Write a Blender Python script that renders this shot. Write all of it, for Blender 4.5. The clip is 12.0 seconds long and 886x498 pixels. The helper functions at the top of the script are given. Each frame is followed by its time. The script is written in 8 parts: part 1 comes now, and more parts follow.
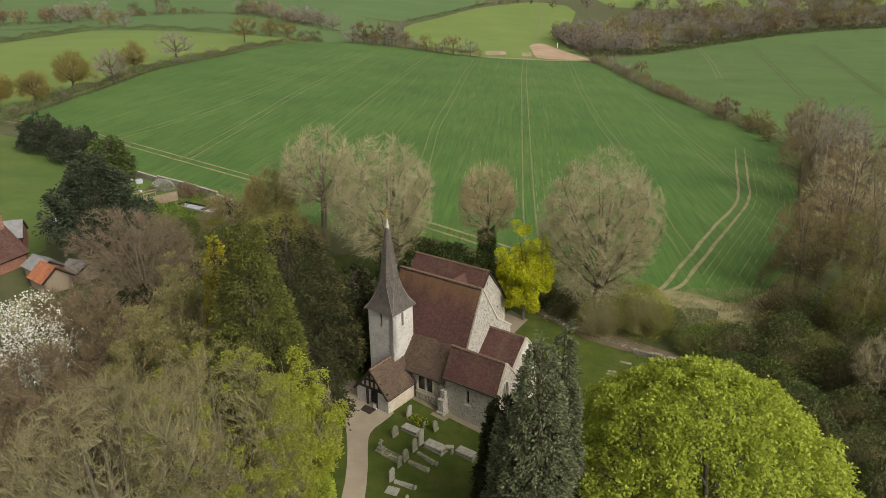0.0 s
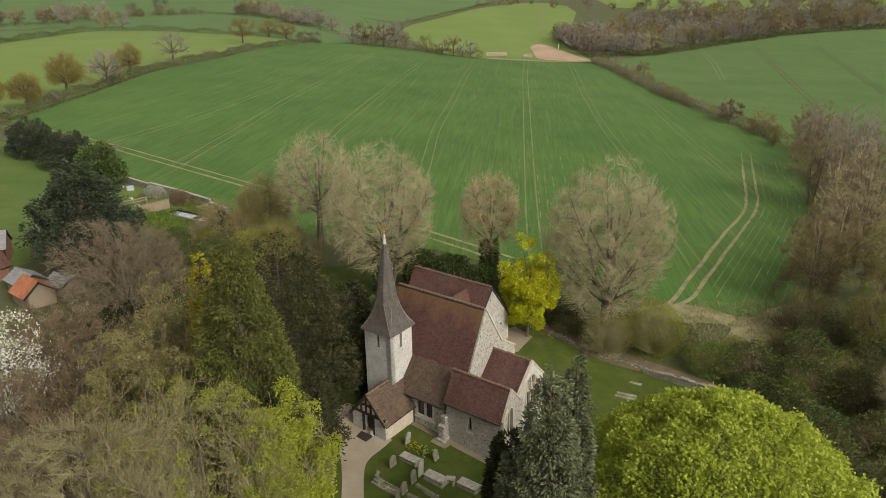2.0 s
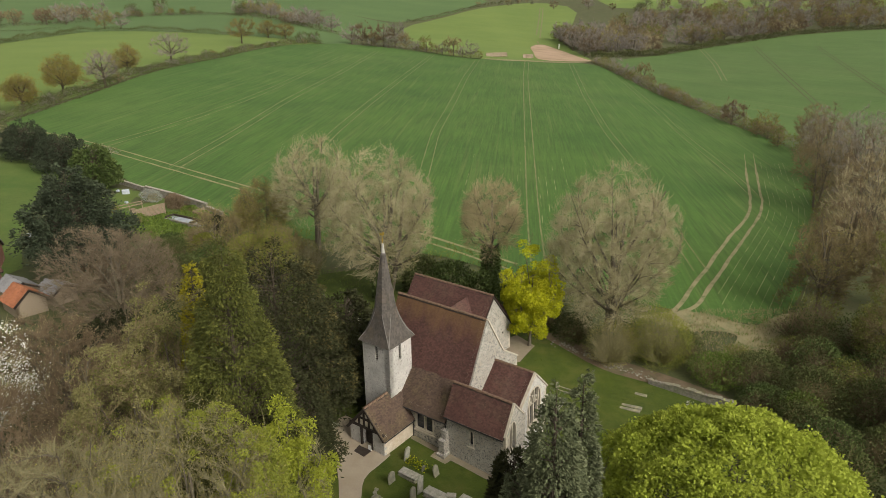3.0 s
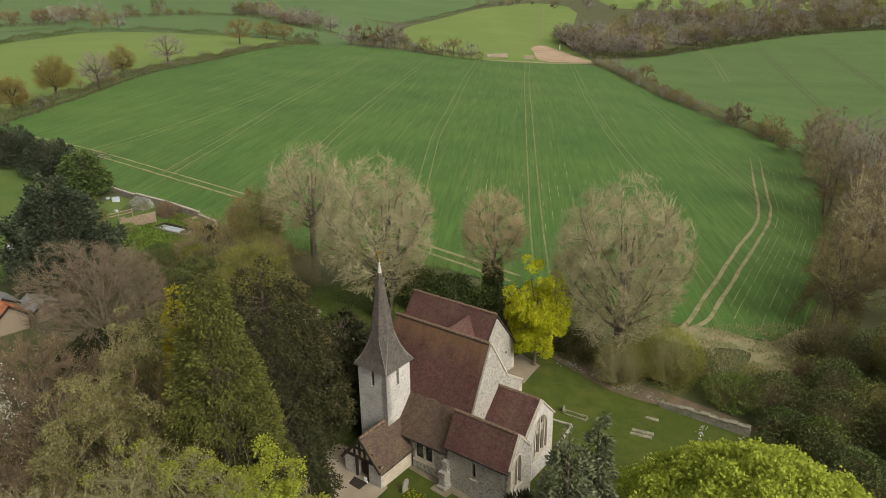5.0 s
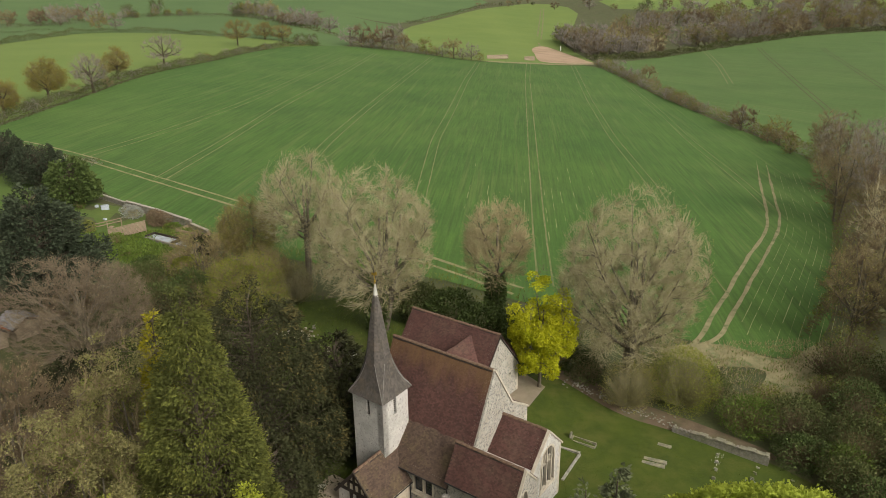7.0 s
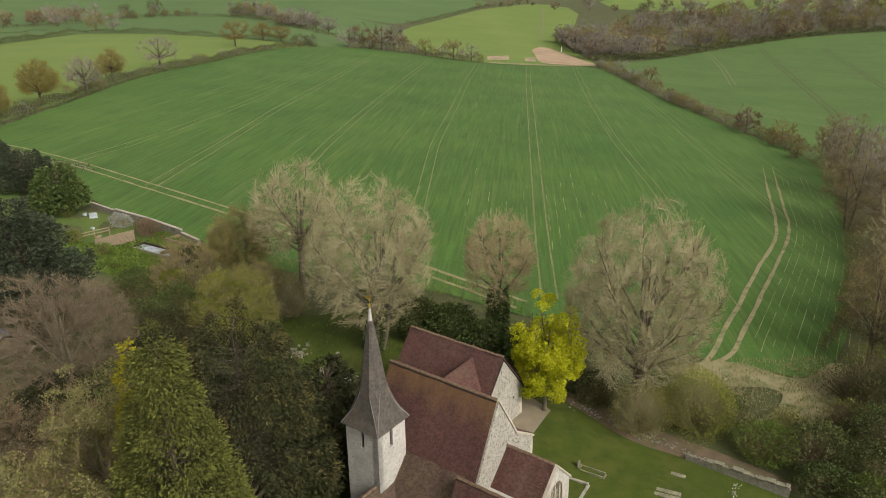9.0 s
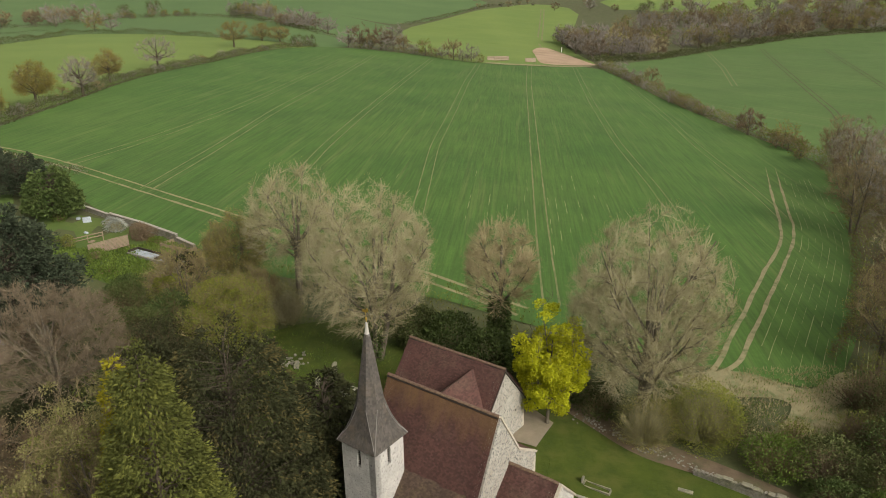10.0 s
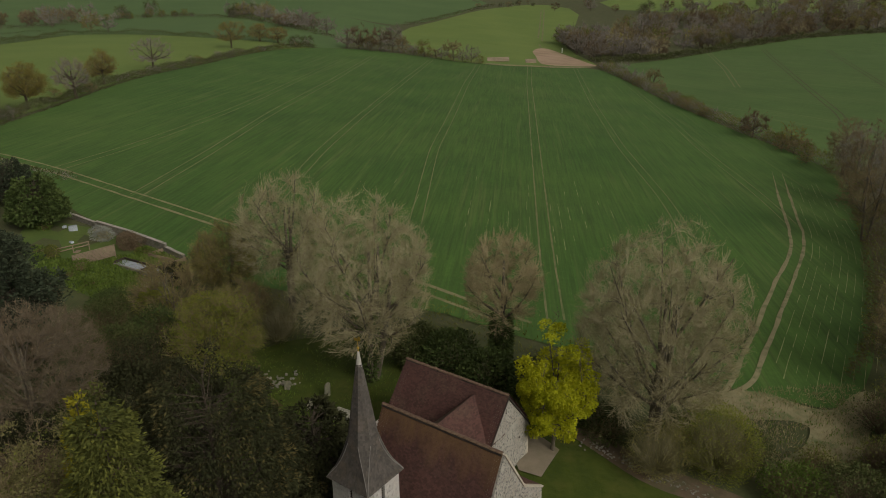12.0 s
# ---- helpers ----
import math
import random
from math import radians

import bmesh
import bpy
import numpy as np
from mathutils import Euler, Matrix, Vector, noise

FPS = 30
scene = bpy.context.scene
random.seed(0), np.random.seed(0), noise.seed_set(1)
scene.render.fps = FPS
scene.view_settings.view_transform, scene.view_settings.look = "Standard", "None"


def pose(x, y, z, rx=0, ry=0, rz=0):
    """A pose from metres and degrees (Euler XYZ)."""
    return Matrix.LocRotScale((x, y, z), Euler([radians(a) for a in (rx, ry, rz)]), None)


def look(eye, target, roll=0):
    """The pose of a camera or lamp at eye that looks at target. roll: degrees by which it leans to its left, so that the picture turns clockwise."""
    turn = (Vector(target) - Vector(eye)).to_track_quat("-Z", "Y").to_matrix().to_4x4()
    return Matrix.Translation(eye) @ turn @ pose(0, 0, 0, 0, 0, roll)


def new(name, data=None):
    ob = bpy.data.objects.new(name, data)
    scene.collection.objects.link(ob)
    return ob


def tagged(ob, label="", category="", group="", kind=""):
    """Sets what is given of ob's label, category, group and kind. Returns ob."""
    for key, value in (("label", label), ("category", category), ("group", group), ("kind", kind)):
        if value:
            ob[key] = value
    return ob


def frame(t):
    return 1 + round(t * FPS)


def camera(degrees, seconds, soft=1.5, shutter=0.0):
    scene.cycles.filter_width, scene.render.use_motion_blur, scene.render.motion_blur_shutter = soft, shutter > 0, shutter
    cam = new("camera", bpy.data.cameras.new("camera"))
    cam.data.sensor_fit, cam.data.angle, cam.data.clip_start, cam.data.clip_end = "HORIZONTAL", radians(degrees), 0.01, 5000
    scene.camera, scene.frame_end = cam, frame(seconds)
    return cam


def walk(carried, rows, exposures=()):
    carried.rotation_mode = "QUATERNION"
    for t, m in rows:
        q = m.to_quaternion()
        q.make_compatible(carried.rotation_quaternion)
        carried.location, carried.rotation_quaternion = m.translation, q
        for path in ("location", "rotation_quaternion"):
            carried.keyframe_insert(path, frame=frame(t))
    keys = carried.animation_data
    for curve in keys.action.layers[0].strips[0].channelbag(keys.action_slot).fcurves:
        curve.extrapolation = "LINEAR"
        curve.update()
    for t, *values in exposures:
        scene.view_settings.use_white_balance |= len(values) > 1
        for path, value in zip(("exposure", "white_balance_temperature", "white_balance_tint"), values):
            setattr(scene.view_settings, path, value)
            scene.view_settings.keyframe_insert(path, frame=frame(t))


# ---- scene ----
cam = camera(63.0, 12.0, soft=0.8)
# seconds, x, y, z, tilt, lean, turn
PATH = [
    (0, 0.000, 0.000, 36.000, -21.134, 0.716, 0.000),
    (1, -0.021, 1.873, 36.024, -21.128, 0.711, 0.001),
    (2, -0.043, 3.745, 36.052, -21.122, 0.706, -0.000),
    (3, -0.064, 5.618, 36.082, -21.115, 0.702, -0.003),
    (4, -0.083, 7.491, 36.110, -21.108, 0.696, -0.006),
    (5, -0.099, 9.365, 36.136, -21.100, 0.691, -0.012),
    (6, -0.111, 11.239, 36.156, -21.092, 0.686, -0.018),
    (7, -0.118, 13.113, 36.168, -21.084, 0.680, -0.026),
    (8, -0.117, 14.989, 36.169, -21.075, 0.675, -0.036),
    (9, -0.109, 16.865, 36.158, -21.066, 0.669, -0.047),
    (10, -0.092, 18.742, 36.131, -21.056, 0.663, -0.060),
    (11, -0.064, 20.620, 36.088, -21.046, 0.657, -0.074),
    (12, -0.025, 22.500, 36.024, -21.036, 0.651, -0.089),
]
walk(cam, [(t, pose(x, y, z, 0, 0, turn) @ pose(0, 0, 0, 90 + tilt) @ pose(0, 0, 0, 0, 0, -lean)) for t, x, y, z, tilt, lean, turn in PATH],
     [(0, 0.67, 6960, 10), (11.5, 0.67, 6960, 10), (12, -0.48, 6960, 10)])

# ---- light: an overcast spring day, brighter from the south-east ----
world = bpy.data.worlds.new("overcast_sky")
scene.world = world
world.use_nodes = True
wn = world.node_tree
sky = wn.nodes.new("ShaderNodeTexSky")
sky.sky_type, sky.sun_disc = "NISHITA", False
sky.sun_elevation, sky.sun_rotation = radians(37), radians(137)
sky.air_density, sky.dust_density, sky.ozone_density = 1.0, 6.0, 1.0
pale = wn.nodes.new("ShaderNodeHueSaturation")
pale.inputs["Saturation"].default_value = 0.08
wn.links.new(sky.outputs[0], pale.inputs["Color"])
wn.links.new(pale.outputs[0], wn.nodes["Background"].inputs["Color"])
wn.nodes["Background"].inputs["Strength"].default_value = 0.115
sun = new("sun", bpy.data.lights.new("sun", "SUN"))
sun.data.energy, sun.data.angle, sun.data.color = 0.95, radians(20), (1.0, 0.95, 0.87)
sun.matrix_world = look((31, -33, 34), (0, 0, 0))


# ---- materials ----
def mat(name, dark, light, scale=3.0, rough=0.85, bump=0.3, fine=25.0, metal=0.0, stain=None, stain_scale=0.6, stain_amount=0.5, island=0.0, spec=0.3, through_light=0.0, stretch=(1, 1, 1)):
    """A surface with broad and fine variation, bump, an optional stain colour and a shift from piece to piece."""
    m = bpy.data.materials.new(name)
    m.use_nodes = True
    t, n = m.node_tree, m.node_tree.nodes
    bsdf = n["Principled BSDF"]
    geo = n.new("ShaderNodeNewGeometry")
    mapping = n.new("ShaderNodeMapping")
    mapping.inputs["Scale"].default_value = stretch
    coord = n.new("ShaderNodeTexCoord")
    t.links.new(coord.outputs["Object"], mapping.inputs["Vector"])

    def noise_at(s, detail=6.0, r=0.62):
        k = n.new("ShaderNodeTexNoise")
        k.inputs["Scale"].default_value, k.inputs["Detail"].default_value, k.inputs["Roughness"].default_value = s, detail, r
        t.links.new(mapping.outputs[0], k.inputs["Vector"])
        return k

    def mixer(fac, a, b, kind="MIX"):
        k = n.new("ShaderNodeMix")
        k.data_type, k.blend_type = "RGBA", kind
        for socket, value in ((k.inputs["Factor"], fac), (k.inputs[6], a), (k.inputs[7], b)):
            if isinstance(value, (tuple, float, int)):
                socket.default_value = value if isinstance(value, (float, int)) else (*value, 1)
            else:
                t.links.new(value, socket)
        return k.outputs[2]

    def ramp(src, lo, hi):
        k = n.new("ShaderNodeMapRange")
        k.inputs["From Min"].default_value, k.inputs["From Max"].default_value = lo, hi
        t.links.new(src, k.inputs["Value"])
        return k.outputs[0]

    broad, small = noise_at(scale), noise_at(fine, 3.0)
    colour = mixer(ramp(broad.outputs[0], 0.3, 0.7), dark, light)
    grain = ramp(small.outputs[0], 0.25, 0.75)
    colour = mixer(0.35, colour, mixer(grain, dark, light))
    if stain:
        spots = noise_at(stain_scale, 8.0, 0.7)
        k = n.new("ShaderNodeMath")
        k.operation = "MULTIPLY"
        t.links.new(ramp(spots.outputs[0], 0.48, 0.68), k.inputs[0])
        k.inputs[1].default_value = stain_amount
        colour = mixer(k.outputs[0], colour, stain)
    if island:
        hsv = n.new("ShaderNodeHueSaturation")
        k = n.new("ShaderNodeMapRange")
        k.inputs["To Min"].default_value, k.inputs["To Max"].default_value = 1 - island, 1 + island
        t.links.new(geo.outputs["Random Per Island"], k.inputs["Value"])
        t.links.new(k.outputs[0], hsv.inputs["Value"])
        t.links.new(colour, hsv.inputs["Color"])
        colour = hsv.outputs[0]
    t.links.new(colour, bsdf.inputs["Base Color"])
    bsdf.inputs["Roughness"].default_value, bsdf.inputs["Metallic"].default_value = rough, metal
    bsdf.inputs["Specular IOR Level"].default_value = spec
    if bump:
        k = n.new("ShaderNodeBump")
        k.inputs["Strength"].default_value, k.inputs["Distance"].default_value = bump, 0.05
        t.links.new(small.outputs[0], k.inputs["Height"])
        t.links.new(k.outputs[0], bsdf.inputs["Normal"])
    if through_light:
        thin = n.new("ShaderNodeBsdfTranslucent")
        t.links.new(colour, thin.inputs["Color"])
        k = n.new("ShaderNodeMixShader")
        k.inputs[0].default_value = through_light
        t.links.new(bsdf.outputs[0], k.inputs[1])
        t.links.new(thin.outputs[0], k.inputs[2])
        t.links.new(k.outputs[0], n["Material Output"].inputs["Surface"])
    return m


def crop_mat(name, dark, light, soil, angle, row=0.9):
    """A young cereal crop: drill rows, drifts of growth, and thin streaks of pale soil."""
    m = mat(name, dark, light, 0.035, 0.9, 0.4, 1.6, stain=soil, stain_scale=0.02, stain_amount=0.12)
    t, n = m.node_tree, m.node_tree.nodes
    bsdf = n["Principled BSDF"]
    old = bsdf.inputs["Base Color"].links[0].from_socket
    coord = n.new("ShaderNodeTexCoord")
    turn = n.new("ShaderNodeMapping")
    turn.inputs["Rotation"].default_value = (0, 0, radians(angle))
    t.links.new(coord.outputs["Object"], turn.inputs["Vector"])
    streak = n.new("ShaderNodeMapping")
    streak.inputs["Scale"].default_value = (1.0, 0.012, 1.0)
    t.links.new(turn.outputs[0], streak.inputs["Vector"])
    lines = n.new("ShaderNodeTexNoise")
    lines.inputs["Scale"].default_value, lines.inputs["Detail"].default_value = row, 4.0
    t.links.new(streak.outputs[0], lines.inputs["Vector"])
    gate = n.new("ShaderNodeMapRange")
    gate.inputs["From Min"].default_value, gate.inputs["From Max"].default_value = 0.56, 0.78
    gate.inputs["To Max"].default_value = 0.38
    t.links.new(lines.outputs[0], gate.inputs["Value"])
    k = n.new("ShaderNodeMix")
    k.data_type = "RGBA"
    k.inputs[7].default_value = (*soil, 1)
    t.links.new(gate.outputs[0], k.inputs["Factor"])
    t.links.new(old, k.inputs[6])
    drill = n.new("ShaderNodeMapping")
    drill.inputs["Scale"].default_value = (1.0, 0.022, 1.0)
    t.links.new(turn.outputs[0], drill.inputs["Vector"])
    rows = n.new("ShaderNodeTexNoise")
    rows.inputs["Scale"].default_value, rows.inputs["Detail"].default_value, rows.inputs["Roughness"].default_value = 2.2, 5.0, 0.75
    t.links.new(drill.outputs[0], rows.inputs["Vector"])
    shade = n.new("ShaderNodeMapRange")
    for side, value in (("From Min", 0.3), ("From Max", 0.7), ("To Min", 0.72), ("To Max", 1.26)):
        shade.inputs[side].default_value = value
    t.links.new(rows.outputs[0], shade.inputs["Value"])
    hsv = n.new("ShaderNodeHueSaturation")
    t.links.new(shade.outputs[0], hsv.inputs["Value"])
    t.links.new(k.outputs[2], hsv.inputs["Color"])
    t.links.new(hsv.outputs[0], bsdf.inputs["Base Color"])
    return m


def flint_mat(name, dark, light, stain, mortar, size, share, darkest):
    """Rubble walling: dark flints of all sizes set in pale, stained mortar."""
    m = mat(name, dark, light, 1.3, 0.85, 0.8, 9.0, stain=stain, stain_scale=0.55, stain_amount=0.6)
    t, n = m.node_tree, m.node_tree.nodes
    bsdf = n["Principled BSDF"]
    old = bsdf.inputs["Base Color"].links[0].from_socket
    coord = n.new("ShaderNodeTexCoord")
    wobble = n.new("ShaderNodeTexNoise")
    wobble.inputs["Scale"].default_value = 6.0
    t.links.new(coord.outputs["Object"], wobble.inputs["Vector"])
    bend = n.new("ShaderNodeMix")
    bend.data_type, bend.blend_type = "RGBA", "ADD"
    bend.inputs["Factor"].default_value = 0.12
    t.links.new(coord.outputs["Object"], bend.inputs[6])
    t.links.new(wobble.outputs["Color"], bend.inputs[7])
    for scale, part_of in ((size, share), (size * 2.1, share * 0.8)):
        cell = n.new("ShaderNodeTexVoronoi")
        cell.inputs["Scale"].default_value = scale
        t.links.new(bend.outputs[2], cell.inputs["Vector"])
        pick = n.new("ShaderNodeSeparateColor")
        t.links.new(cell.outputs["Color"], pick.inputs[0])
        which = n.new("ShaderNodeMapRange")
        which.inputs["From Min"].default_value, which.inputs["From Max"].default_value = part_of + 0.04, part_of - 0.04
        t.links.new(pick.outputs[0], which.inputs["Value"])
        edge = n.new("ShaderNodeMapRange")
        edge.inputs["From Min"].default_value, edge.inputs["From Max"].default_value = 0.55, 0.35
        t.links.new(cell.outputs["Distance"], edge.inputs["Value"])
        both = n.new("ShaderNodeMath")
        both.operation = "MULTIPLY"
        t.links.new(which.outputs[0], both.inputs[0])
        t.links.new(edge.outputs[0], both.inputs[1])
        stone = n.new("ShaderNodeMix")
        stone.data_type = "RGBA"
        stone.inputs[6].default_value, stone.inputs[7].default_value = (*darkest, 1), (*mortar, 1)
        t.links.new(pick.outputs[1], stone.inputs["Factor"])
        k = n.new("ShaderNodeMix")
        k.data_type = "RGBA"
        t.links.new(both.outputs[0], k.inputs["Factor"])
        t.links.new(old, k.inputs[6])
        t.links.new(stone.outputs[2], k.inputs[7])
        old = k.outputs[2]
    t.links.new(old, bsdf.inputs["Base Color"])
    return m


def lichen(m, low, high, colour, amount):
    """Golden lichen and moss that thickens towards the ridge, in streaks down the slope."""
    t, n = m.node_tree, m.node_tree.nodes
    bsdf = n["Principled BSDF"]
    old = bsdf.inputs["Base Color"].links[0].from_socket
    coord, xyz = n.new("ShaderNodeTexCoord"), n.new("ShaderNodeSeparateXYZ")
    t.links.new(coord.outputs["Object"], xyz.inputs[0])
    rise = n.new("ShaderNodeMapRange")
    rise.inputs["From Min"].default_value, rise.inputs["From Max"].default_value = low, high
    rise.inputs["To Max"].default_value = 0.62
    t.links.new(xyz.outputs[2], rise.inputs["Value"])
    run = n.new("ShaderNodeMapping")
    run.inputs["Scale"].default_value = (1.0, 0.35, 0.25)
    t.links.new(coord.outputs["Object"], run.inputs["Vector"])
    cloud = n.new("ShaderNodeTexNoise")
    cloud.inputs["Scale"].default_value, cloud.inputs["Detail"].default_value, cloud.inputs["Roughness"].default_value = 1.6, 7.0, 0.7
    t.links.new(run.outputs[0], cloud.inputs["Vector"])
    both = n.new("ShaderNodeMath")
    both.operation = "ADD"
    t.links.new(rise.outputs[0], both.inputs[0])
    t.links.new(cloud.outputs[0], both.inputs[1])
    gate = n.new("ShaderNodeMapRange")
    gate.inputs["From Min"].default_value, gate.inputs["From Max"].default_value, gate.inputs["To Max"].default_value = 0.68, 1.15, amount
    t.links.new(both.outputs[0], gate.inputs["Value"])
    k = n.new("ShaderNodeMix")
    k.data_type = "RGBA"
    k.inputs[7].default_value = (*colour, 1)
    t.links.new(gate.outputs[0], k.inputs["Factor"])
    t.links.new(old, k.inputs[6])
    t.links.new(k.outputs[2], bsdf.inputs["Base Color"])
    return m


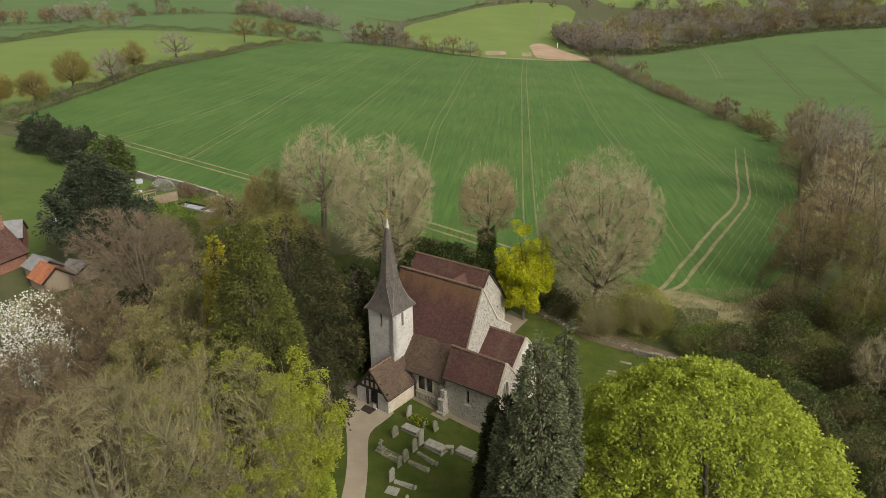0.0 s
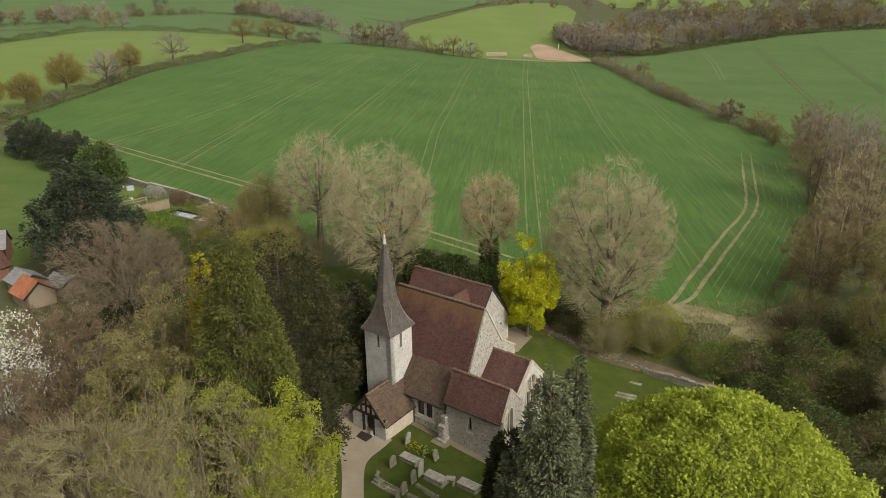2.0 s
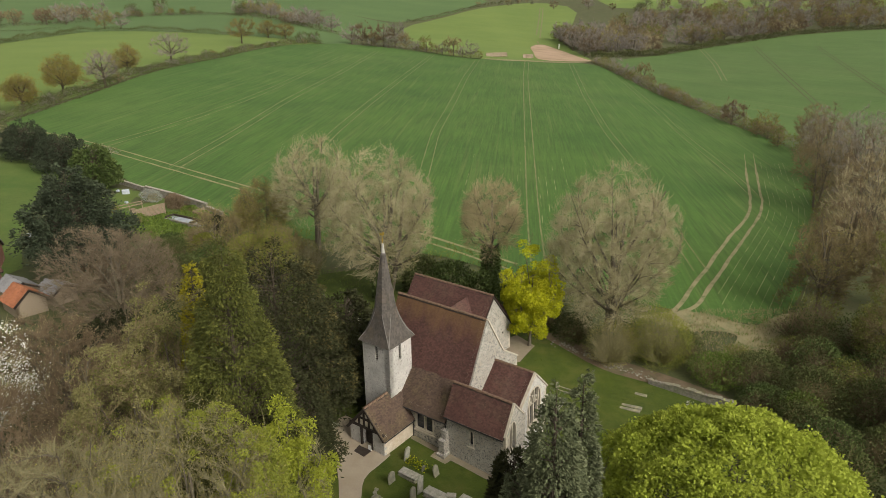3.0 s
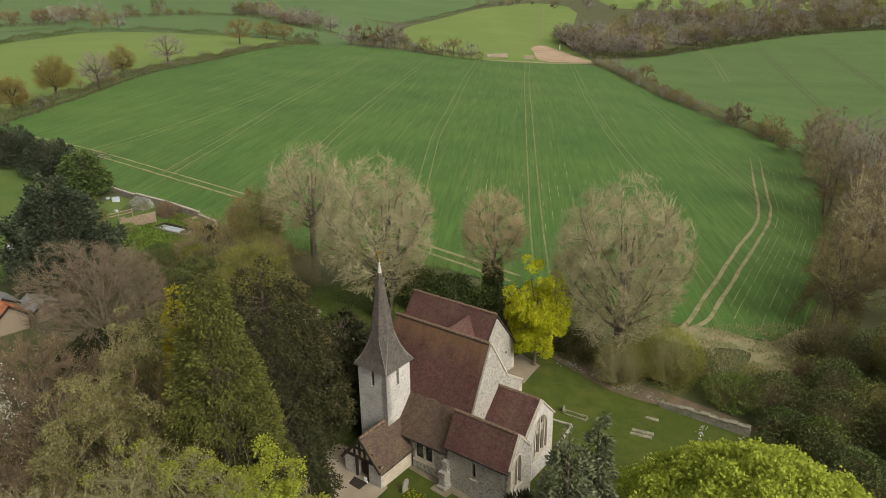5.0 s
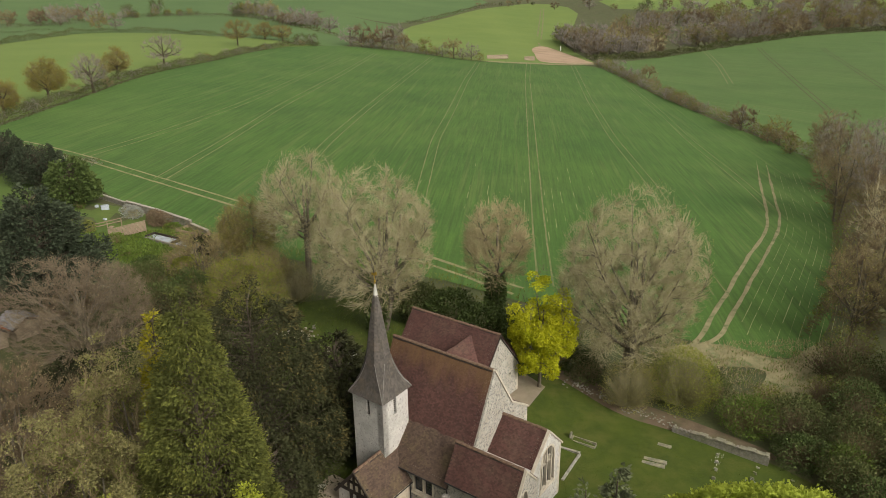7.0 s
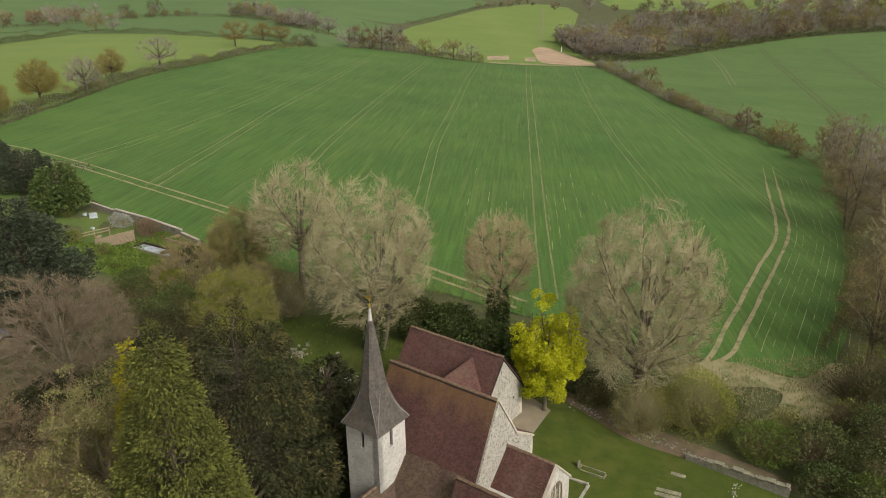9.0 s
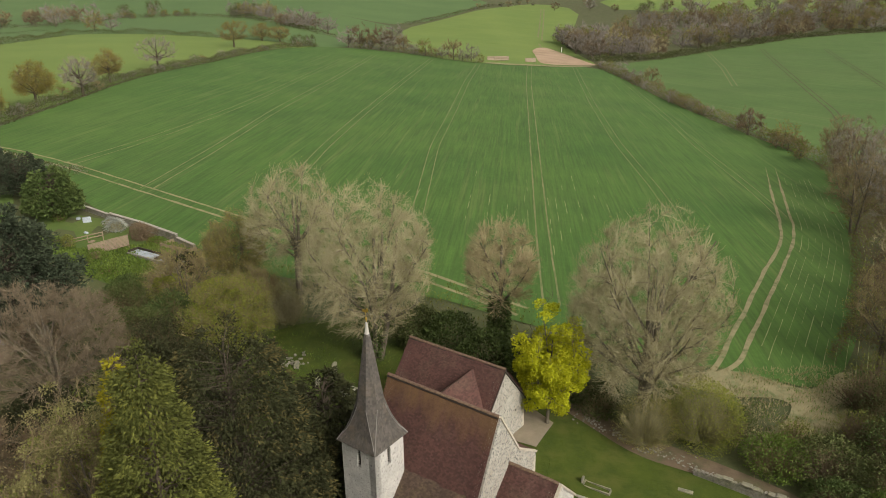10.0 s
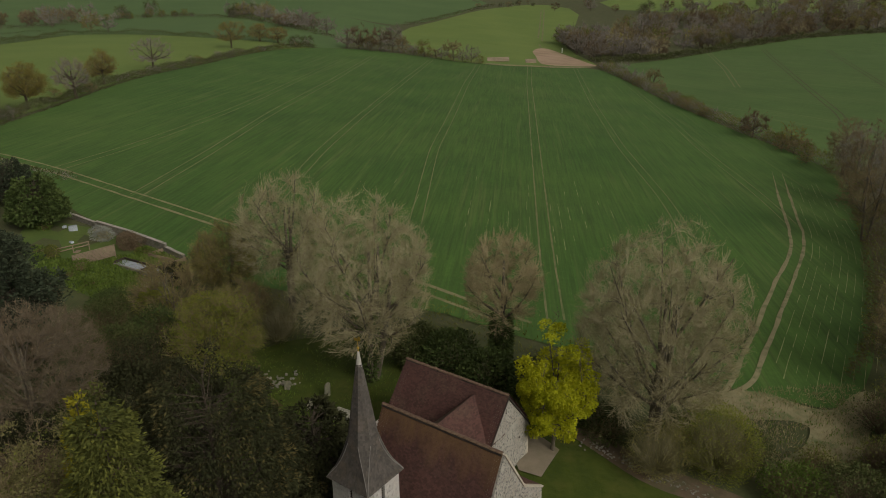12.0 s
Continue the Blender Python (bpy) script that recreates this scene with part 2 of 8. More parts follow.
M = {
    "grass": mat("churchyard_grass", (0.028, 0.047, 0.004), (0.064, 0.087, 0.007), 0.7, 0.9, 0.9, 9.0, stain=(0.075, 0.077, 0.016), stain_scale=0.35, stain_amount=0.7),
    "earth": mat("woodland_floor", (0.04, 0.05, 0.018), (0.085, 0.095, 0.034), 0.25, 0.95, 0.6, 4.0, stain=(0.1, 0.08, 0.05), stain_scale=0.2, stain_amount=0.6),
    "crop": crop_mat("winter_wheat", (0.032, 0.083, 0.013), (0.066, 0.128, 0.022), (0.15, 0.17, 0.06), 6.0),
    "crop_b": crop_mat("young_crop", (0.05, 0.1, 0.021), (0.073, 0.13, 0.03), (0.17, 0.18, 0.07), -35.0),
    "pasture": mat("pasture", (0.095, 0.148, 0.027), (0.14, 0.19, 0.042), 0.02, 0.9, 0.3, 0.9, stain=(0.09, 0.15, 0.03), stain_scale=0.015, stain_amount=0.5),
    "flint_dark": mat("old_garden_wall", (0.09, 0.085, 0.07), (0.3, 0.28, 0.23), 3.5, 0.9, 0.8, 8.0, stain=(0.1, 0.11, 0.05), stain_scale=0.6, stain_amount=0.6),
    "rough": mat("rough_grass", (0.05, 0.085, 0.016), (0.1, 0.135, 0.03), 0.12, 0.95, 0.6, 3.0, stain=(0.045, 0.095, 0.014), stain_scale=0.08, stain_amount=0.8),
    "meadow": mat("far_meadow", (0.055, 0.105, 0.03), (0.085, 0.14, 0.042), 0.02, 0.9, 0.3, 0.9),
    "track": mat("chalky_soil", (0.1, 0.12, 0.045), (0.22, 0.2, 0.1), 0.6, 0.95, 0.6, 5.0, stain=(0.055, 0.1, 0.025), stain_scale=0.25, stain_amount=0.85),
    "gap": mat("pale_drill_gaps", (0.17, 0.19, 0.08), (0.3, 0.3, 0.16), 0.6, 0.95, 0.6, 5.0, stain=(0.07, 0.12, 0.03), stain_scale=0.5, stain_amount=0.8),
    "rut": mat("worn_ruts", (0.16, 0.148, 0.072), (0.28, 0.245, 0.14), 0.6, 0.95, 0.6, 5.0, stain=(0.07, 0.1, 0.03), stain_scale=0.55, stain_amount=0.85),
    "dirt": mat("bare_dirt", (0.25, 0.17, 0.11), (0.4, 0.29, 0.2), 0.08, 0.95, 0.5, 1.5, stain=(0.16, 0.14, 0.06), stain_scale=0.05, stain_amount=0.5),
    "gravel": mat("pale_gravel", (0.24, 0.195, 0.14), (0.35, 0.295, 0.22), 0.6, 0.95, 0.5, 22.0, stain=(0.27, 0.22, 0.15), stain_scale=0.5, stain_amount=0.6),
    "paving": mat("brown_paving", (0.17, 0.14, 0.1), (0.25, 0.21, 0.15), 0.8, 0.9, 0.4, 14.0, stain=(0.1, 0.1, 0.05), stain_scale=0.5),
    "tiles": mat("clay_roof_tiles", (0.066, 0.033, 0.027), (0.1, 0.047, 0.038), 0.5, 0.85, 0.2, 18.0, stain=(0.1, 0.066, 0.046), stain_scale=0.45, stain_amount=0.6, island=0.22),
    "tiles_nave": lichen(mat("nave_roof_tiles", (0.066, 0.033, 0.027), (0.1, 0.047, 0.038), 0.5, 0.85, 0.2, 18.0, stain=(0.085, 0.05, 0.04), stain_scale=0.45, stain_amount=0.6, island=0.22), 7.6, 10.4, (0.15, 0.088, 0.036), 0.75),
    "tiles_moss": mat("mossy_roof_tiles", (0.07, 0.048, 0.036), (0.1, 0.066, 0.046), 0.5, 0.9, 0.3, 18.0, stain=(0.13, 0.105, 0.05), stain_scale=0.45, stain_amount=0.75, island=0.22),
    "ridge": mat("lichened_ridge_tiles", (0.1, 0.06, 0.044), (0.16, 0.1, 0.068), 2.0, 0.9, 0.3, 20.0, stain=(0.26, 0.2, 0.12), stain_scale=2.0, stain_amount=0.6),
    "flint": flint_mat("flint_rubble_wall", (0.28, 0.26, 0.22), (0.44, 0.415, 0.36), (0.28, 0.24, 0.18), (0.34, 0.325, 0.29), 6.5, 0.72, (0.085, 0.082, 0.076)),
    "render": flint_mat("limewashed_rubble", (0.35, 0.34, 0.31), (0.55, 0.53, 0.48), (0.24, 0.235, 0.205), (0.44, 0.425, 0.39), 5.5, 0.4, (0.24, 0.23, 0.215)),
    "ashlar": mat("weathered_limestone", (0.36, 0.32, 0.25), (0.52, 0.47, 0.38), 1.5, 0.85, 0.4, 20.0, stain=(0.24, 0.22, 0.17), stain_scale=1.2, stain_amount=0.6),
    "blocks": mat("chalk_blocks", (0.42, 0.36, 0.27), (0.6, 0.54, 0.43), 2.2, 0.85, 0.5, 10.0, stain=(0.34, 0.25, 0.16), stain_scale=1.3, stain_amount=0.5),
    "shingle": mat("oak_shingles", (0.05, 0.045, 0.04), (0.1, 0.088, 0.075), 1.4, 0.85, 0.4, 16.0, stain=(0.13, 0.1, 0.06), stain_scale=1.0, stain_amount=0.4, island=0.2),
    "flashing": mat("dull_lead_flashing", (0.13, 0.12, 0.11), (0.2, 0.19, 0.17), 3.0, 0.7, 0.2, 20.0),
    "lead": mat("weathered_lead", (0.36, 0.35, 0.32), (0.5, 0.48, 0.43), 3.0, 0.6, 0.2, 20.0, metal=0.2),
    "gilt": mat("dull_gilt", (0.4, 0.27, 0.05), (0.55, 0.38, 0.08), 8.0, 0.45, 0.1, 40.0, metal=0.7),
    "iron": mat("black_iron", (0.012, 0.012, 0.012), (0.03, 0.03, 0.03), 8.0, 0.5, 0.1, 40.0),
    "timber": mat("black_timber", (0.02, 0.015, 0.012), (0.05, 0.038, 0.028), 4.0, 0.8, 0.3, 30.0),
    "plaster": mat("cream_plaster", (0.5, 0.44, 0.34), (0.62, 0.56, 0.45), 2.0, 0.9, 0.2, 20.0, stain=(0.35, 0.3, 0.22), stain_scale=1.5),
    "glass": mat("leaded_glass", (0.015, 0.017, 0.02), (0.03, 0.034, 0.04), 6.0, 0.18, 0.15, 18.0, spec=0.6),
    "bank": mat("leafy_bare_earth", (0.075, 0.055, 0.035), (0.15, 0.11, 0.07), 0.9, 0.95, 0.6, 9.0, stain=(0.05, 0.07, 0.02), stain_scale=0.5, stain_amount=0.6),
    "grave": mat("lichened_gravestone", (0.1, 0.098, 0.07), (0.24, 0.23, 0.17), 3.5, 0.9, 0.5, 18.0, stain=(0.3, 0.29, 0.16), stain_scale=3.0, stain_amount=0.6),
    "grave_pale": mat("pale_tomb_stone", (0.17, 0.165, 0.135), (0.44, 0.42, 0.36), 3.2, 0.85, 0.5, 14.0, stain=(0.12, 0.125, 0.08), stain_scale=2.2, stain_amount=0.85),
    "brick": mat("red_brick", (0.15, 0.065, 0.045), (0.26, 0.125, 0.085), 3.0, 0.9, 0.5, 14.0, stain=(0.3, 0.24, 0.18), stain_scale=1.0),
    "orange_tile": mat("orange_pantiles", (0.3, 0.105, 0.05), (0.42, 0.17, 0.085), 2.0, 0.85, 0.4, 12.0, island=0.15),
    "slate": mat("grey_slates", (0.17, 0.17, 0.17), (0.28, 0.28, 0.28), 2.0, 0.7, 0.3, 12.0),
    "wood": mat("weathered_wood", (0.2, 0.16, 0.11), (0.32, 0.26, 0.19), 3.0, 0.85, 0.4, 20.0, stretch=(1, 8, 8)),
    "fence": mat("pale_fence_wood", (0.17, 0.125, 0.085), (0.27, 0.205, 0.145), 3.0, 0.85, 0.3, 20.0),
    "cover": mat("pale_pool_cover", (0.2, 0.225, 0.25), (0.42, 0.46, 0.5), 0.8, 0.2, 0.2, 8.0),
    "white": mat("white_paint", (0.7, 0.69, 0.66), (0.8, 0.79, 0.76), 4.0, 0.6, 0.1, 20.0),
    "bark": mat("grey_bark", (0.075, 0.062, 0.045), (0.15, 0.128, 0.095), 3.0, 0.95, 0.7, 14.0, stain=(0.13, 0.14, 0.06), stain_scale=1.0),
    "bark_dark": mat("dark_bark", (0.04, 0.03, 0.022), (0.09, 0.07, 0.05), 3.0, 0.95, 0.7, 14.0),
}


def leaf_mat(name, dark, light, scale=0.45, island=0.3, thin=0.25):
    return mat(name, dark, light, scale, 0.8, 0.0, 5.0, island=island, through_light=thin, spec=0.15)


M.update({
    "twig": leaf_mat("twigs_tan", (0.16, 0.128, 0.066), (0.24, 0.192, 0.104), thin=0.0, island=0.15),
    "twig_tan": leaf_mat("twigs_pale_tan", (0.28, 0.235, 0.13), (0.42, 0.35, 0.205), thin=0.0, island=0.15),
    "silver": leaf_mat("silver_leaves", (0.2, 0.215, 0.18), (0.36, 0.375, 0.32), 0.6, 0.25, 0.1),
    "twig_grey": leaf_mat("twigs_grey", (0.25, 0.225, 0.132), (0.39, 0.35, 0.212), thin=0.0, island=0.15),
    "twig_red": leaf_mat("twigs_red_brown", (0.118, 0.088, 0.053), (0.18, 0.134, 0.083), thin=0.0, island=0.18),
    "twig_olive": leaf_mat("twigs_olive", (0.155, 0.14, 0.072), (0.26, 0.236, 0.13), thin=0.0, island=0.15),
    "spring": leaf_mat("olive_green_spring_leaves", (0.15, 0.175, 0.028), (0.25, 0.27, 0.045), 0.5, 0.2, 0.3),
    # purplish twigs, lightened and greyed so the colour carries some distance haze
    "twig_purple": leaf_mat("twigs_purple_hazed", (0.19, 0.171, 0.147), (0.27, 0.244, 0.211), thin=0.0, island=0.15),
    "twig_mauve": leaf_mat("twigs_mauve_brown", (0.128, 0.1, 0.066), (0.195, 0.153, 0.104), thin=0.0, island=0.15),
    "bud": leaf_mat("opening_buds", (0.19, 0.185, 0.055), (0.31, 0.28, 0.095)),
    "bud_tan": leaf_mat("tan_buds", (0.2, 0.165, 0.09), (0.29, 0.24, 0.135)),
    "lime": leaf_mat("bright_spring_leaves", (0.265, 0.325, 0.04), (0.37, 0.42, 0.068), 0.6, 0.14, 0.4),
    "yellow": leaf_mat("yellow_green_leaves", (0.32, 0.345, 0.012), (0.45, 0.455, 0.024), 0.7, 0.16, 0.35),
    "olive": leaf_mat("olive_leaves", (0.1, 0.115, 0.025), (0.19, 0.2, 0.05)),
    "mid": leaf_mat("fresh_green_leaves", (0.07, 0.12, 0.02), (0.15, 0.2, 0.04)),
    "cypress": leaf_mat("cypress_sprays", (0.052, 0.06, 0.014), (0.095, 0.103, 0.023), 0.6, 0.18, 0.1),
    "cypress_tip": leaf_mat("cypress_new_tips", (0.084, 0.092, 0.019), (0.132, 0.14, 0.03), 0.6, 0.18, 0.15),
    "golden": leaf_mat("golden_sprays", (0.19, 0.18, 0.012), (0.31, 0.28, 0.022), 0.6, 0.25, 0.2),
    "sallow": leaf_mat("grey_olive_young_leaves", (0.14, 0.13, 0.05), (0.24, 0.22, 0.095), 0.5, 0.2, 0.2),
    "soft_lime": leaf_mat("soft_green_young_leaves", (0.2, 0.235, 0.026), (0.31, 0.34, 0.045), 0.5, 0.2, 0.35),
    "grey_tip": leaf_mat("pale_grey_green_tips", (0.092, 0.105, 0.056), (0.155, 0.17, 0.094), 0.6, 0.2, 0.1),
    "grey_cypress": leaf_mat("grey_green_sprays", (0.06, 0.072, 0.036), (0.115, 0.13, 0.068), 0.6, 0.2, 0.1),
    "yew": leaf_mat("dark_yew_needles", (0.022, 0.025, 0.01), (0.044, 0.046, 0.017), 0.4, 0.2, 0.05),
    "yew_bronze": leaf_mat("bronze_yew_needles", (0.05, 0.045, 0.016), (0.092, 0.077, 0.027), 0.4, 0.2, 0.05),
    "pine": leaf_mat("dark_pine_needles", (0.022, 0.032, 0.018), (0.055, 0.068, 0.038), 0.4, 0.35, 0.05),
    "ivy": leaf_mat("ivy_leaves", (0.034, 0.056, 0.015), (0.09, 0.12, 0.034), 0.8, 0.35, 0.1),
    "turf": leaf_mat("turf_blades", (0.042, 0.065, 0.005), (0.075, 0.1, 0.01), 0.4, 0.2, 0.2),
    "straw": leaf_mat("dry_grass", (0.24, 0.2, 0.11), (0.38, 0.32, 0.19), 0.4, 0.2, 0.1),
    "scrub": leaf_mat("dark_scrub_leaves", (0.04, 0.054, 0.016), (0.1, 0.115, 0.036), 0.3, 0.25, 0.1),
    "blossom": leaf_mat("white_blossom", (0.6, 0.6, 0.55), (0.8, 0.8, 0.76), 1.0, 0.15, 0.2),
    "oak_bud": leaf_mat("golden_oak_buds", (0.15, 0.128, 0.034), (0.23, 0.19, 0.052)),
})


# ---- building tools ----
def part(name, bm, material, parent, label=""):
    """Links a bmesh, or (verts, faces), as one mesh object under a thing or a part."""
    me = bpy.data.meshes.new(name)
    if isinstance(bm, tuple):
        me.from_pydata(bm[0], [], bm[1])
    else:
        bm.to_mesh(me)
        bm.free()
    me.materials.append(material)
    ob = new(name, me)
    ob.parent = parent
    return tagged(ob, label)


def thing(name, at, turn=0.0, label="", category="", group="", kind=""):
    ob = new(name)
    ob.matrix_world = pose(*at, 0, 0, turn)
    return tagged(ob, label, category, group, kind)


def single(name, bm, material, at, turn=0.0, label="", category="", group="", kind=""):
    """A thing that is one mesh."""
    ob = part(name, bm, material, None)
    ob.matrix_world = pose(*at, 0, 0, turn)
    return tagged(ob, label, category, group, kind)


def box(bm, lo, hi, bevel=0.0, m=None):
    size = [b - a for a, b in zip(lo, hi)]
    mid = [(a + b) / 2 for a, b in zip(lo, hi)]
    made = bmesh.ops.create_cube(bm, size=1.0, matrix=(m or Matrix()) @ Matrix.Translation(mid) @ Matrix.Diagonal((*size, 1)))
    if bevel:
        edges = {e for v in made["verts"] for e in v.link_edges}
        bmesh.ops.bevel(bm, geom=list(edges), offset=bevel, segments=1, affect="EDGES")
    return bm


def boxes(*pairs, bevel=0.0):
    bm = bmesh.new()
    for lo, hi in pairs:
        box(bm, lo, hi, bevel)
    return bm


def panel(outline, holes, at, thick, facing):
    """A wall with openings. outline and holes: loops of (along, z). facing 'u': a wall in the plane u = at, seen from +u; 's': in v = at, seen from -v."""
    bm = bmesh.new()
    edges = []
    for loop in (outline, *holes):
        vs = [bm.verts.new((at, a, z) if facing == "u" else (a, at, z)) for a, z in loop]
        edges += [bm.edges.new((vs[i], vs[(i + 1) % len(vs)])) for i in range(len(vs))]
    bmesh.ops.triangle_fill(bm, edges=edges, use_beauty=True)
    out = bmesh.ops.extrude_face_region(bm, geom=bm.faces[:])
    back = (-thick, 0, 0) if facing == "u" else (0, thick, 0)
    bmesh.ops.translate(bm, verts=[g for g in out["geom"] if isinstance(g, bmesh.types.BMVert)], vec=back)
    bmesh.ops.recalc_face_normals(bm, faces=bm.faces[:])
    return bm


def rect(a0, a1, z0, z1):
    return [(a0, z0), (a1, z0), (a1, z1), (a0, z1)]


def arch(mid, width, sill, spring, apex, n=5):
    """A pointed opening."""
    h = width / 2
    right = [(mid + h * math.cos(radians(90 * i / n)) ** 0.75, spring + (apex - spring) * math.sin(radians(90 * i / n))) for i in range(n)]
    return [(mid - h, sill), (mid + h, sill)] + right + [(mid, apex)] + [(2 * mid - a, z) for a, z in reversed(right)]


def ring(loop, at, grow, thick, facing, lift=0.0):
    """A frame that follows a loop, between it and the loop drawn in by grow."""
    ca = sum(a for a, z in loop) / len(loop)
    cz = sum(z for a, z in loop) / len(loop)
    inner = []
    for a, z in loop:
        d = math.hypot(a - ca, z - cz)
        inner.append((a - (a - ca) / d * grow, z - (z - cz) / d * grow))
    return panel(loop, [inner], at + (lift if facing == "u" else -lift), thick, facing)


def slab(quad, thick):
    """A roof's body below a planar quad of corners."""
    bm = bmesh.new()
    q = [Vector(p) for p in quad]
    n = (q[1] - q[0]).cross(q[3] - q[0]).normalized()
    if n.z < 0:
        n = -n
    vs = [bm.verts.new(p - n * 0.07) for p in q] + [bm.verts.new(p - n * (thick + 0.07)) for p in q]
    for f in ((0, 1, 2, 3), (4, 5, 6, 7), (0, 1, 5, 4), (1, 2, 6, 5), (2, 3, 7, 6), (3, 0, 4, 7)):
        bm.faces.new([vs[i] for i in f])
    bmesh.ops.recalc_face_normals(bm, faces=bm.faces[:])
    return bm


def tile_field(e0, e1, r1, r0, wide=0.17, gauge=0.115, seed=1):
    """Lapped plain tiles on a slope from the eave e0-e1 up to the ridge r0-r1."""
    rng = np.random.default_rng(seed)
    e0, e1, r0, r1 = (np.array(p, float) for p in (e0, e1, r0, r1))
    rows = max(1, int(round(np.linalg.norm(r0 - e0) / gauge)))
    cols = max(1, int(round(np.linalg.norm(e1 - e0) / wide)))
    n = np.cross(e1 - e0, r0 - e0)
    n = n / np.linalg.norm(n) * (1 if n[2] > 0 else -1)
    i, j = np.meshgrid(np.arange(cols), np.arange(rows))
    i, j = i.ravel(), j.ravel()
    off = (j % 2) * 0.5

    def at(a, c, lift):
        a = np.clip(a / cols, 0, 1)[:, None]
        c = np.clip(c / rows, 0, 1)[:, None]
        sag = -0.035 * np.sin(a * 9.0 + 1.3) * np.sin(c * 3.1) - 0.02 * np.sin(a * 23)
        return (e0 * (1 - a) + e1 * a) * (1 - c) + (r0 * (1 - a) + r1 * a) * c + n * (lift[:, None] + sag)

    k = len(i)
    jit = rng.uniform(-0.06, 0.06, (2, k))
    up = 0.034 + rng.uniform(0, 0.012, k)
    low = np.full(k, 0.006)
    a0, a1 = i + off + 0.02, i + off + 0.98
    c0, c1 = j - 0.25 + jit[0], j + 1.0 + jit[1] * 0.3
    v = np.stack([at(a0, c0, up), at(a1, c0, up + jit[1] * 0.1), at(a1, c1, low + 0.008), at(a0, c1, low + 0.008), at(a0, c0, low - 0.01), at(a1, c0, low - 0.01)], 1).reshape(-1, 3)
    base = np.arange(k)[:, None] * 6
    f = np.concatenate([base + np.array([0, 1, 2, 3]), base + np.array([4, 5, 1, 0])])
    return v, f


def smoothstep(a):
    a = np.clip(a, 0, 1)
    return a * a * (3 - 2 * a)


# ---- the lie of the land ----
LAND_X = [-1500, -400, -150, -90, -44, -17, 0, 17, 34, 64, 95, 150, 400, 1500]
LAND_Z = [14, 12, 10, 8.3, 3.6, 1.35, 0.4, -1.1, -1.6, -5.6, -7.6, -9, -8, -5]


def ground_z(x, y):
    x, y = np.asarray(x, float), np.asarray(y, float)
    across = sum(np.interp(x + o, LAND_X, LAND_Z) for o in (-12, -6, 0, 6, 12)) / 5
    along = -0.016 * np.maximum(0, np.minimum(y, 480) - 100) - 0.4 * smoothstep((62 - y) / 20)
    knoll = 0.85 * np.exp(-((x - 6) ** 2 + (y - 70) ** 2) / 72)
    return across + along + knoll + 30 * smoothstep((y - 470) / 900) + 0.004 * np.maximum(0, y - 1100)


def on_ground(x, y, sink=0.0):
    return (x, y, float(ground_z(x, y)) - sink)


def drape(poly, step, lift):
    """A sheet over a polygon of (x, y), following the land."""
    bm = bmesh.new()
    bm.faces.new([bm.verts.new((x, y, 0)) for x, y in poly])
    bmesh.ops.triangulate(bm, faces=bm.faces[:])
    for axis in (0, 1):
        lo, hi = min(p[axis] for p in poly), max(p[axis] for p in poly)
        for k in range(int(lo // step) + 1, int(hi // step) + 1):
            co, no = [0, 0, 0], [0, 0, 0]
            co[axis], no[axis] = k * step, 1
            bmesh.ops.bisect_plane(bm, geom=bm.verts[:] + bm.edges[:] + bm.faces[:], plane_co=co, plane_no=no)
    for v in bm.verts:
        v.co.z = float(ground_z(v.co.x, v.co.y)) + lift
    bmesh.ops.recalc_face_normals(bm, faces=bm.faces[:])
    return bm


def soften(poly, rounds=2):
    """Corner-cutting, for edges that wander."""
    for _ in range(rounds):
        poly = [q for a, b in zip(poly, poly[1:] + poly[:1]) for q in ((a[0] * 0.75 + b[0] * 0.25, a[1] * 0.75 + b[1] * 0.25), (a[0] * 0.25 + b[0] * 0.75, a[1] * 0.25 + b[1] * 0.75))]
    return poly


def glide(points, step):
    """Points every so many metres along a line smoothed through the given ones."""
    p = np.array(points, float)
    s = np.r_[0, np.cumsum(np.hypot(*np.diff(p, axis=0).T))]
    t = np.linspace(0, s[-1], max(2, int(s[-1] / step)))
    out = np.stack([np.interp(t, s, p[:, 0]), np.interp(t, s, p[:, 1])], 1)
    for _ in range(8):
        out[1:-1] = (out[:-2] + 2 * out[1:-1] + out[2:]) / 4
    return out


def strip(points, width, lift, step=2.0, seed=0, rough=0.2):
    """A ribbon on the land with uneven edges and gaps where it has grown over."""
    rng = np.random.default_rng(seed)
    c = glide(points, step)
    d = np.gradient(c, axis=0)
    d /= np.linalg.norm(d, axis=1)[:, None]
    side = np.stack([-d[:, 1], d[:, 0]], 1)
    w = rng.uniform(-1, 1, (len(c), 2))
    for _ in range(2):
        w[1:-1] = (w[:-2] + w[1:-1] + w[2:]) / 3
    w = width / 2 * (1 + rough * 2 * w)
    a, b = c + side * w[:, :1], c - side * w[:, 1:]
    v = np.concatenate([a, b])
    z = ground_z(v[:, 0], v[:, 1]) + lift
    n = len(c)
    f = [(i, n + i, n + i + 1, i + 1) for i in range(n - 1)]
    return np.c_[v, z], f


# ---- plants ----
def unit(v):
    return v / np.maximum(np.linalg.norm(v, axis=-1, keepdims=True), 1e-9)


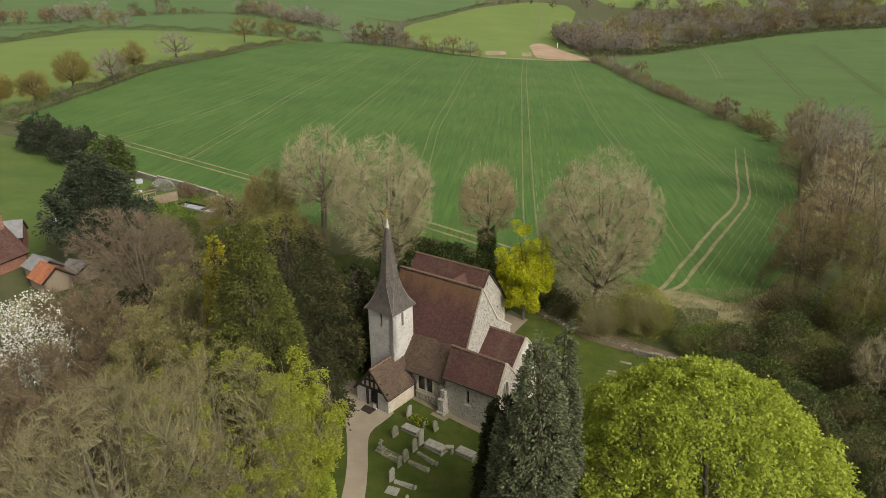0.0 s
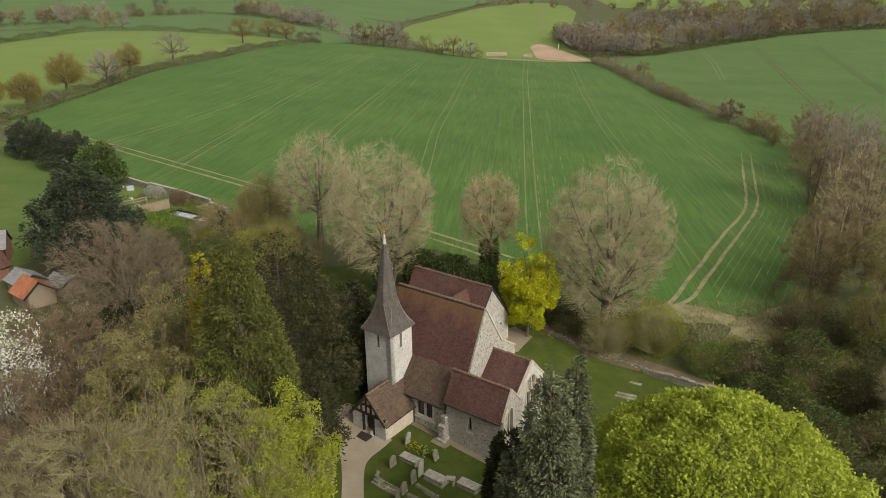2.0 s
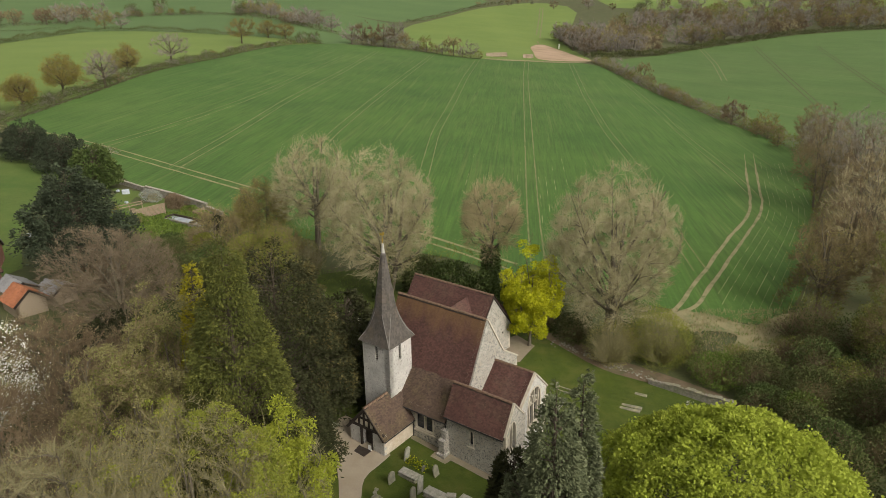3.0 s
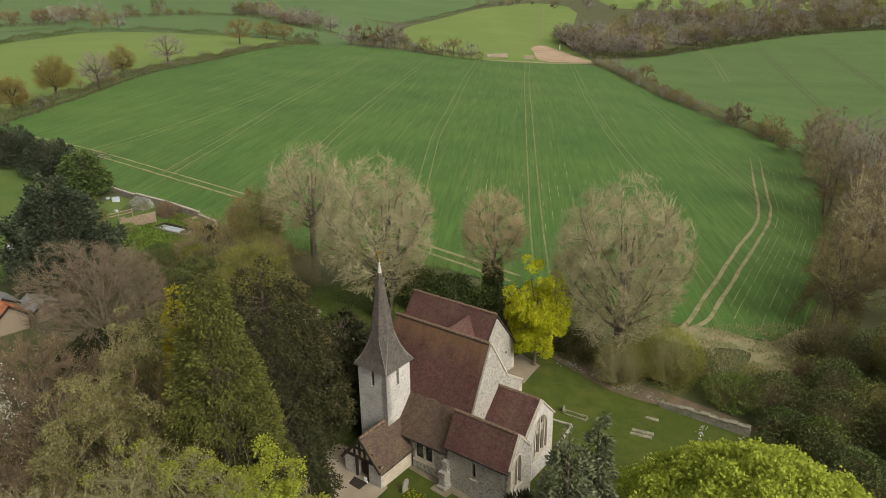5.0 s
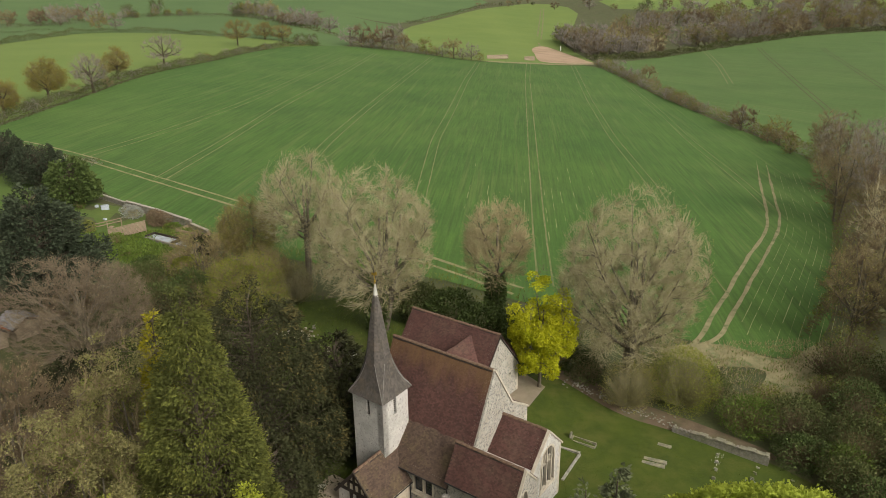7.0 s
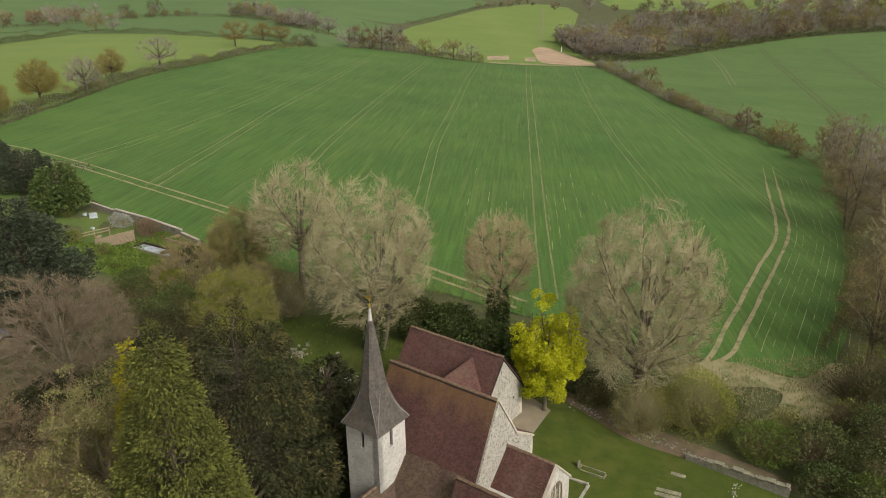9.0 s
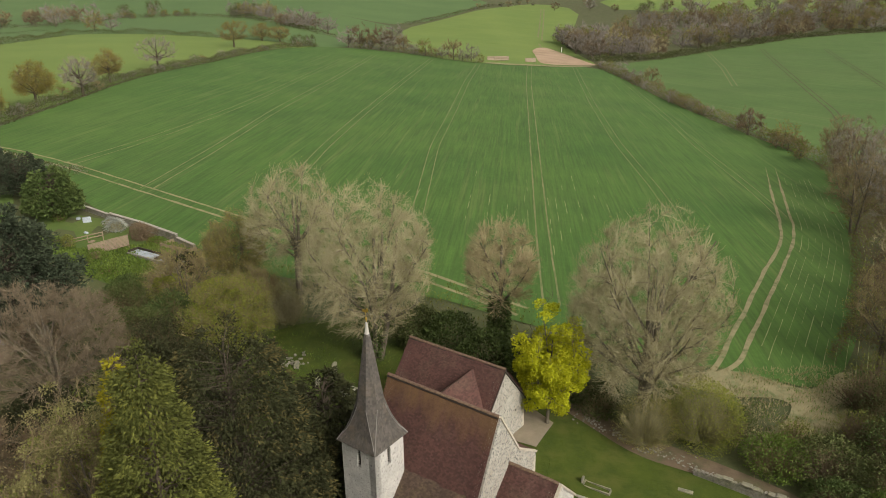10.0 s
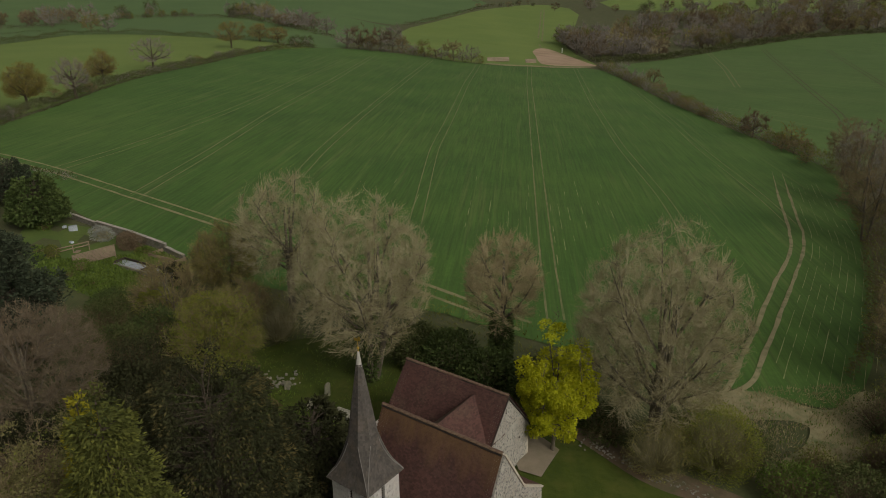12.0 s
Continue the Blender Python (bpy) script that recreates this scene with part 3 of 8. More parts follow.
def tubes(p0, c, p1, r0, r1, segs, sides):
    """Tapered limbs along curves p0-c-p1."""
    n = len(p0)
    t = np.linspace(0, 1, segs + 1)[None, :, None]
    p0, c, p1 = p0[:, None], c[:, None], p1[:, None]
    pts = (1 - t) ** 2 * p0 + 2 * t * (1 - t) * c + t ** 2 * p1
    tan = unit(2 * (1 - t) * (c - p0) + 2 * t * (p1 - c))
    ref = np.where(np.abs(tan[..., 2:]) > 0.9, np.array([1.0, 0, 0]), np.array([0, 0, 1.0]))
    a = unit(np.cross(tan, ref))
    b = np.cross(tan, a)
    r = (r0[:, None] * (1 - t[..., 0]) + r1[:, None] * t[..., 0])[..., None, None]
    ang = np.arange(sides) * 2 * np.pi / sides
    v = pts[:, :, None] + r * (a[:, :, None] * np.cos(ang)[:, None] + b[:, :, None] * np.sin(ang)[:, None])
    k = np.arange(sides)
    base = (np.arange(n)[:, None, None] * (segs + 1) + np.arange(segs)[None, :, None]) * sides
    q = np.stack([base + k, base + (k + 1) % sides, base + sides + (k + 1) % sides, base + sides + k], -1).reshape(-1, 4)
    f = np.concatenate([q[:, [0, 1, 2]], q[:, [0, 2, 3]]])
    return v.reshape(-1, 3), f


def spikes(p0, p1, r):
    """Fine twigs: three-sided and pointed."""
    d = unit(p1 - p0)
    ref = np.where(np.abs(d[:, 2:]) > 0.9, np.array([1.0, 0, 0]), np.array([0, 0, 1.0]))
    a = unit(np.cross(d, ref))
    b = np.cross(d, a)
    rr = np.broadcast_to(np.asarray(r, float), (len(p0),))[:, None]
    v = np.stack([p0 + a * rr, p0 + (-a * 0.5 + b * 0.87) * rr, p0 + (-a * 0.5 - b * 0.87) * rr, p1], 1).reshape(-1, 3)
    k = np.arange(len(p0))[:, None] * 4
    f = np.concatenate([k + np.array([0, 1, 3]), k + np.array([1, 2, 3])])
    return v, f


def blades(p, d, long, wide, rng, face=None, loose=0.45):
    """Leaves or sprays: folded kites from p along d, turned to face a way if it is given."""
    d = unit(d)
    a = unit(np.cross(d, rng.normal(size=p.shape) if face is None else unit(face) + rng.normal(size=p.shape) * loose))
    n = np.cross(d, a)
    long = np.broadcast_to(np.asarray(long, float), (len(p),))[:, None] * rng.uniform(0.7, 1.3, (len(p), 1))
    wide = np.broadcast_to(np.asarray(wide, float), (len(p),))[:, None] * rng.uniform(0.7, 1.3, (len(p), 1))
    m = p + d * long * 0.45 - n * wide * 0.2
    v = np.stack([p, m + a * wide * 0.5, p + d * long, m - a * wide * 0.5], 1)
    v[:, [1, 3]] += (n * wide * 0.25)[:, None]
    k = np.arange(len(p))[:, None] * 4
    return v.reshape(-1, 3), np.concatenate([k + np.array([0, 1, 2]), k + np.array([0, 2, 3])])


def join(*pieces):
    vs, fs, k = [], [], 0
    for v, f in pieces:
        vs.append(v)
        fs.append(f + k)
        k += len(v)
    return np.concatenate(vs), np.concatenate(fs)


class Crown:
    """The outline of a crown: an egg with lumps, its middle at the given height."""

    def __init__(self, rng, mid, radius, up, down, lumps=14, uneven=0.22, lean=(0, 0), peak=2.0):
        self.c = np.array([lean[0], lean[1], mid])
        self.r, self.up, self.down, self.uneven, self.peak = radius, up, down, uneven, peak
        self.dirs = unit(rng.normal(size=(lumps, 3)))
        self.power = rng.uniform(-1, 1, lumps)

    def reach(self, d):
        s = np.where(d[:, 2] > 0, self.up, self.down)
        p = np.where(d[:, 2] > 0, self.peak, 2.0)
        e = ((np.hypot(d[:, 0], d[:, 1]) / self.r) ** p + (np.abs(d[:, 2]) / s) ** p) ** (-1 / p)
        bump = (np.exp(7 * (d @ self.dirs.T - 1)) * self.power).sum(1)
        return e * (1 + self.uneven * np.clip(bump, -1, 1))

    def hold(self, p, rng=None):
        """Draws points that lie outside back to the outline."""
        v = p - self.c
        dist = np.linalg.norm(v, axis=1)
        d = unit(v)
        lim = self.reach(d)
        if rng is not None:
            lim = lim * rng.uniform(0.9, 1.06, len(p))
        return self.c + d * np.minimum(dist, lim)[:, None]

    def out(self, p):
        return unit(p - self.c + np.array([0, 0, self.down * 0.75]))


def inside(poly, x, y):
    """Which points lie in a polygon."""
    hit = np.zeros(len(x), bool)
    for (x0, y0), (x1, y1) in zip(poly, poly[1:] + poly[:1]):
        cross = (y0 > y) != (y1 > y)
        hit ^= cross & (x < (x1 - x0) * (y - y0) / (y1 - y0 + 1e-12) + x0)
    return hit


def tufts(name, poly, number, long, wide, material, label, seed, lift=0.0, patchy=0.0):
    """Loose grass over a patch of ground."""
    rng = np.random.default_rng(seed)
    lo, hi = np.min(poly, axis=0), np.max(poly, axis=0)
    p = rng.uniform(lo, hi, (number * 3, 2))
    p = p[inside(poly, p[:, 0], p[:, 1])]
    if patchy:
        keep = np.sin(p[:, 0] * 0.9 + np.sin(p[:, 1] * 0.7) * 2) * np.sin(p[:, 1] * 1.1 + 1) + rng.uniform(-1, 1, len(p)) > patchy
        p = p[keep]
    p = p[:number]
    q = np.c_[p, ground_z(p[:, 0], p[:, 1]) + lift]
    t = thing(name, (0, 0, 0), 0, label, "grass", "", "stuff")
    part("blades", blades(q, rng.normal(size=q.shape) * 0.55 + np.array([0, 0, 1]), long, wide, rng), material, t)
    return t


def grow(rng, crown, trunk_r, fork, counts, length=(0.5, 0.95), twig_r=0.012, stems=1, rise=0.25, shell=0.3, plain=False):
    """Limbs, boughs, branches and twigs that fill a crown. Returns the wood, the twigs, and twig ends with their directions."""
    n1, n2, n3, n4 = counts
    top = crown.c[2] + crown.up
    wood = []
    lean = rng.normal(size=(stems, 3)) * np.array([1, 1, 0]) * crown.r * (0.12 if stems > 1 else 0.03)
    foot = lean * 0.35 + np.array([0, 0, -0.4])
    head = crown.c * np.array([1, 1, 0]) + lean * 1.6 + np.array([0, 0, crown.c[2] + crown.up * 0.35])
    wood.append(tubes(foot, (foot + head) / 2 + lean * 0.3, head, np.full(stems, trunk_r), np.full(stems, trunk_r * 0.3), 3 if plain else 9, 5 if plain else 8))
    wood.append(tubes(foot, foot + np.array([0, 0, 0.5]), foot + np.array([0, 0, 1.1]), np.full(stems, trunk_r * 1.7), np.full(stems, trunk_r * 0.95), 1 if plain else 3, 5 if plain else 8))
    # limbs
    i = np.arange(n1) + 0.5
    zc = 1 - 1.45 * i / n1
    th = i * 2.39996 + rng.uniform(0, 0.7, n1)
    d = np.stack([np.sqrt(np.maximum(0, 1 - zc ** 2)) * np.cos(th), np.sqrt(np.maximum(0, 1 - zc ** 2)) * np.sin(th), zc], 1)
    d = unit(d + rng.normal(size=d.shape) * 0.15)
    end = crown.c + d * crown.reach(d)[:, None] * rng.uniform(0.72, 0.92, (n1, 1))
    s = rng.integers(0, stems, n1)
    frac = np.clip((fork + (end[:, 2] - fork) * rng.uniform(0.2, 0.55, n1) - foot[s, 2]) / (head[s, 2] - foot[s, 2]), 0.15, 0.97)[:, None]
    st = foot[s] * (1 - frac) + head[s] * frac + lean[s] * 0.15 * frac
    ctl = st * 0.45 + end * 0.55 + np.array([0, 0, -1.0]) * (np.linalg.norm(end - st, axis=1) * 0.12)[:, None] * (d[:, 2:] > -0.2) + rng.normal(size=st.shape) * 0.25
    r0 = trunk_r * 0.42 * rng.uniform(0.7, 1.1, n1)
    wood.append(tubes(st, ctl, end, r0, r0 * 0.25, 3 if plain else 6, 4 if plain else 6))
    level = (st, ctl, end, r0)
    for k, (num, inner, sides, segs) in enumerate(((n2, 0.45, 4, 3), (n3, shell, 3, 2))):
        s, c, e, r = level
        # ends spread evenly through the crown, each joined to the bough that suits it best
        q = unit(rng.normal(size=(num, 3)) * np.array([1, 1, 0.85]) + np.array([0, 0, 0.12]))
        q = crown.c + q * crown.reach(q)[:, None] * (inner + (0.94 - inner) * rng.uniform(0, 1, (num, 1)) ** (0.55 if k == 0 else 0.5))
        t = np.linspace(0.2 if k == 0 else 0.1, 1.0, 7)[None, :, None]
        path = (1 - t) ** 2 * s[:, None] + 2 * t * (1 - t) * c[:, None] + t ** 2 * e[:, None]
        flow = unit(2 * (1 - t) * (c - s)[:, None] + 2 * t * (e - c)[:, None]).reshape(-1, 3)
        path = path.reshape(-1, 3)
        j = np.empty(num, int)
        for lo in range(0, num, 400):
            gap = q[lo:lo + 400, None] - path[None]
            dist = np.linalg.norm(gap, axis=2)
            along = (gap * flow[None]).sum(2) / np.maximum(dist, 1e-6)
            j[lo:lo + 400] = np.argmin(dist * (2.1 - 1.1 * along) + np.abs(dist - 0.2 * crown.r) * 0.1 * (k == 0), axis=1)
        p, tan = path[j], flow[j]
        ln = np.linalg.norm(q - p, axis=1, keepdims=True)
        cc = p + tan * ln * 0.42 + np.array([0, 0, -0.06]) * ln + rng.normal(size=p.shape) * ln * 0.08
        cc = cc * 0.65 + (p + q) / 2 * 0.35
        tt = np.tile(np.linspace(0, 1, 7), len(s))[j]
        rad = np.clip(np.minimum(r[j // 7] * (0.6 - 0.35 * tt), ln[:, 0] * 0.028), twig_r * (1.7 if k == 0 else 1.05), None)
        wood.append(tubes(p, cc, q, rad, np.full(num, twig_r * 0.8), max(1, segs - 1) if plain else segs, 3 if plain else sides))
        level = (p, cc, q, rad)
    s, c, e, r = level
    j = rng.integers(0, len(s), n4)
    t = rng.uniform(0.05, 1.0, n4)[:, None] ** 0.7
    p = (1 - t) ** 2 * s[j] + 2 * t * (1 - t) * c[j] + t ** 2 * e[j]
    tan = unit(e[j] - s[j])
    d = unit(tan * 0.4 + crown.out(p) * 0.9 + unit(rng.normal(size=p.shape)) * 0.75 + np.array([0, 0, rise * 0.6]))
    q = p + d * rng.uniform(length[0], length[1], (n4, 1))
    twigs = spikes(p, q, twig_r)
    return wood, twigs, q, d, (s, c, e)


def tree_meshes(seed, height, radius, base, kind):
    """Wood, twig and leaf meshes of a broadleaved tree, its foot at the origin. kind: a dict of habits."""
    rng = np.random.default_rng(seed)
    up = (height - base) * kind.get("up", 0.5)
    crown = Crown(rng, height - up, radius, up, height - base - up, uneven=kind.get("uneven", 0.22), lean=kind.get("lean", (0, 0)), peak=kind.get("peak", 2.0))
    wood, twigs, q, d, last = grow(rng, crown, kind.get("trunk", height * 0.017), base + kind.get("fork", 0.0), kind.get("counts", (14, 130, 1000, 12000)),
                                   kind.get("twig", (0.5, 0.95)), kind.get("twig_r", 0.012), kind.get("stems", 1), kind.get("rise", 0.25), kind.get("shell", 0.3), kind.get("plain", False))
    leaves = []
    for material, share, spread, long, wide, where in kind.get("leaves", ()):
        m = int(share)
        j = rng.integers(0, len(q), m)
        if where == "tuft":
            keep = rng.permutation(len(last[2]))[: max(1, int(len(last[2]) * kind.get("tufts", 1.0)))]
            j = rng.choice(keep, m)
            t = rng.uniform(0.35, 1.05, (m, 1)) ** 0.6
            p = last[0][j] * (1 - t) + last[2][j] * t + rng.normal(size=(m, 3)) * spread
            dd = crown.out(p) * 0.5 + rng.normal(size=(m, 3)) * 0.6 + np.array([0, 0, 0.2])
        elif where == "ivy":
            h = rng.uniform(0, base + kind.get("ivy_top", 3.0), m)
            th = rng.uniform(0, 2 * np.pi, m)
            rr = 0.35 + rng.uniform(0, spread, m)
            p = np.stack([rr * np.cos(th), rr * np.sin(th), h], 1)
            dd = np.stack([np.cos(th), np.sin(th), rng.uniform(-0.6, 0.3, m)], 1)
        elif where == "lobe":
            # leaves in rounded bunches over the outside of the crown
            lobes, size, lo = kind["lobes"]
            a = unit(rng.normal(size=(lobes, 3)) * np.array([1, 1, 0.9]) + np.array([0, 0, kind.get("rising", 0.45)]))
            if "side" in kind:
                a = unit(a + np.array(kind["side"]) * 1.15)
            mid = crown.c + a * (crown.reach(a) * rng.uniform(lo, 0.97, lobes))[:, None]
            s = size * rng.uniform(0.65, 1.25, lobes)
            j = rng.choice(lobes, m, p=s ** 2 / (s ** 2).sum())
            dd = unit(rng.normal(size=(m, 3)) + a[j] * 0.75 + np.array([0, 0, 0.35]))
            p = mid[j] + dd * (s[j] * rng.uniform(0.6, 1.08, m) * (1 + spread * rng.normal(size=m)))[:, None] * np.array([1, 1, 0.8])
            leaves.append((material, blades(p, dd + rng.normal(size=(m, 3)) * 0.7 - np.array([0, 0, 0.35]), long, wide, rng, dd + np.array([0, 0, 0.3]), 0.6)))
            continue
        elif where == "side":
            w = np.exp(2.2 * (unit(q - crown.c) @ np.array(kind["side"]) - 1))
            j = rng.choice(len(q), m, p=w / w.sum())
            p = q[j] + rng.normal(size=(m, 3)) * spread
            dd = d[j] + rng.normal(size=(m, 3)) * 0.6
        else:
            p = q[j] + rng.normal(size=(m, 3)) * spread
            dd = d[j] + rng.normal(size=(m, 3)) * 0.6
        leaves.append((material, blades(p, dd, long, wide, rng, crown.out(p) + np.array([0, 0, 0.5]))))
    return wood, twigs, leaves


def plant_tree(name, x, y, height, radius, base, kind, seed, label, turn=0.0, group="", sink=0.1):
    """A tree as a thing with its trunk and limbs, its twigs, and its leaves."""
    wood, twigs, leaves = tree_meshes(seed, height, radius, base, kind)
    t = thing(name, on_ground(x, y, sink), turn, label, "tree", group)
    part("trunk", join(*wood[:4]), kind.get("bark", M["bark"]), t)
    part("crown", join(*wood[4:], twigs), kind.get("twigs", M["twig"]), t)
    for material, mesh in leaves:
        part("foliage", mesh, material, t)
    return t


def evergreen(name, x, y, height, radius, seed, sprays, material, label, shape=1.0, size=(0.4, 0.16), droop=-0.25, base=0.4, lumps=0.25, tops=((0, 0, 1.0),), second=None, category="tree"):
    """A dense conifer: branches from the trunk to a lumpy cone or dome, clothed in sprays. shape 1: a cone, below 1: a dome."""
    rng = np.random.default_rng(seed)
    t = thing(name, on_ground(x, y, 0.1), rng.uniform(0, 360), label, category)
    wood, green, green2 = [], [], []
    for ox, oy, share in tops:
        h = height * share
        n = int(320 * share)
        z = base + (h - base) * (1 - np.sqrt(rng.uniform(0, 1, n) * 0.985)) ** (1.0 if shape > 0.8 else 0.85)
        th = rng.uniform(0, 2 * np.pi, n)

        def reach(z, th):
            f = np.clip((h - z) / (h - base), 0, 1)
            r = radius * np.minimum(f ** shape, 1) * np.minimum(1, 0.55 + (z - base) / (0.22 * h))
            wave = np.sin(3 * th + z * 1.3 + seed) * 0.35 + np.sin(7 * th - z * 2.1) * 0.35 + np.sin(z * 4.3 + 2 * th) * 0.4
            return r * (1 + lumps * wave) + 0.06

        r = reach(z, th)
        p0 = np.stack([np.full(n, ox), np.full(n, oy), z - 0.25 * r], 1)
        p1 = np.stack([ox + r * np.cos(th) * 0.84, oy + r * np.sin(th) * 0.84, z + 0.12 * r], 1)
        wood.append(tubes(np.array([[ox, oy, -0.4]]), np.array([[ox, oy, h * 0.5]]), np.array([[ox, oy, h * 0.97]]), np.array([height * 0.018]), np.array([0.02]), 6, 7))
        wood.append(tubes(p0, (p0 + p1) / 2, p1, np.full(n, 0.05), np.full(n, 0.015), 2, 3))
        m = int(sprays * share)
        z = base + (h - base) * (1 - np.sqrt(rng.uniform(0, 1, m) * 0.999)) ** (1.0 if shape > 0.8 else 0.85)
        th = rng.uniform(0, 2 * np.pi, m)
        # most sprays hang in clumps at the branch ends
        clump = rng.integers(0, n, m)
        gather = rng.uniform(0, 1, m) < 0.7
        sigma = 0.62 * math.sqrt(math.pi * radius * h * (1.0 if shape > 0.8 else 1.3) / n)
        shift = rng.normal(size=(m, 3))
        th = np.where(gather, np.arctan2(p1[clump, 1] - oy, p1[clump, 0] - ox), th)
        shift = unit(shift + np.stack([np.cos(th), np.sin(th), np.full(m, 0.5)], 1) * 0.8) * (sigma * rng.uniform(0.45, 1.1, m) * rng.uniform(0.7, 1.2, n)[clump])[:, None] * np.array([1, 1, 1.1])
        r = reach(z, th) * np.sqrt(rng.uniform(0.45, 1.05, m))
        p = np.stack([ox + r * np.cos(th), oy + r * np.sin(th), z], 1)
        p = np.where(gather[:, None], p1[clump] + shift, p + rng.normal(size=p.shape) * 0.08)
        p[:, 2] = np.maximum(p[:, 2], 0.1)
        away = np.stack([np.cos(th), np.sin(th), np.full(m, 0.6)], 1)
        dd = np.stack([np.cos(th), np.sin(th), np.full(m, droop)], 1) + shift / sigma * 0.35 + rng.normal(size=(m, 3)) * 0.65
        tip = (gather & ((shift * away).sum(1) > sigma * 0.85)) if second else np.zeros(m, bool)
        face = away + np.where(gather[:, None], shift / sigma * 0.5, 0)
        green.append(blades(p[~tip], dd[~tip], size[0], size[1], rng, face[~tip], 0.8))
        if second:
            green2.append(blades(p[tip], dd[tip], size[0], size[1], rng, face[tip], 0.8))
    part("trunk", join(*wood), M["bark_dark"], t)
    part("foliage", join(*green), material, t)
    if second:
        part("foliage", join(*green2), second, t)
    return t


def shrub_mesh(seed, radius, height, twigs, leaves, size=(0.16, 0.1), twig_r=0.012, low=0.0):
    """Stems and leaves of a shrub or bramble clump."""
    rng = np.random.default_rng(seed)
    crown = Crown(rng, height * 0.42, radius, height * 0.58, height * 0.45, lumps=10, uneven=0.35)
    d = unit(rng.normal(size=(twigs, 3)) * np.array([1, 1, 0.8]) + np.array([0, 0, 0.45]))
    q = crown.c + d * crown.reach(d)[:, None] * rng.uniform(0.55, 1.05, (twigs, 1))
    p = np.stack([q[:, 0] * 0.3, q[:, 1] * 0.3, np.maximum(low, q[:, 2] * 0.25)], 1)
    j = rng.integers(0, twigs, twigs * 3)
    t = rng.uniform(0.45, 1, (twigs * 3, 1))
    s = p[j] * (1 - t) + q[j] * t
    e = s + unit(unit(q[j] - p[j]) + rng.normal(size=s.shape) * 0.6) * rng.uniform(0.25, 0.6, (twigs * 3, 1)) * min(1.2, radius * 0.5)
    wood = join(spikes(p, q, twig_r * 2), spikes(s, e, twig_r))
    if not leaves:
        return wood, None
    d = unit(rng.normal(size=(leaves, 3)) + np.array([0, 0, 0.35]))
    lp = crown.c + d * crown.reach(d)[:, None] * rng.uniform(0.7, 1.02, (leaves, 1))
    lp[:, 2] = np.maximum(lp[:, 2], 0.03)
    return wood, blades(lp, d + rng.normal(size=lp.shape) * 0.6, size[0], size[1], rng, d + np.array([0, 0, 0.4]))


def shrub(name, x, y, radius, height, seed, twig_mat, leaf, twigs=300, leaves=2500, size=(0.2, 0.12), label="", twig_r=0.012, category="shrub", sink=0.1, group=""):
    wood, green = shrub_mesh(seed, radius, height, twigs, leaves, size, twig_r)
    t = thing(name, on_ground(x, y, sink), 0, label, category, group)
    part("stem", wood, twig_mat, t)
    if green is not None:
        part("foliage", green, leaf, t)
    return t


def hedge(points, width, height, density, seed, twig_mat, leaf, label, leafy=0.6, size=(0.35, 0.2), twig=0.6, twig_r=0.03, gappy=0.3):
    """A field hedge along a line: upright stems, twigs and leaves with an uneven top."""
    rng = np.random.default_rng(seed)
    c = glide(points, 1.0)
    n = int(len(c) * density)
    k = rng.uniform(0, len(c) - 1.001, n)
    i, f = k.astype(int), (k % 1)[:, None]
    xy = c[i] * (1 - f) + c[i + 1] * f
    wave = 0.72 + gappy * (np.sin(k * 0.31 + seed) * 0.5 + np.sin(k * 0.13 + 2 * seed) * 0.5) + rng.uniform(-0.1, 0.1, n)
    th = rng.uniform(0, np.pi, n)
    w = width * 0.5 * np.cos(th) * rng.uniform(0.75, 1.1, n) * (0.8 + 0.3 * wave)
    h = height * wave * np.clip(np.sin(th) * 1.25, 0.05, 1) * rng.uniform(0.6, 1.08, n)
    d = np.gradient(c, axis=0)
    d /= np.linalg.norm(d, axis=1)[:, None]
    xy = xy + np.stack([-d[i, 1], d[i, 0]], 1) * w[:, None]
    p = np.c_[xy, ground_z(xy[:, 0], xy[:, 1]) + np.maximum(h, 0.05)]
    out = np.c_[np.stack([-d[i, 1], d[i, 0]], 1) * np.cos(th)[:, None], np.sin(th)] + rng.normal(size=(n, 3)) * 0.5
    m = int(n * leafy)
    t = thing("hedge", (0, 0, 0), 0, label, "hedge", "", "stuff")
    if m:
        part("foliage", blades(p[:m], out[:m], size[0], size[1], rng), leaf, t)
    if m < n:
        part("stem", spikes(p[m:] - unit(out[m:]) * twig * 0.4, p[m:] + unit(out[m:]) * twig * 0.6, twig_r), twig_mat, t)
    return t


# ---- ground, fields and tracks ----
def land_sheet():
    xs = sorted({*range(-2400, -400, 100), *range(-400, -110, 20), *range(-110, 120, 3), *range(120, 420, 20), *range(420, 2500, 100)})
    ys = sorted({*range(-300, 0, 30), *range(0, 180, 3), *range(180, 1400, 20), *range(1400, 4400, 100)})
    x, y = np.meshgrid(xs, ys)
    v = np.stack([x.ravel(), y.ravel(), ground_z(x.ravel(), y.ravel())], 1)
    w, h = len(xs), len(ys)
    i, j = np.meshgrid(np.arange(w - 1), np.arange(h - 1))
    k = (j * w + i).ravel()
    return v, np.stack([k, k + 1, k + w + 1, k + w], 1)


ground = part("ground", land_sheet(), M["earth"], None)
tagged(ground, "dark leaf-littered ground under the trees and scrub", "ground", "", "structure")


def sheet(name, poly, step, lift, material, label, category="field", rounds=1):
    return tagged(part(name, drape(soften(poly, rounds), step, lift), material, None), label, category, "", "structure")


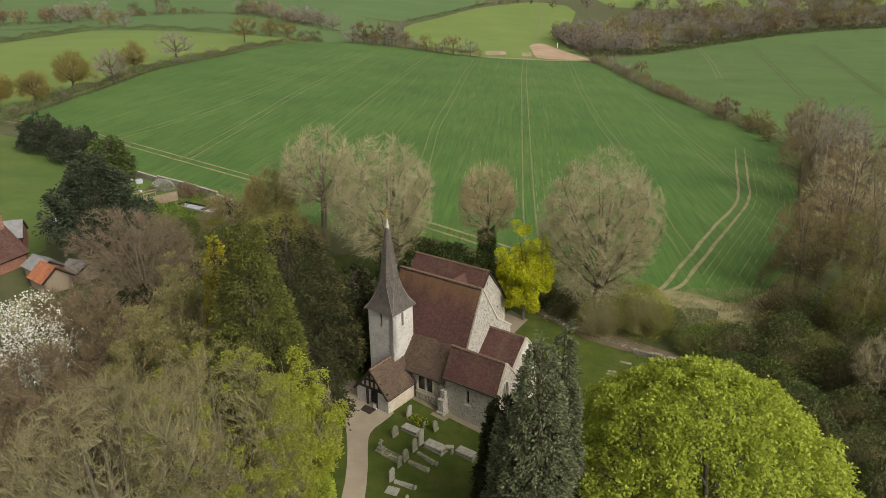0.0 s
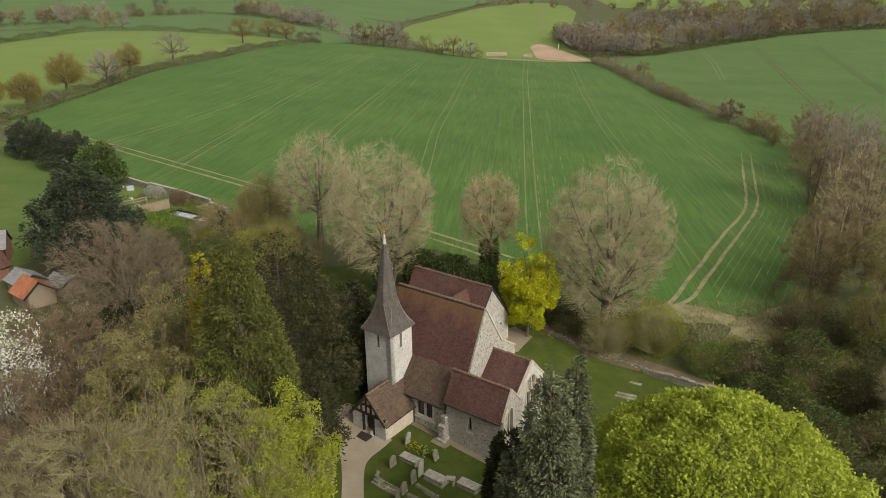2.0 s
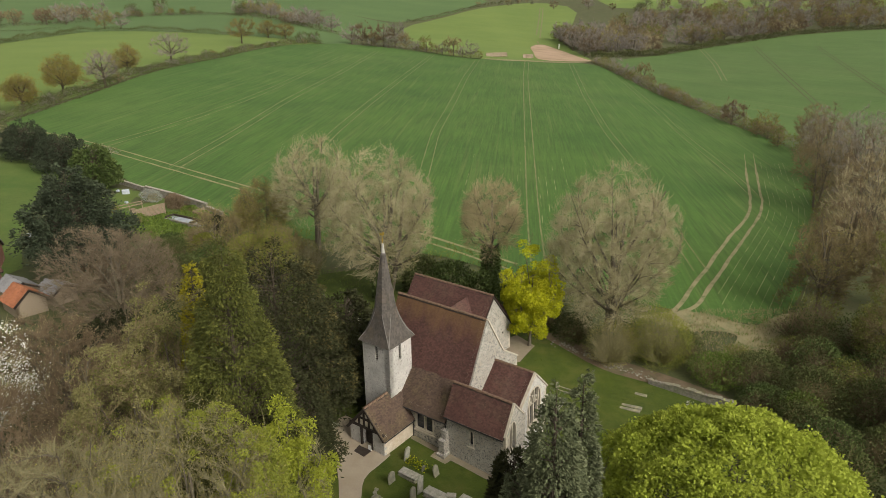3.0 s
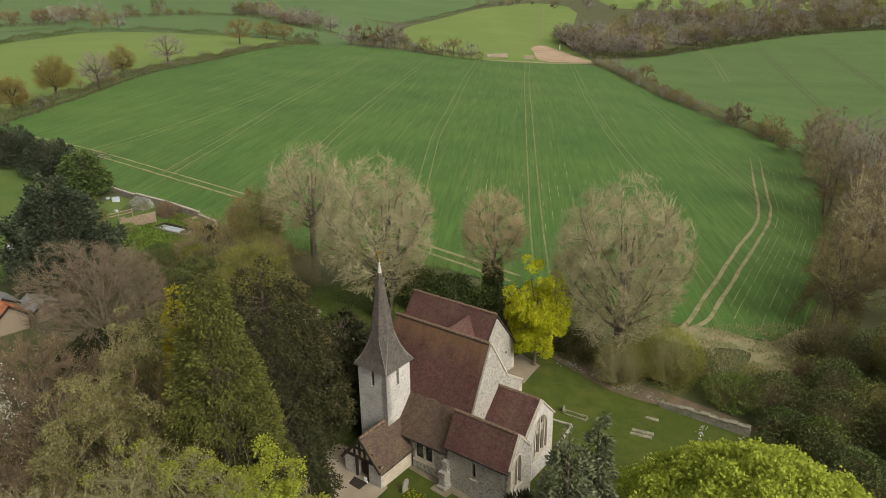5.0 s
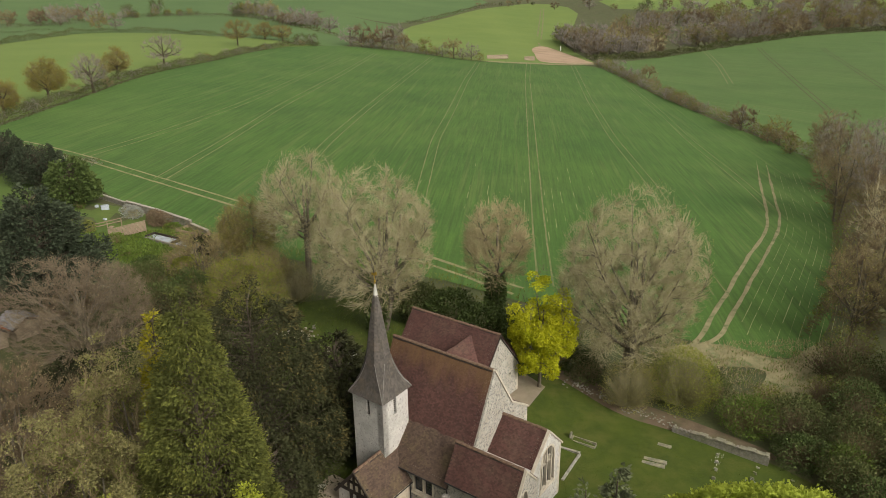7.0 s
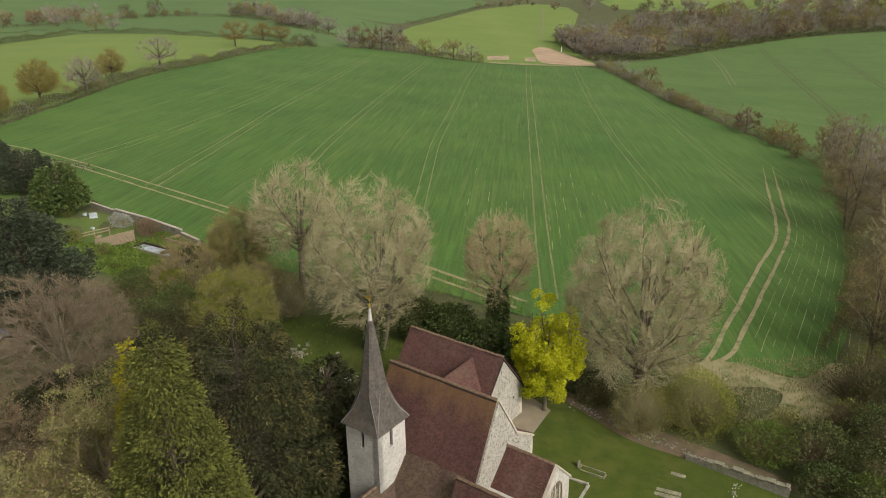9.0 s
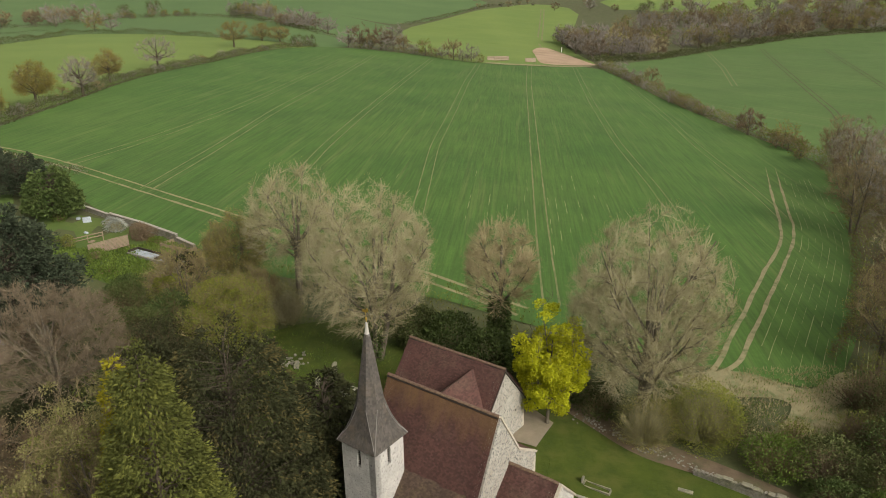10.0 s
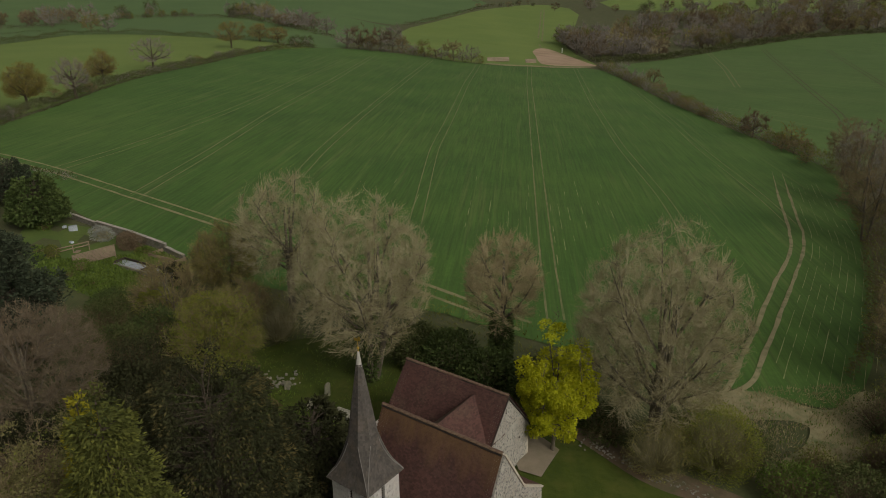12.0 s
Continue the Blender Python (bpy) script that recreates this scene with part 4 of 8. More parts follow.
CHURCHYARD = [(-26, 60), (-22, 84), (-6, 92), (3, 84), (12, 76), (13.5, 69.5), (19, 66.3), (28, 60.5), (33, 52), (30, 34), (18, 22), (-2, 20), (-9.5, 34), (-11, 44), (-14, 52)]
sheet("churchyard_lawn", CHURCHYARD, 3, 0.03, M["grass"], "mown green churchyard grass", "lawn", 2)
BIG_FIELD = [(-63, 399), (-43, 409), (-24, 404), (-6, 392), (6, 379), (20, 372), (34, 371), (53, 383), (81, 405), (83.5, 338), (83, 294), (85.5, 260), (87, 239), (89, 221), (91, 205), (91.5, 188), (87, 168), (81, 157), (72, 137), (64, 121), (54.5, 104), (46, 90), (40.5, 82.5), (36, 78.8), (31.6, 80.3), (24, 83), (10, 89.5), (-3, 97), (-18, 98), (-30, 105.5), (-35, 110.2), (-47.5, 117), (-62, 131), (-91, 152), (-91.5, 170), (-92, 186), (-92.5, 204), (-94, 228), (-94, 252), (-91, 275), (-87, 297), (-83.5, 333), (-77.5, 366)]
sheet("wheat_field", BIG_FIELD, 6, 0.1, M["crop"], "large field of young green winter wheat with tramlines")
sheet("side_field", [(88, 415), (125, 451), (154, 484), (181, 508), (209, 530), (240, 556), (269, 576), (297, 588), (326, 600), (361, 608), (430, 640), (520, 560), (420, 260), (200, 150), (92, 176), (92, 220), (88, 300)], 16, 0.12, M["crop_b"], "green cropped field beyond the hedge with tramlines")
PASTURE_TOP = [(-62, 397), (-72, 400), (-85, 405.5), (-100, 412), (-122, 421), (-138, 430), (-157, 438), (-176, 444), (-193, 445), (-205, 437), (-205, 402), (-205, 374), (-204, 348), (-203, 318)]
sheet("left_pasture", [(-92.5, 150), (-93, 170), (-93.5, 186), (-94, 204), (-95.5, 228), (-95.5, 252), (-92.5, 275), (-88.5, 297), (-85, 333), (-79, 366), *PASTURE_TOP, (-400, 240), (-330, 130), (-180, 100)], 16, 0.12, M["pasture"], "bright yellow-green pasture behind the oaks")
sheet("orchard_grass", [(-100, 146), (-70, 132), (-60, 116), (-58, 100), (-46, 78), (-70, 66), (-150, 90)], 6, 0.1, M["rough"], "rough garden grass beside the house", "lawn")
UPPER_EDGE = [(-420, 440), (-330, 462), (-280, 480), (-257, 507), (-243, 536), (-233, 571), (-208, 585), (-175, 589), (-146, 579), (-118, 548), (-96, 515), (-80, 489), (-63, 471), (-49, 423), (-50, 408)]
sheet("upper_left_field", UPPER_EDGE + PASTURE_TOP + [(-400, 240)], 20, 0.16, M["meadow"], "green field on the slope beyond the pasture")
sheet("far_slope", [(-700, 460)] + UPPER_EDGE[1:-2] + [(-45, 480), (-27, 568), (-62, 608), (-100, 660), (-150, 700), (-160, 900), (-300, 1000), (-700, 950)], 30, 0.1, M["meadow"], "green slope beyond the far hedgerows")
sheet("pale_meadow", [(-27, 565), (-4, 638), (28, 742), (70, 845), (114, 897), (150, 830), (110, 640), (88, 578), (84, 506), (85, 430), (82, 407), (53, 385), (34, 373), (20, 374), (6, 381), (-6, 394), (-24, 500)], 20, 0.14, M["pasture"], "pale green meadow with a worn path up the slope")
sheet("top_field", [(-150, 700), (-160, 900), (-30, 1000), (60, 900), (32, 765), (-26, 588), (-62, 608), (-100, 660)], 30, 0.18, M["meadow"], "far green field on the hillside")
sheet("top_right_field", [(150, 850), (300, 760), (480, 790), (700, 1000), (300, 1100)], 30, 0.16, M["pasture"], "far pale field above the wood")
sheet("dirt_yard", [(54, 437), (56, 480), (67, 510), (74, 488), (81, 419), (84, 410), (68, 401), (52, 392), (51, 408)], 8, 0.35, M["dirt"], "bare brown dirt at the field gate", "yard", 2)
sheet("gate_strip", [(22, 377), (34, 376), (53, 388), (81, 409), (82, 404.5), (53, 381.5), (34, 369.5), (22, 371)], 8, 0.3, M["rut"], "pale bare strip along the field gate", "track", 1)
sheet("worn_corner", [(21.5, 79.6), (24.7, 80.9), (29.1, 81.8), (31.6, 80.8), (33.6, 79), (36, 78.8), (39, 82), (41.9, 83.3), (40.2, 79.5), (38, 76.6), (35.5, 73), (32.3, 70), (28, 69.6), (26.6, 70.6), (29.8, 72.6), (31.3, 74.4), (32.3, 76.2), (30.5, 77), (27.5, 76.6), (24.5, 77.4)], 2, 0.13, M["rut"], "bare trampled chalky soil at the field corner", "track", 2)


def wheelings(points, gap, width, material, label, seed, lift=0.14):
    """A pair of wheel ruts."""
    c = glide(points, 3.0)
    d = np.gradient(c, axis=0)
    d /= np.linalg.norm(d, axis=1)[:, None]
    side = np.stack([-d[:, 1], d[:, 0]], 1)
    t = tagged(new("tramline"), label, "track", "tramlines in the crop", "structure")
    for k, s in enumerate((-0.5, 0.5)):
        v, f = strip([tuple(p) for p in c + side * gap * s], width, lift, 1.0, seed * 2 + k, 0.3)
        part("rut", (v, f), material, t)


TRAM = [[(-65.5, 143), (-61, 163), (-58, 182), (-54.5, 208), (-52, 234), (-48, 293), (-44, 350)], [(-48, 132), (-46, 162), (-44, 212), (-40.5, 255), (-38, 285), (-32, 380)], [(-27, 125), (-25.3, 171), (-21.2, 218), (-13.2, 295), (-4, 380)], [(-5, 106), (-1.6, 179), (3.2, 226), (9.8, 297), (18, 368)], [(12.6, 95), (14.5, 116), (21.4, 182), (34.7, 308), (43, 376)], [(34.4, 94.5), (35, 106), (37.6, 124), (40.7, 147), (43.8, 196), (51.5, 266), (59, 324), (68, 394)], [(60.6, 141), (61.4, 147), (62.6, 155), (64, 171), (65.5, 192), (66.5, 205), (71, 240), (80, 330)]]
for n, line in enumerate(TRAM):
    wheelings(line, 1.9, (0.2, 0.26, 0.24, 0.2, 0.26, 0.2, 0.16)[n], M["track"], "faint pale wheel tracks through the wheat", 20 + n)
wheelings([(-91, 152.5), (-75, 147), (-66, 142.5), (-60, 139), (-53.7, 135), (-46.5, 130.6), (-40.5, 126.8), (-35.4, 123.8), (-26, 117), (-14, 109.5), (-3.3, 103), (1.1, 99.3), (4.9, 96), (9, 93)], 2.2, 0.55, M["rut"], "pale headland wheel tracks along the field edge", 40)


def worn_track(lines, width, material, label, seed, lift):
    """Single worn ruts that fade out towards their last point."""
    t = tagged(new("farm_track"), label, "track", "tramlines in the crop", "structure")
    for k, line in enumerate(lines):
        v, f = strip(line, width, lift + 0.012 * k, 1.0, seed + k, 0.35)
        n = len(v) // 2
        fade = np.minimum(1 if k < 2 else 0.55, np.linspace(n / 26, 0.02, n))[:, None]
        mid = (v[:n] + v[n:]) / 2
        part("rut", (np.concatenate([mid + (v[:n] - mid) * fade, mid + (v[n:] - mid) * fade]), f), material, t)


RUT_LEFT = [(26, 80.6), (27.3, 82), (29.6, 85.9), (31.6, 89.3), (33.9, 93), (36.6, 97.3), (41.1, 105.2), (46.3, 113.7), (51, 121.2), (55.3, 129.2), (59.6, 139.8), (66.5, 158.7), (75.8, 183.2)]
RUT_RIGHT = [(27, 80.8), (28.1, 81.3), (30.4, 83.5), (32.7, 87.5), (34.9, 91.1), (37.9, 96), (41.2, 101.5), (45.2, 108.1), (50.7, 117.4), (56, 126.6), (60.8, 136.9), (64.1, 146.3), (70.9, 164.2), (78.2, 183.7)]
worn_track([RUT_LEFT, RUT_RIGHT], 0.5, M["rut"], "well-worn chalky farm track curving round the field", 41, 0.15)
for n, line in enumerate(([(128, 337), (150, 410), (169, 484), (180, 540)], [(120, 230), (137, 270), (213, 512)], [(160, 250), (173, 283), (252, 505)])):
    wheelings(line, 2.2, 0.5, M["track" if n == 0 else "earth"], "wheel tracks in the further crop", 50 + n, 0.2)
wheelings([(64, 470), (72, 560), (92, 700), (110, 830)], 3.0, 1.2, M["track"], "worn path up the meadow", 60, 0.25)

# pale gaps between the drill rows beside the curving track
rng = np.random.default_rng(4)
bend = glide(RUT_RIGHT[2:], 1.0)
d = np.gradient(bend, axis=0)
d /= np.linalg.norm(d, axis=1)[:, None]
dashes = []
for k in range(11):
    off = 1.3 + k * 1.0
    i = int(rng.uniform(0, 6))
    while i < len(bend) - 11 - 2 * k:
        n = int(rng.uniform(2, 13))
        a = bend[i:i + n + 1] + np.stack([d[i:i + n + 1, 1], -d[i:i + n + 1, 0]], 1) * off
        dashes.append(strip([tuple(q) for q in a], rng.uniform(0.03, 0.075), 0.17, 1.0, k, 0.6))
        i += n + int(rng.uniform(1, 2.5 + i * 0.14))
for x0, y0 in ((15.5, 112), (17.5, 118), (11, 108), (19.5, 122), (8.5, 112), (24, 112), (22.5, 128), (6, 118), (13.2, 124), (27, 124), (30.5, 108), (3.5, 126), (-6.5, 118), (-11, 126)):
    for j in range(4):
        y1 = y0 + j * rng.uniform(5, 11)
        x1 = x0 + (y1 - y0) * 0.107
        L = rng.uniform(2, 5)
        dashes.append(strip([(x1, y1), (x1 + L * 0.107, y1 + L)], rng.uniform(0.05, 0.11), 0.15, 1.0, j))
t = tagged(new("drill_gaps"), "thin pale gaps between the drilled rows", "track", "", "structure")
k, vs, fs = 0, [], []
for v, f in dashes:
    vs.append(v)
    fs += [tuple(i + k for i in q) for q in f]
    k += len(v)
part("gap", (np.concatenate(vs), fs), M["gap"], t)["kind"] = "stuff"
tufts("dry_grass", [(22, 82), (30, 82), (41, 84), (43, 78), (38, 68), (30, 66), (24, 69), (22, 76)], 6500, 0.4, 0.05, M["straw"], "dry straw-coloured grass and weeds at the field corner", 3, 0.05, -0.1)
tufts("rough_grass", [(20, 84), (30, 80), (42, 82), (46, 74), (38, 66), (30, 64), (20, 70)], 4500, 0.35, 0.06, M["mid"], "rough green grass at the field corner", 5, 0.05, 0.2)
tufts("rough_grass", [(-20, 103), (-34, 118), (-30, 108), (-22, 96), (-5, 92), (8, 86), (20, 76), (24, 84), (9, 94), (-3, 103)], 9000, 0.45, 0.08, M["olive"], "rough tussocky grass along the field edge", 6, 0.05, 0.1)
tufts("long_grass", [(-26, 62), (-22, 86), (-6, 92), (3, 85), (-4, 76), (-14, 74)], 7000, 0.28, 0.05, M["mid"], "longer grass at the back of the churchyard", 7, 0.03, 0.3)

tufts("lawn_tufts", [(-10, 60), (-2, 76), (9, 72), (19, 65), (28, 59.5), (30, 50), (24, 34), (8, 26), (-5, 30), (-5.5, 49), (-4, 52)], 16000, 0.1, 0.05, M["turf"], "uneven tufts in the mown churchyard grass", 8, 0.02, 0.15)

# path to the porch
PATH_EDGE = [(-9.3, 57.2), (-9.4, 54.5), (-8.6, 52.2), (-7.9, 49), (-7.5, 45), (-7.6, 41), (-8.6, 35), (-10.5, 26), (-12, 18), (-10.2, 18), (-8.5, 26), (-6.7, 35), (-5.9, 41), (-5.9, 45), (-6.3, 49), (-6.1, 50.4), (-5.0, 51.9), (-4.2, 53.2), (-5.6, 54.8), (-8.2, 58)]
sheet("church_path", PATH_EDGE, 2, 0.07, M["gravel"], "pale compacted gravel path widening at the porch", "path", 1)


# ---- the church, in its own axes: u along the ridge to the east, v to the north ----
CHURCH = pose(-4.39, 55.59, 0, 0, 0, -36.3)
church = new("church")
church.matrix_world = CHURCH
tagged(church, "small flint parish church with red tile roofs and a shingled spire", "church")


def to_world(u, v):
    p = CHURCH @ Vector((u, v, 0))
    return p.x, p.y


wall_nave = part("nave_wall", panel([(2.95, -0.6), (10.15, -0.6), (10.15, 5.0), (7.75, 6.62), (5.38, 10.33), (2.95, 5.5)], [], 5.7, 0.6, "u"), M["flint"], church, "flint east gable of the nave")
part("nave_wall", panel([(2.95, -0.6), (10.15, -0.6), (10.15, 5.0), (7.75, 6.62), (5.38, 10.33), (2.95, 5.5)], [], -2.65, 0.6, "u"), M["flint"], church)
part("nave_wall", panel(rect(-2.65, 5.1, -0.6, 4.9), [], 9.55, 0.6, "s"), M["flint"], church)
part("aisle_wall", panel(rect(-0.05, 4.75, -0.6, 3.45), [rect(1.68, 3.38, 1.25, 3.0)], 1.05, 0.55, "s"), M["flint"], church, "flint south aisle wall")
part("chapel_wall", panel(rect(4.75, 10.2, -0.6, 3.95), [arch(7.1, 0.36, 1.75, 2.75, 3.1)], 1.0, 0.55, "s"), M["flint"], church, "flint chapel wall with a lancet")
part("chapel_wall", panel([(1.0, -0.6), (3.85, -0.6), (3.85, 4.45), (3.45, 4.6), (2.05, 6.12), (1.0, 4.15)], [arch(1.95, 0.95, 2.0, 3.7, 4.6)], 10.2, 0.5, "u"), M["flint"], church, "pale chapel gable")
part("chancel_wall", panel([(3.85, -0.8), (8.6, -0.8), (8.6, 4.2), (6.6, 6.22), (4.4, 4.1), (3.85, 4.1)], [arch(6.62, 2.05, 1.55, 3.6, 4.95)], 9.42, 0.6, "u"), M["render"], church, "pale stone chancel gable")
part("chancel_wall", boxes(((5.7, 8.05, -0.8), (8.82, 8.6, 4.15))), M["render"], church)
part("north_aisle_wall", panel([(11.4, -0.6), (17.7, -0.6), (17.7, 3.75), (14.45, 7.58), (11.4, 3.9)], [rect(16.15, 16.42, 2.85, 3.15), rect(14.18, 14.32, 6.15, 6.6)], 0.5, 0.55, "u"), M["flint"], church, "pale flint gable of the north aisle")
part("north_aisle_wall", panel([(11.4, -0.6), (17.7, -0.6), (17.7, 3.75), (14.45, 7.58), (11.4, 3.9)], [], -8.05, 0.55, "u"), M["flint"], church)
part("north_aisle_wall", boxes(((-8.05, 17.15, -0.6), (-0.05, 17.7, 3.8)), ((-8.05, 11.4, -0.6), (-0.05, 11.9, 3.8))), M["flint"], church)
# added black plates behind both gable openings, in place of the unlit interior
part("shutter", boxes(((-0.3, 15.9, 2.7), (-0.2, 16.7, 3.3))), M["iron"], church)
part("shutter", boxes(((-0.3, 14.0, 6.0), (-0.2, 14.5, 6.8))), M["iron"], church)

# coping and corner stones
for u, pts in ((5.74, [(10.2, 5.06), (7.78, 6.7), (5.4, 10.42)]), (9.46, [(8.75, 4.12), (6.6, 6.3), (4.35, 4.12)]), (10.24, [(3.5, 4.62), (2.05, 6.2), (0.82, 3.9)])):
    for (a, z), (b, y) in zip(pts, pts[1:]):
        L = math.hypot(b - a, y - z)
        bm = box(bmesh.new(), (-0.2, -0.02, -0.03), (0.06, L + 0.02, 0.1), 0.012)
        ob = part("coping", bm, M["ashlar"], church, "pale stone coping")
        ob.matrix_local = Matrix.Translation((u, a, z)) @ Matrix.Rotation(math.atan2(y - z, b - a), 4, "X")
for u, v, z1, su, sv in ((5.7, 10.15, 4.9, -1, -1), (9.42, 8.6, 4.1, -1, -1), (10.2, 1.0, 3.8, -1, 1), (0.5, 17.7, 3.6, -1, -1)):
    k, z = 0, -0.2
    while z < z1 - 0.3:
        a, b = (0.42, 0.24) if k % 2 else (0.24, 0.42)
        part("quoin", boxes(((min(u + 0.012, u + su * a), min(v - sv * 0.012, v + sv * b), z), (max(u + 0.012, u + su * a), max(v - sv * 0.012, v + sv * b), z + 0.29)), bevel=0.015), M["ashlar"], church)
        z, k = z + 0.305, k + 1

# tower
part("tower_wall", panel(rect(-2.85, -0.08, -0.6, 8.55), [arch(-1.43, 0.3, 6.9, 8.0, 8.25)], 0.08, 0.5, "s"), M["render"], church, "limewashed tower wall with a louvred slit")
part("tower_wall", panel(rect(0.08, 2.85, -0.6, 8.55), [arch(1.42, 0.3, 6.85, 8.0, 8.3)], -0.08, 0.5, "u"), M["render"], church, "sunlit limewashed tower wall")
part("tower_wall", boxes(((-2.85, 0.58, -0.6), (-2.35, 2.85, 8.55)), ((-2.35, 2.35, -0.6), (-0.58, 2.85, 8.55))), M["render"], church)
# black plates set behind the slats for the darkness inside the tower
for lo, hi in (((-1.7, 0.42, 6.8), (-1.15, 0.46, 8.35)), ((-0.46, 1.15, 6.75), (-0.42, 1.7, 8.4))):
    part("louvre", boxes((lo, hi)), M["iron"], church, "black plate behind the slats in place of the dark belfry")
for k in range(7):
    z = 6.98 + k * 0.17
    part("louvre", boxes(((-1.57, 0.2, z), (-1.29, 0.36, z + 0.03))), M["timber"], church)
    part("louvre", boxes(((-0.36, 1.28, z), (-0.2, 1.56, z + 0.03))), M["timber"], church)
for su, sv in ((-2.85, 0.08), (-0.08, 2.85)):
    k, z = 0, 3.0 if sv > 1 else -0.1
    while z < 8.2:
        a, b = (0.36, 0.22) if k % 2 else (0.22, 0.36)
        du, dv = (-a if su > -1 else a), (b if sv < 1 else -b)
        eu, ev = (0.012 if su > -1 else -0.012), (-0.012 if sv < 1 else 0.012)
        part("quoin", boxes(((min(su + eu, su + du), min(sv + ev, sv + dv), z), (max(su + eu, su + du), max(sv + ev, sv + dv), z + 0.3)), bevel=0.012), M["render"], church)
        z, k = z + 0.315, k + 1


def octagon(z, h, c):
    return [(h, -(h - c), z), (h, h - c, z), (h - c, h, z), (-(h - c), h, z), (-h, h - c, z), (-h, -(h - c), z), (-(h - c), -h, z), (h - c, -h, z)]


def spire_courses():
    """Courses of shingles, each lapping the one below, on a splay-footed eight-sided spire."""
    rings = [(8.42, 1.6, 0.02), (8.7, 1.47, 0.06), (9.1, 1.25, 0.14), (9.7, 1.07, 0.28), (10.3, 0.95, 0.4), (10.9, 0.86, 0.5), (13.0, 0.56, 0.33), (14.5, 0.34, 0.2), (15.75, 0.15, 0.088)]
    zs, hs, cs = zip(*rings)
    rng = np.random.default_rng(5)
    z, out, faces = 8.42, [], []
    while z < 15.7:
        z1 = min(z + 0.15, 15.75)
        lower = octagon(z - 0.02, np.interp(z, zs, hs) + 0.022, np.interp(z, zs, cs))
        upper = octagon(z1, np.interp(z1, zs, hs), np.interp(z1, zs, cs))
        for i in range(8):
            a, b, c, d = (np.array(p) for p in (lower[i], lower[(i + 1) % 8], upper[(i + 1) % 8], upper[i]))
            n = max(1, int(round(np.linalg.norm(b - a) / 0.14)))
            for k in range(n):
                s, t = k / n, (k + 0.94) / n
                lift = np.array([0, 0, rng.uniform(-0.02, 0.02)])
                q = [a + (b - a) * s + lift, a + (b - a) * t + lift, d + (c - d) * t, d + (c - d) * s]
                base = len(out)
                out += q
                faces.append((base, base + 1, base + 2, base + 3))
        z = z1
    body = []
    for r in rings:
        body.append([(x * 0.985, y * 0.985, zz) for x, y, zz in octagon(r[0], r[1], r[2])])
    for lo, hi in zip(body, body[1:]):
        for i in range(8):
            base = len(out)
            out += [np.array(lo[i]), np.array(lo[(i + 1) % 8]), np.array(hi[(i + 1) % 8]), np.array(hi[i])]
            faces.append((base, base + 1, base + 2, base + 3))
    base = len(out)
    out += [np.array(p) for p in body[0]]
    faces.append(tuple(range(base, base + 8)))
    return [tuple(p) for p in out], faces, rings


v, f, RINGS = spire_courses()
spire = part("spire", (v, f), M["shingle"], church, "dark oak-shingled splay-footed spire")
spire.location = (-1.465, 1.465, 0)
for i in range(8):
    pts = [octagon(z, h + 0.02, c)[i] for z, h, c in RINGS[:6]]
    p = np.array(pts, float)
    part("hip_flashing", tubes(p[:-1], (p[:-1] + p[1:]) / 2, p[1:], np.full(5, 0.022), np.full(5, 0.022), 1, 4), M["flashing"], spire)
cap = bmesh.new()
bmesh.ops.create_cone(cap, segments=8, radius1=0.16, radius2=0.06, depth=0.85, cap_ends=True, matrix=Matrix.Translation((0, 0, 16.1)))
bmesh.ops.create_cone(cap, segments=8, radius1=0.19, radius2=0.16, depth=0.1, cap_ends=True, matrix=Matrix.Translation((0, 0, 15.68)))
part("lead_cap", cap, M["lead"], spire, "pale lead cap")
vane = bmesh.new()
bmesh.ops.create_cone(vane, segments=6, radius1=0.025, radius2=0.018, depth=0.75, cap_ends=True, matrix=Matrix.Translation((0, 0, 16.85)))
bmesh.ops.create_uvsphere(vane, u_segments=8, v_segments=6, radius=0.08, matrix=Matrix.Translation((0, 0, 16.75)))
box(vane, (-0.26, -0.015, 17.15), (0.02, 0.015, 17.32), 0.01)
box(vane, (0.02, -0.012, 17.2), (0.2, 0.012, 17.45), 0.01)
part("weathervane", vane, M["gilt"], spire, "small gilded weathervane")


# roofs
def roof(name, e0, e1, r1, r0, material, label, seed, ridge=False):
    body = part(name, slab([e0, e1, r1, r0], 0.12), M["timber"], church, label)
    part("tiles", tile_field(e0, e1, r1, r0, seed=seed), material, body, "lapped clay tiles")["kind"] = "stuff"
    if ridge:
        a, b = Vector(r0), Vector(r1)
        n = int((b - a).length / 0.44)
        for k in range(n):
            p = a.lerp(b, (k + 0.5) / n)
            ob = new("ridge_tile", RIDGE)
            ob.parent = body
            ob.matrix_local = Matrix.Translation(p + Vector((0, 0, 0.02 + 0.012 * math.sin(k * 2.3)))) @ Matrix.Rotation(math.atan2((b - a).y, (b - a).x) + 0.02 * math.sin(k * 1.7), 4, "Z")
    return body


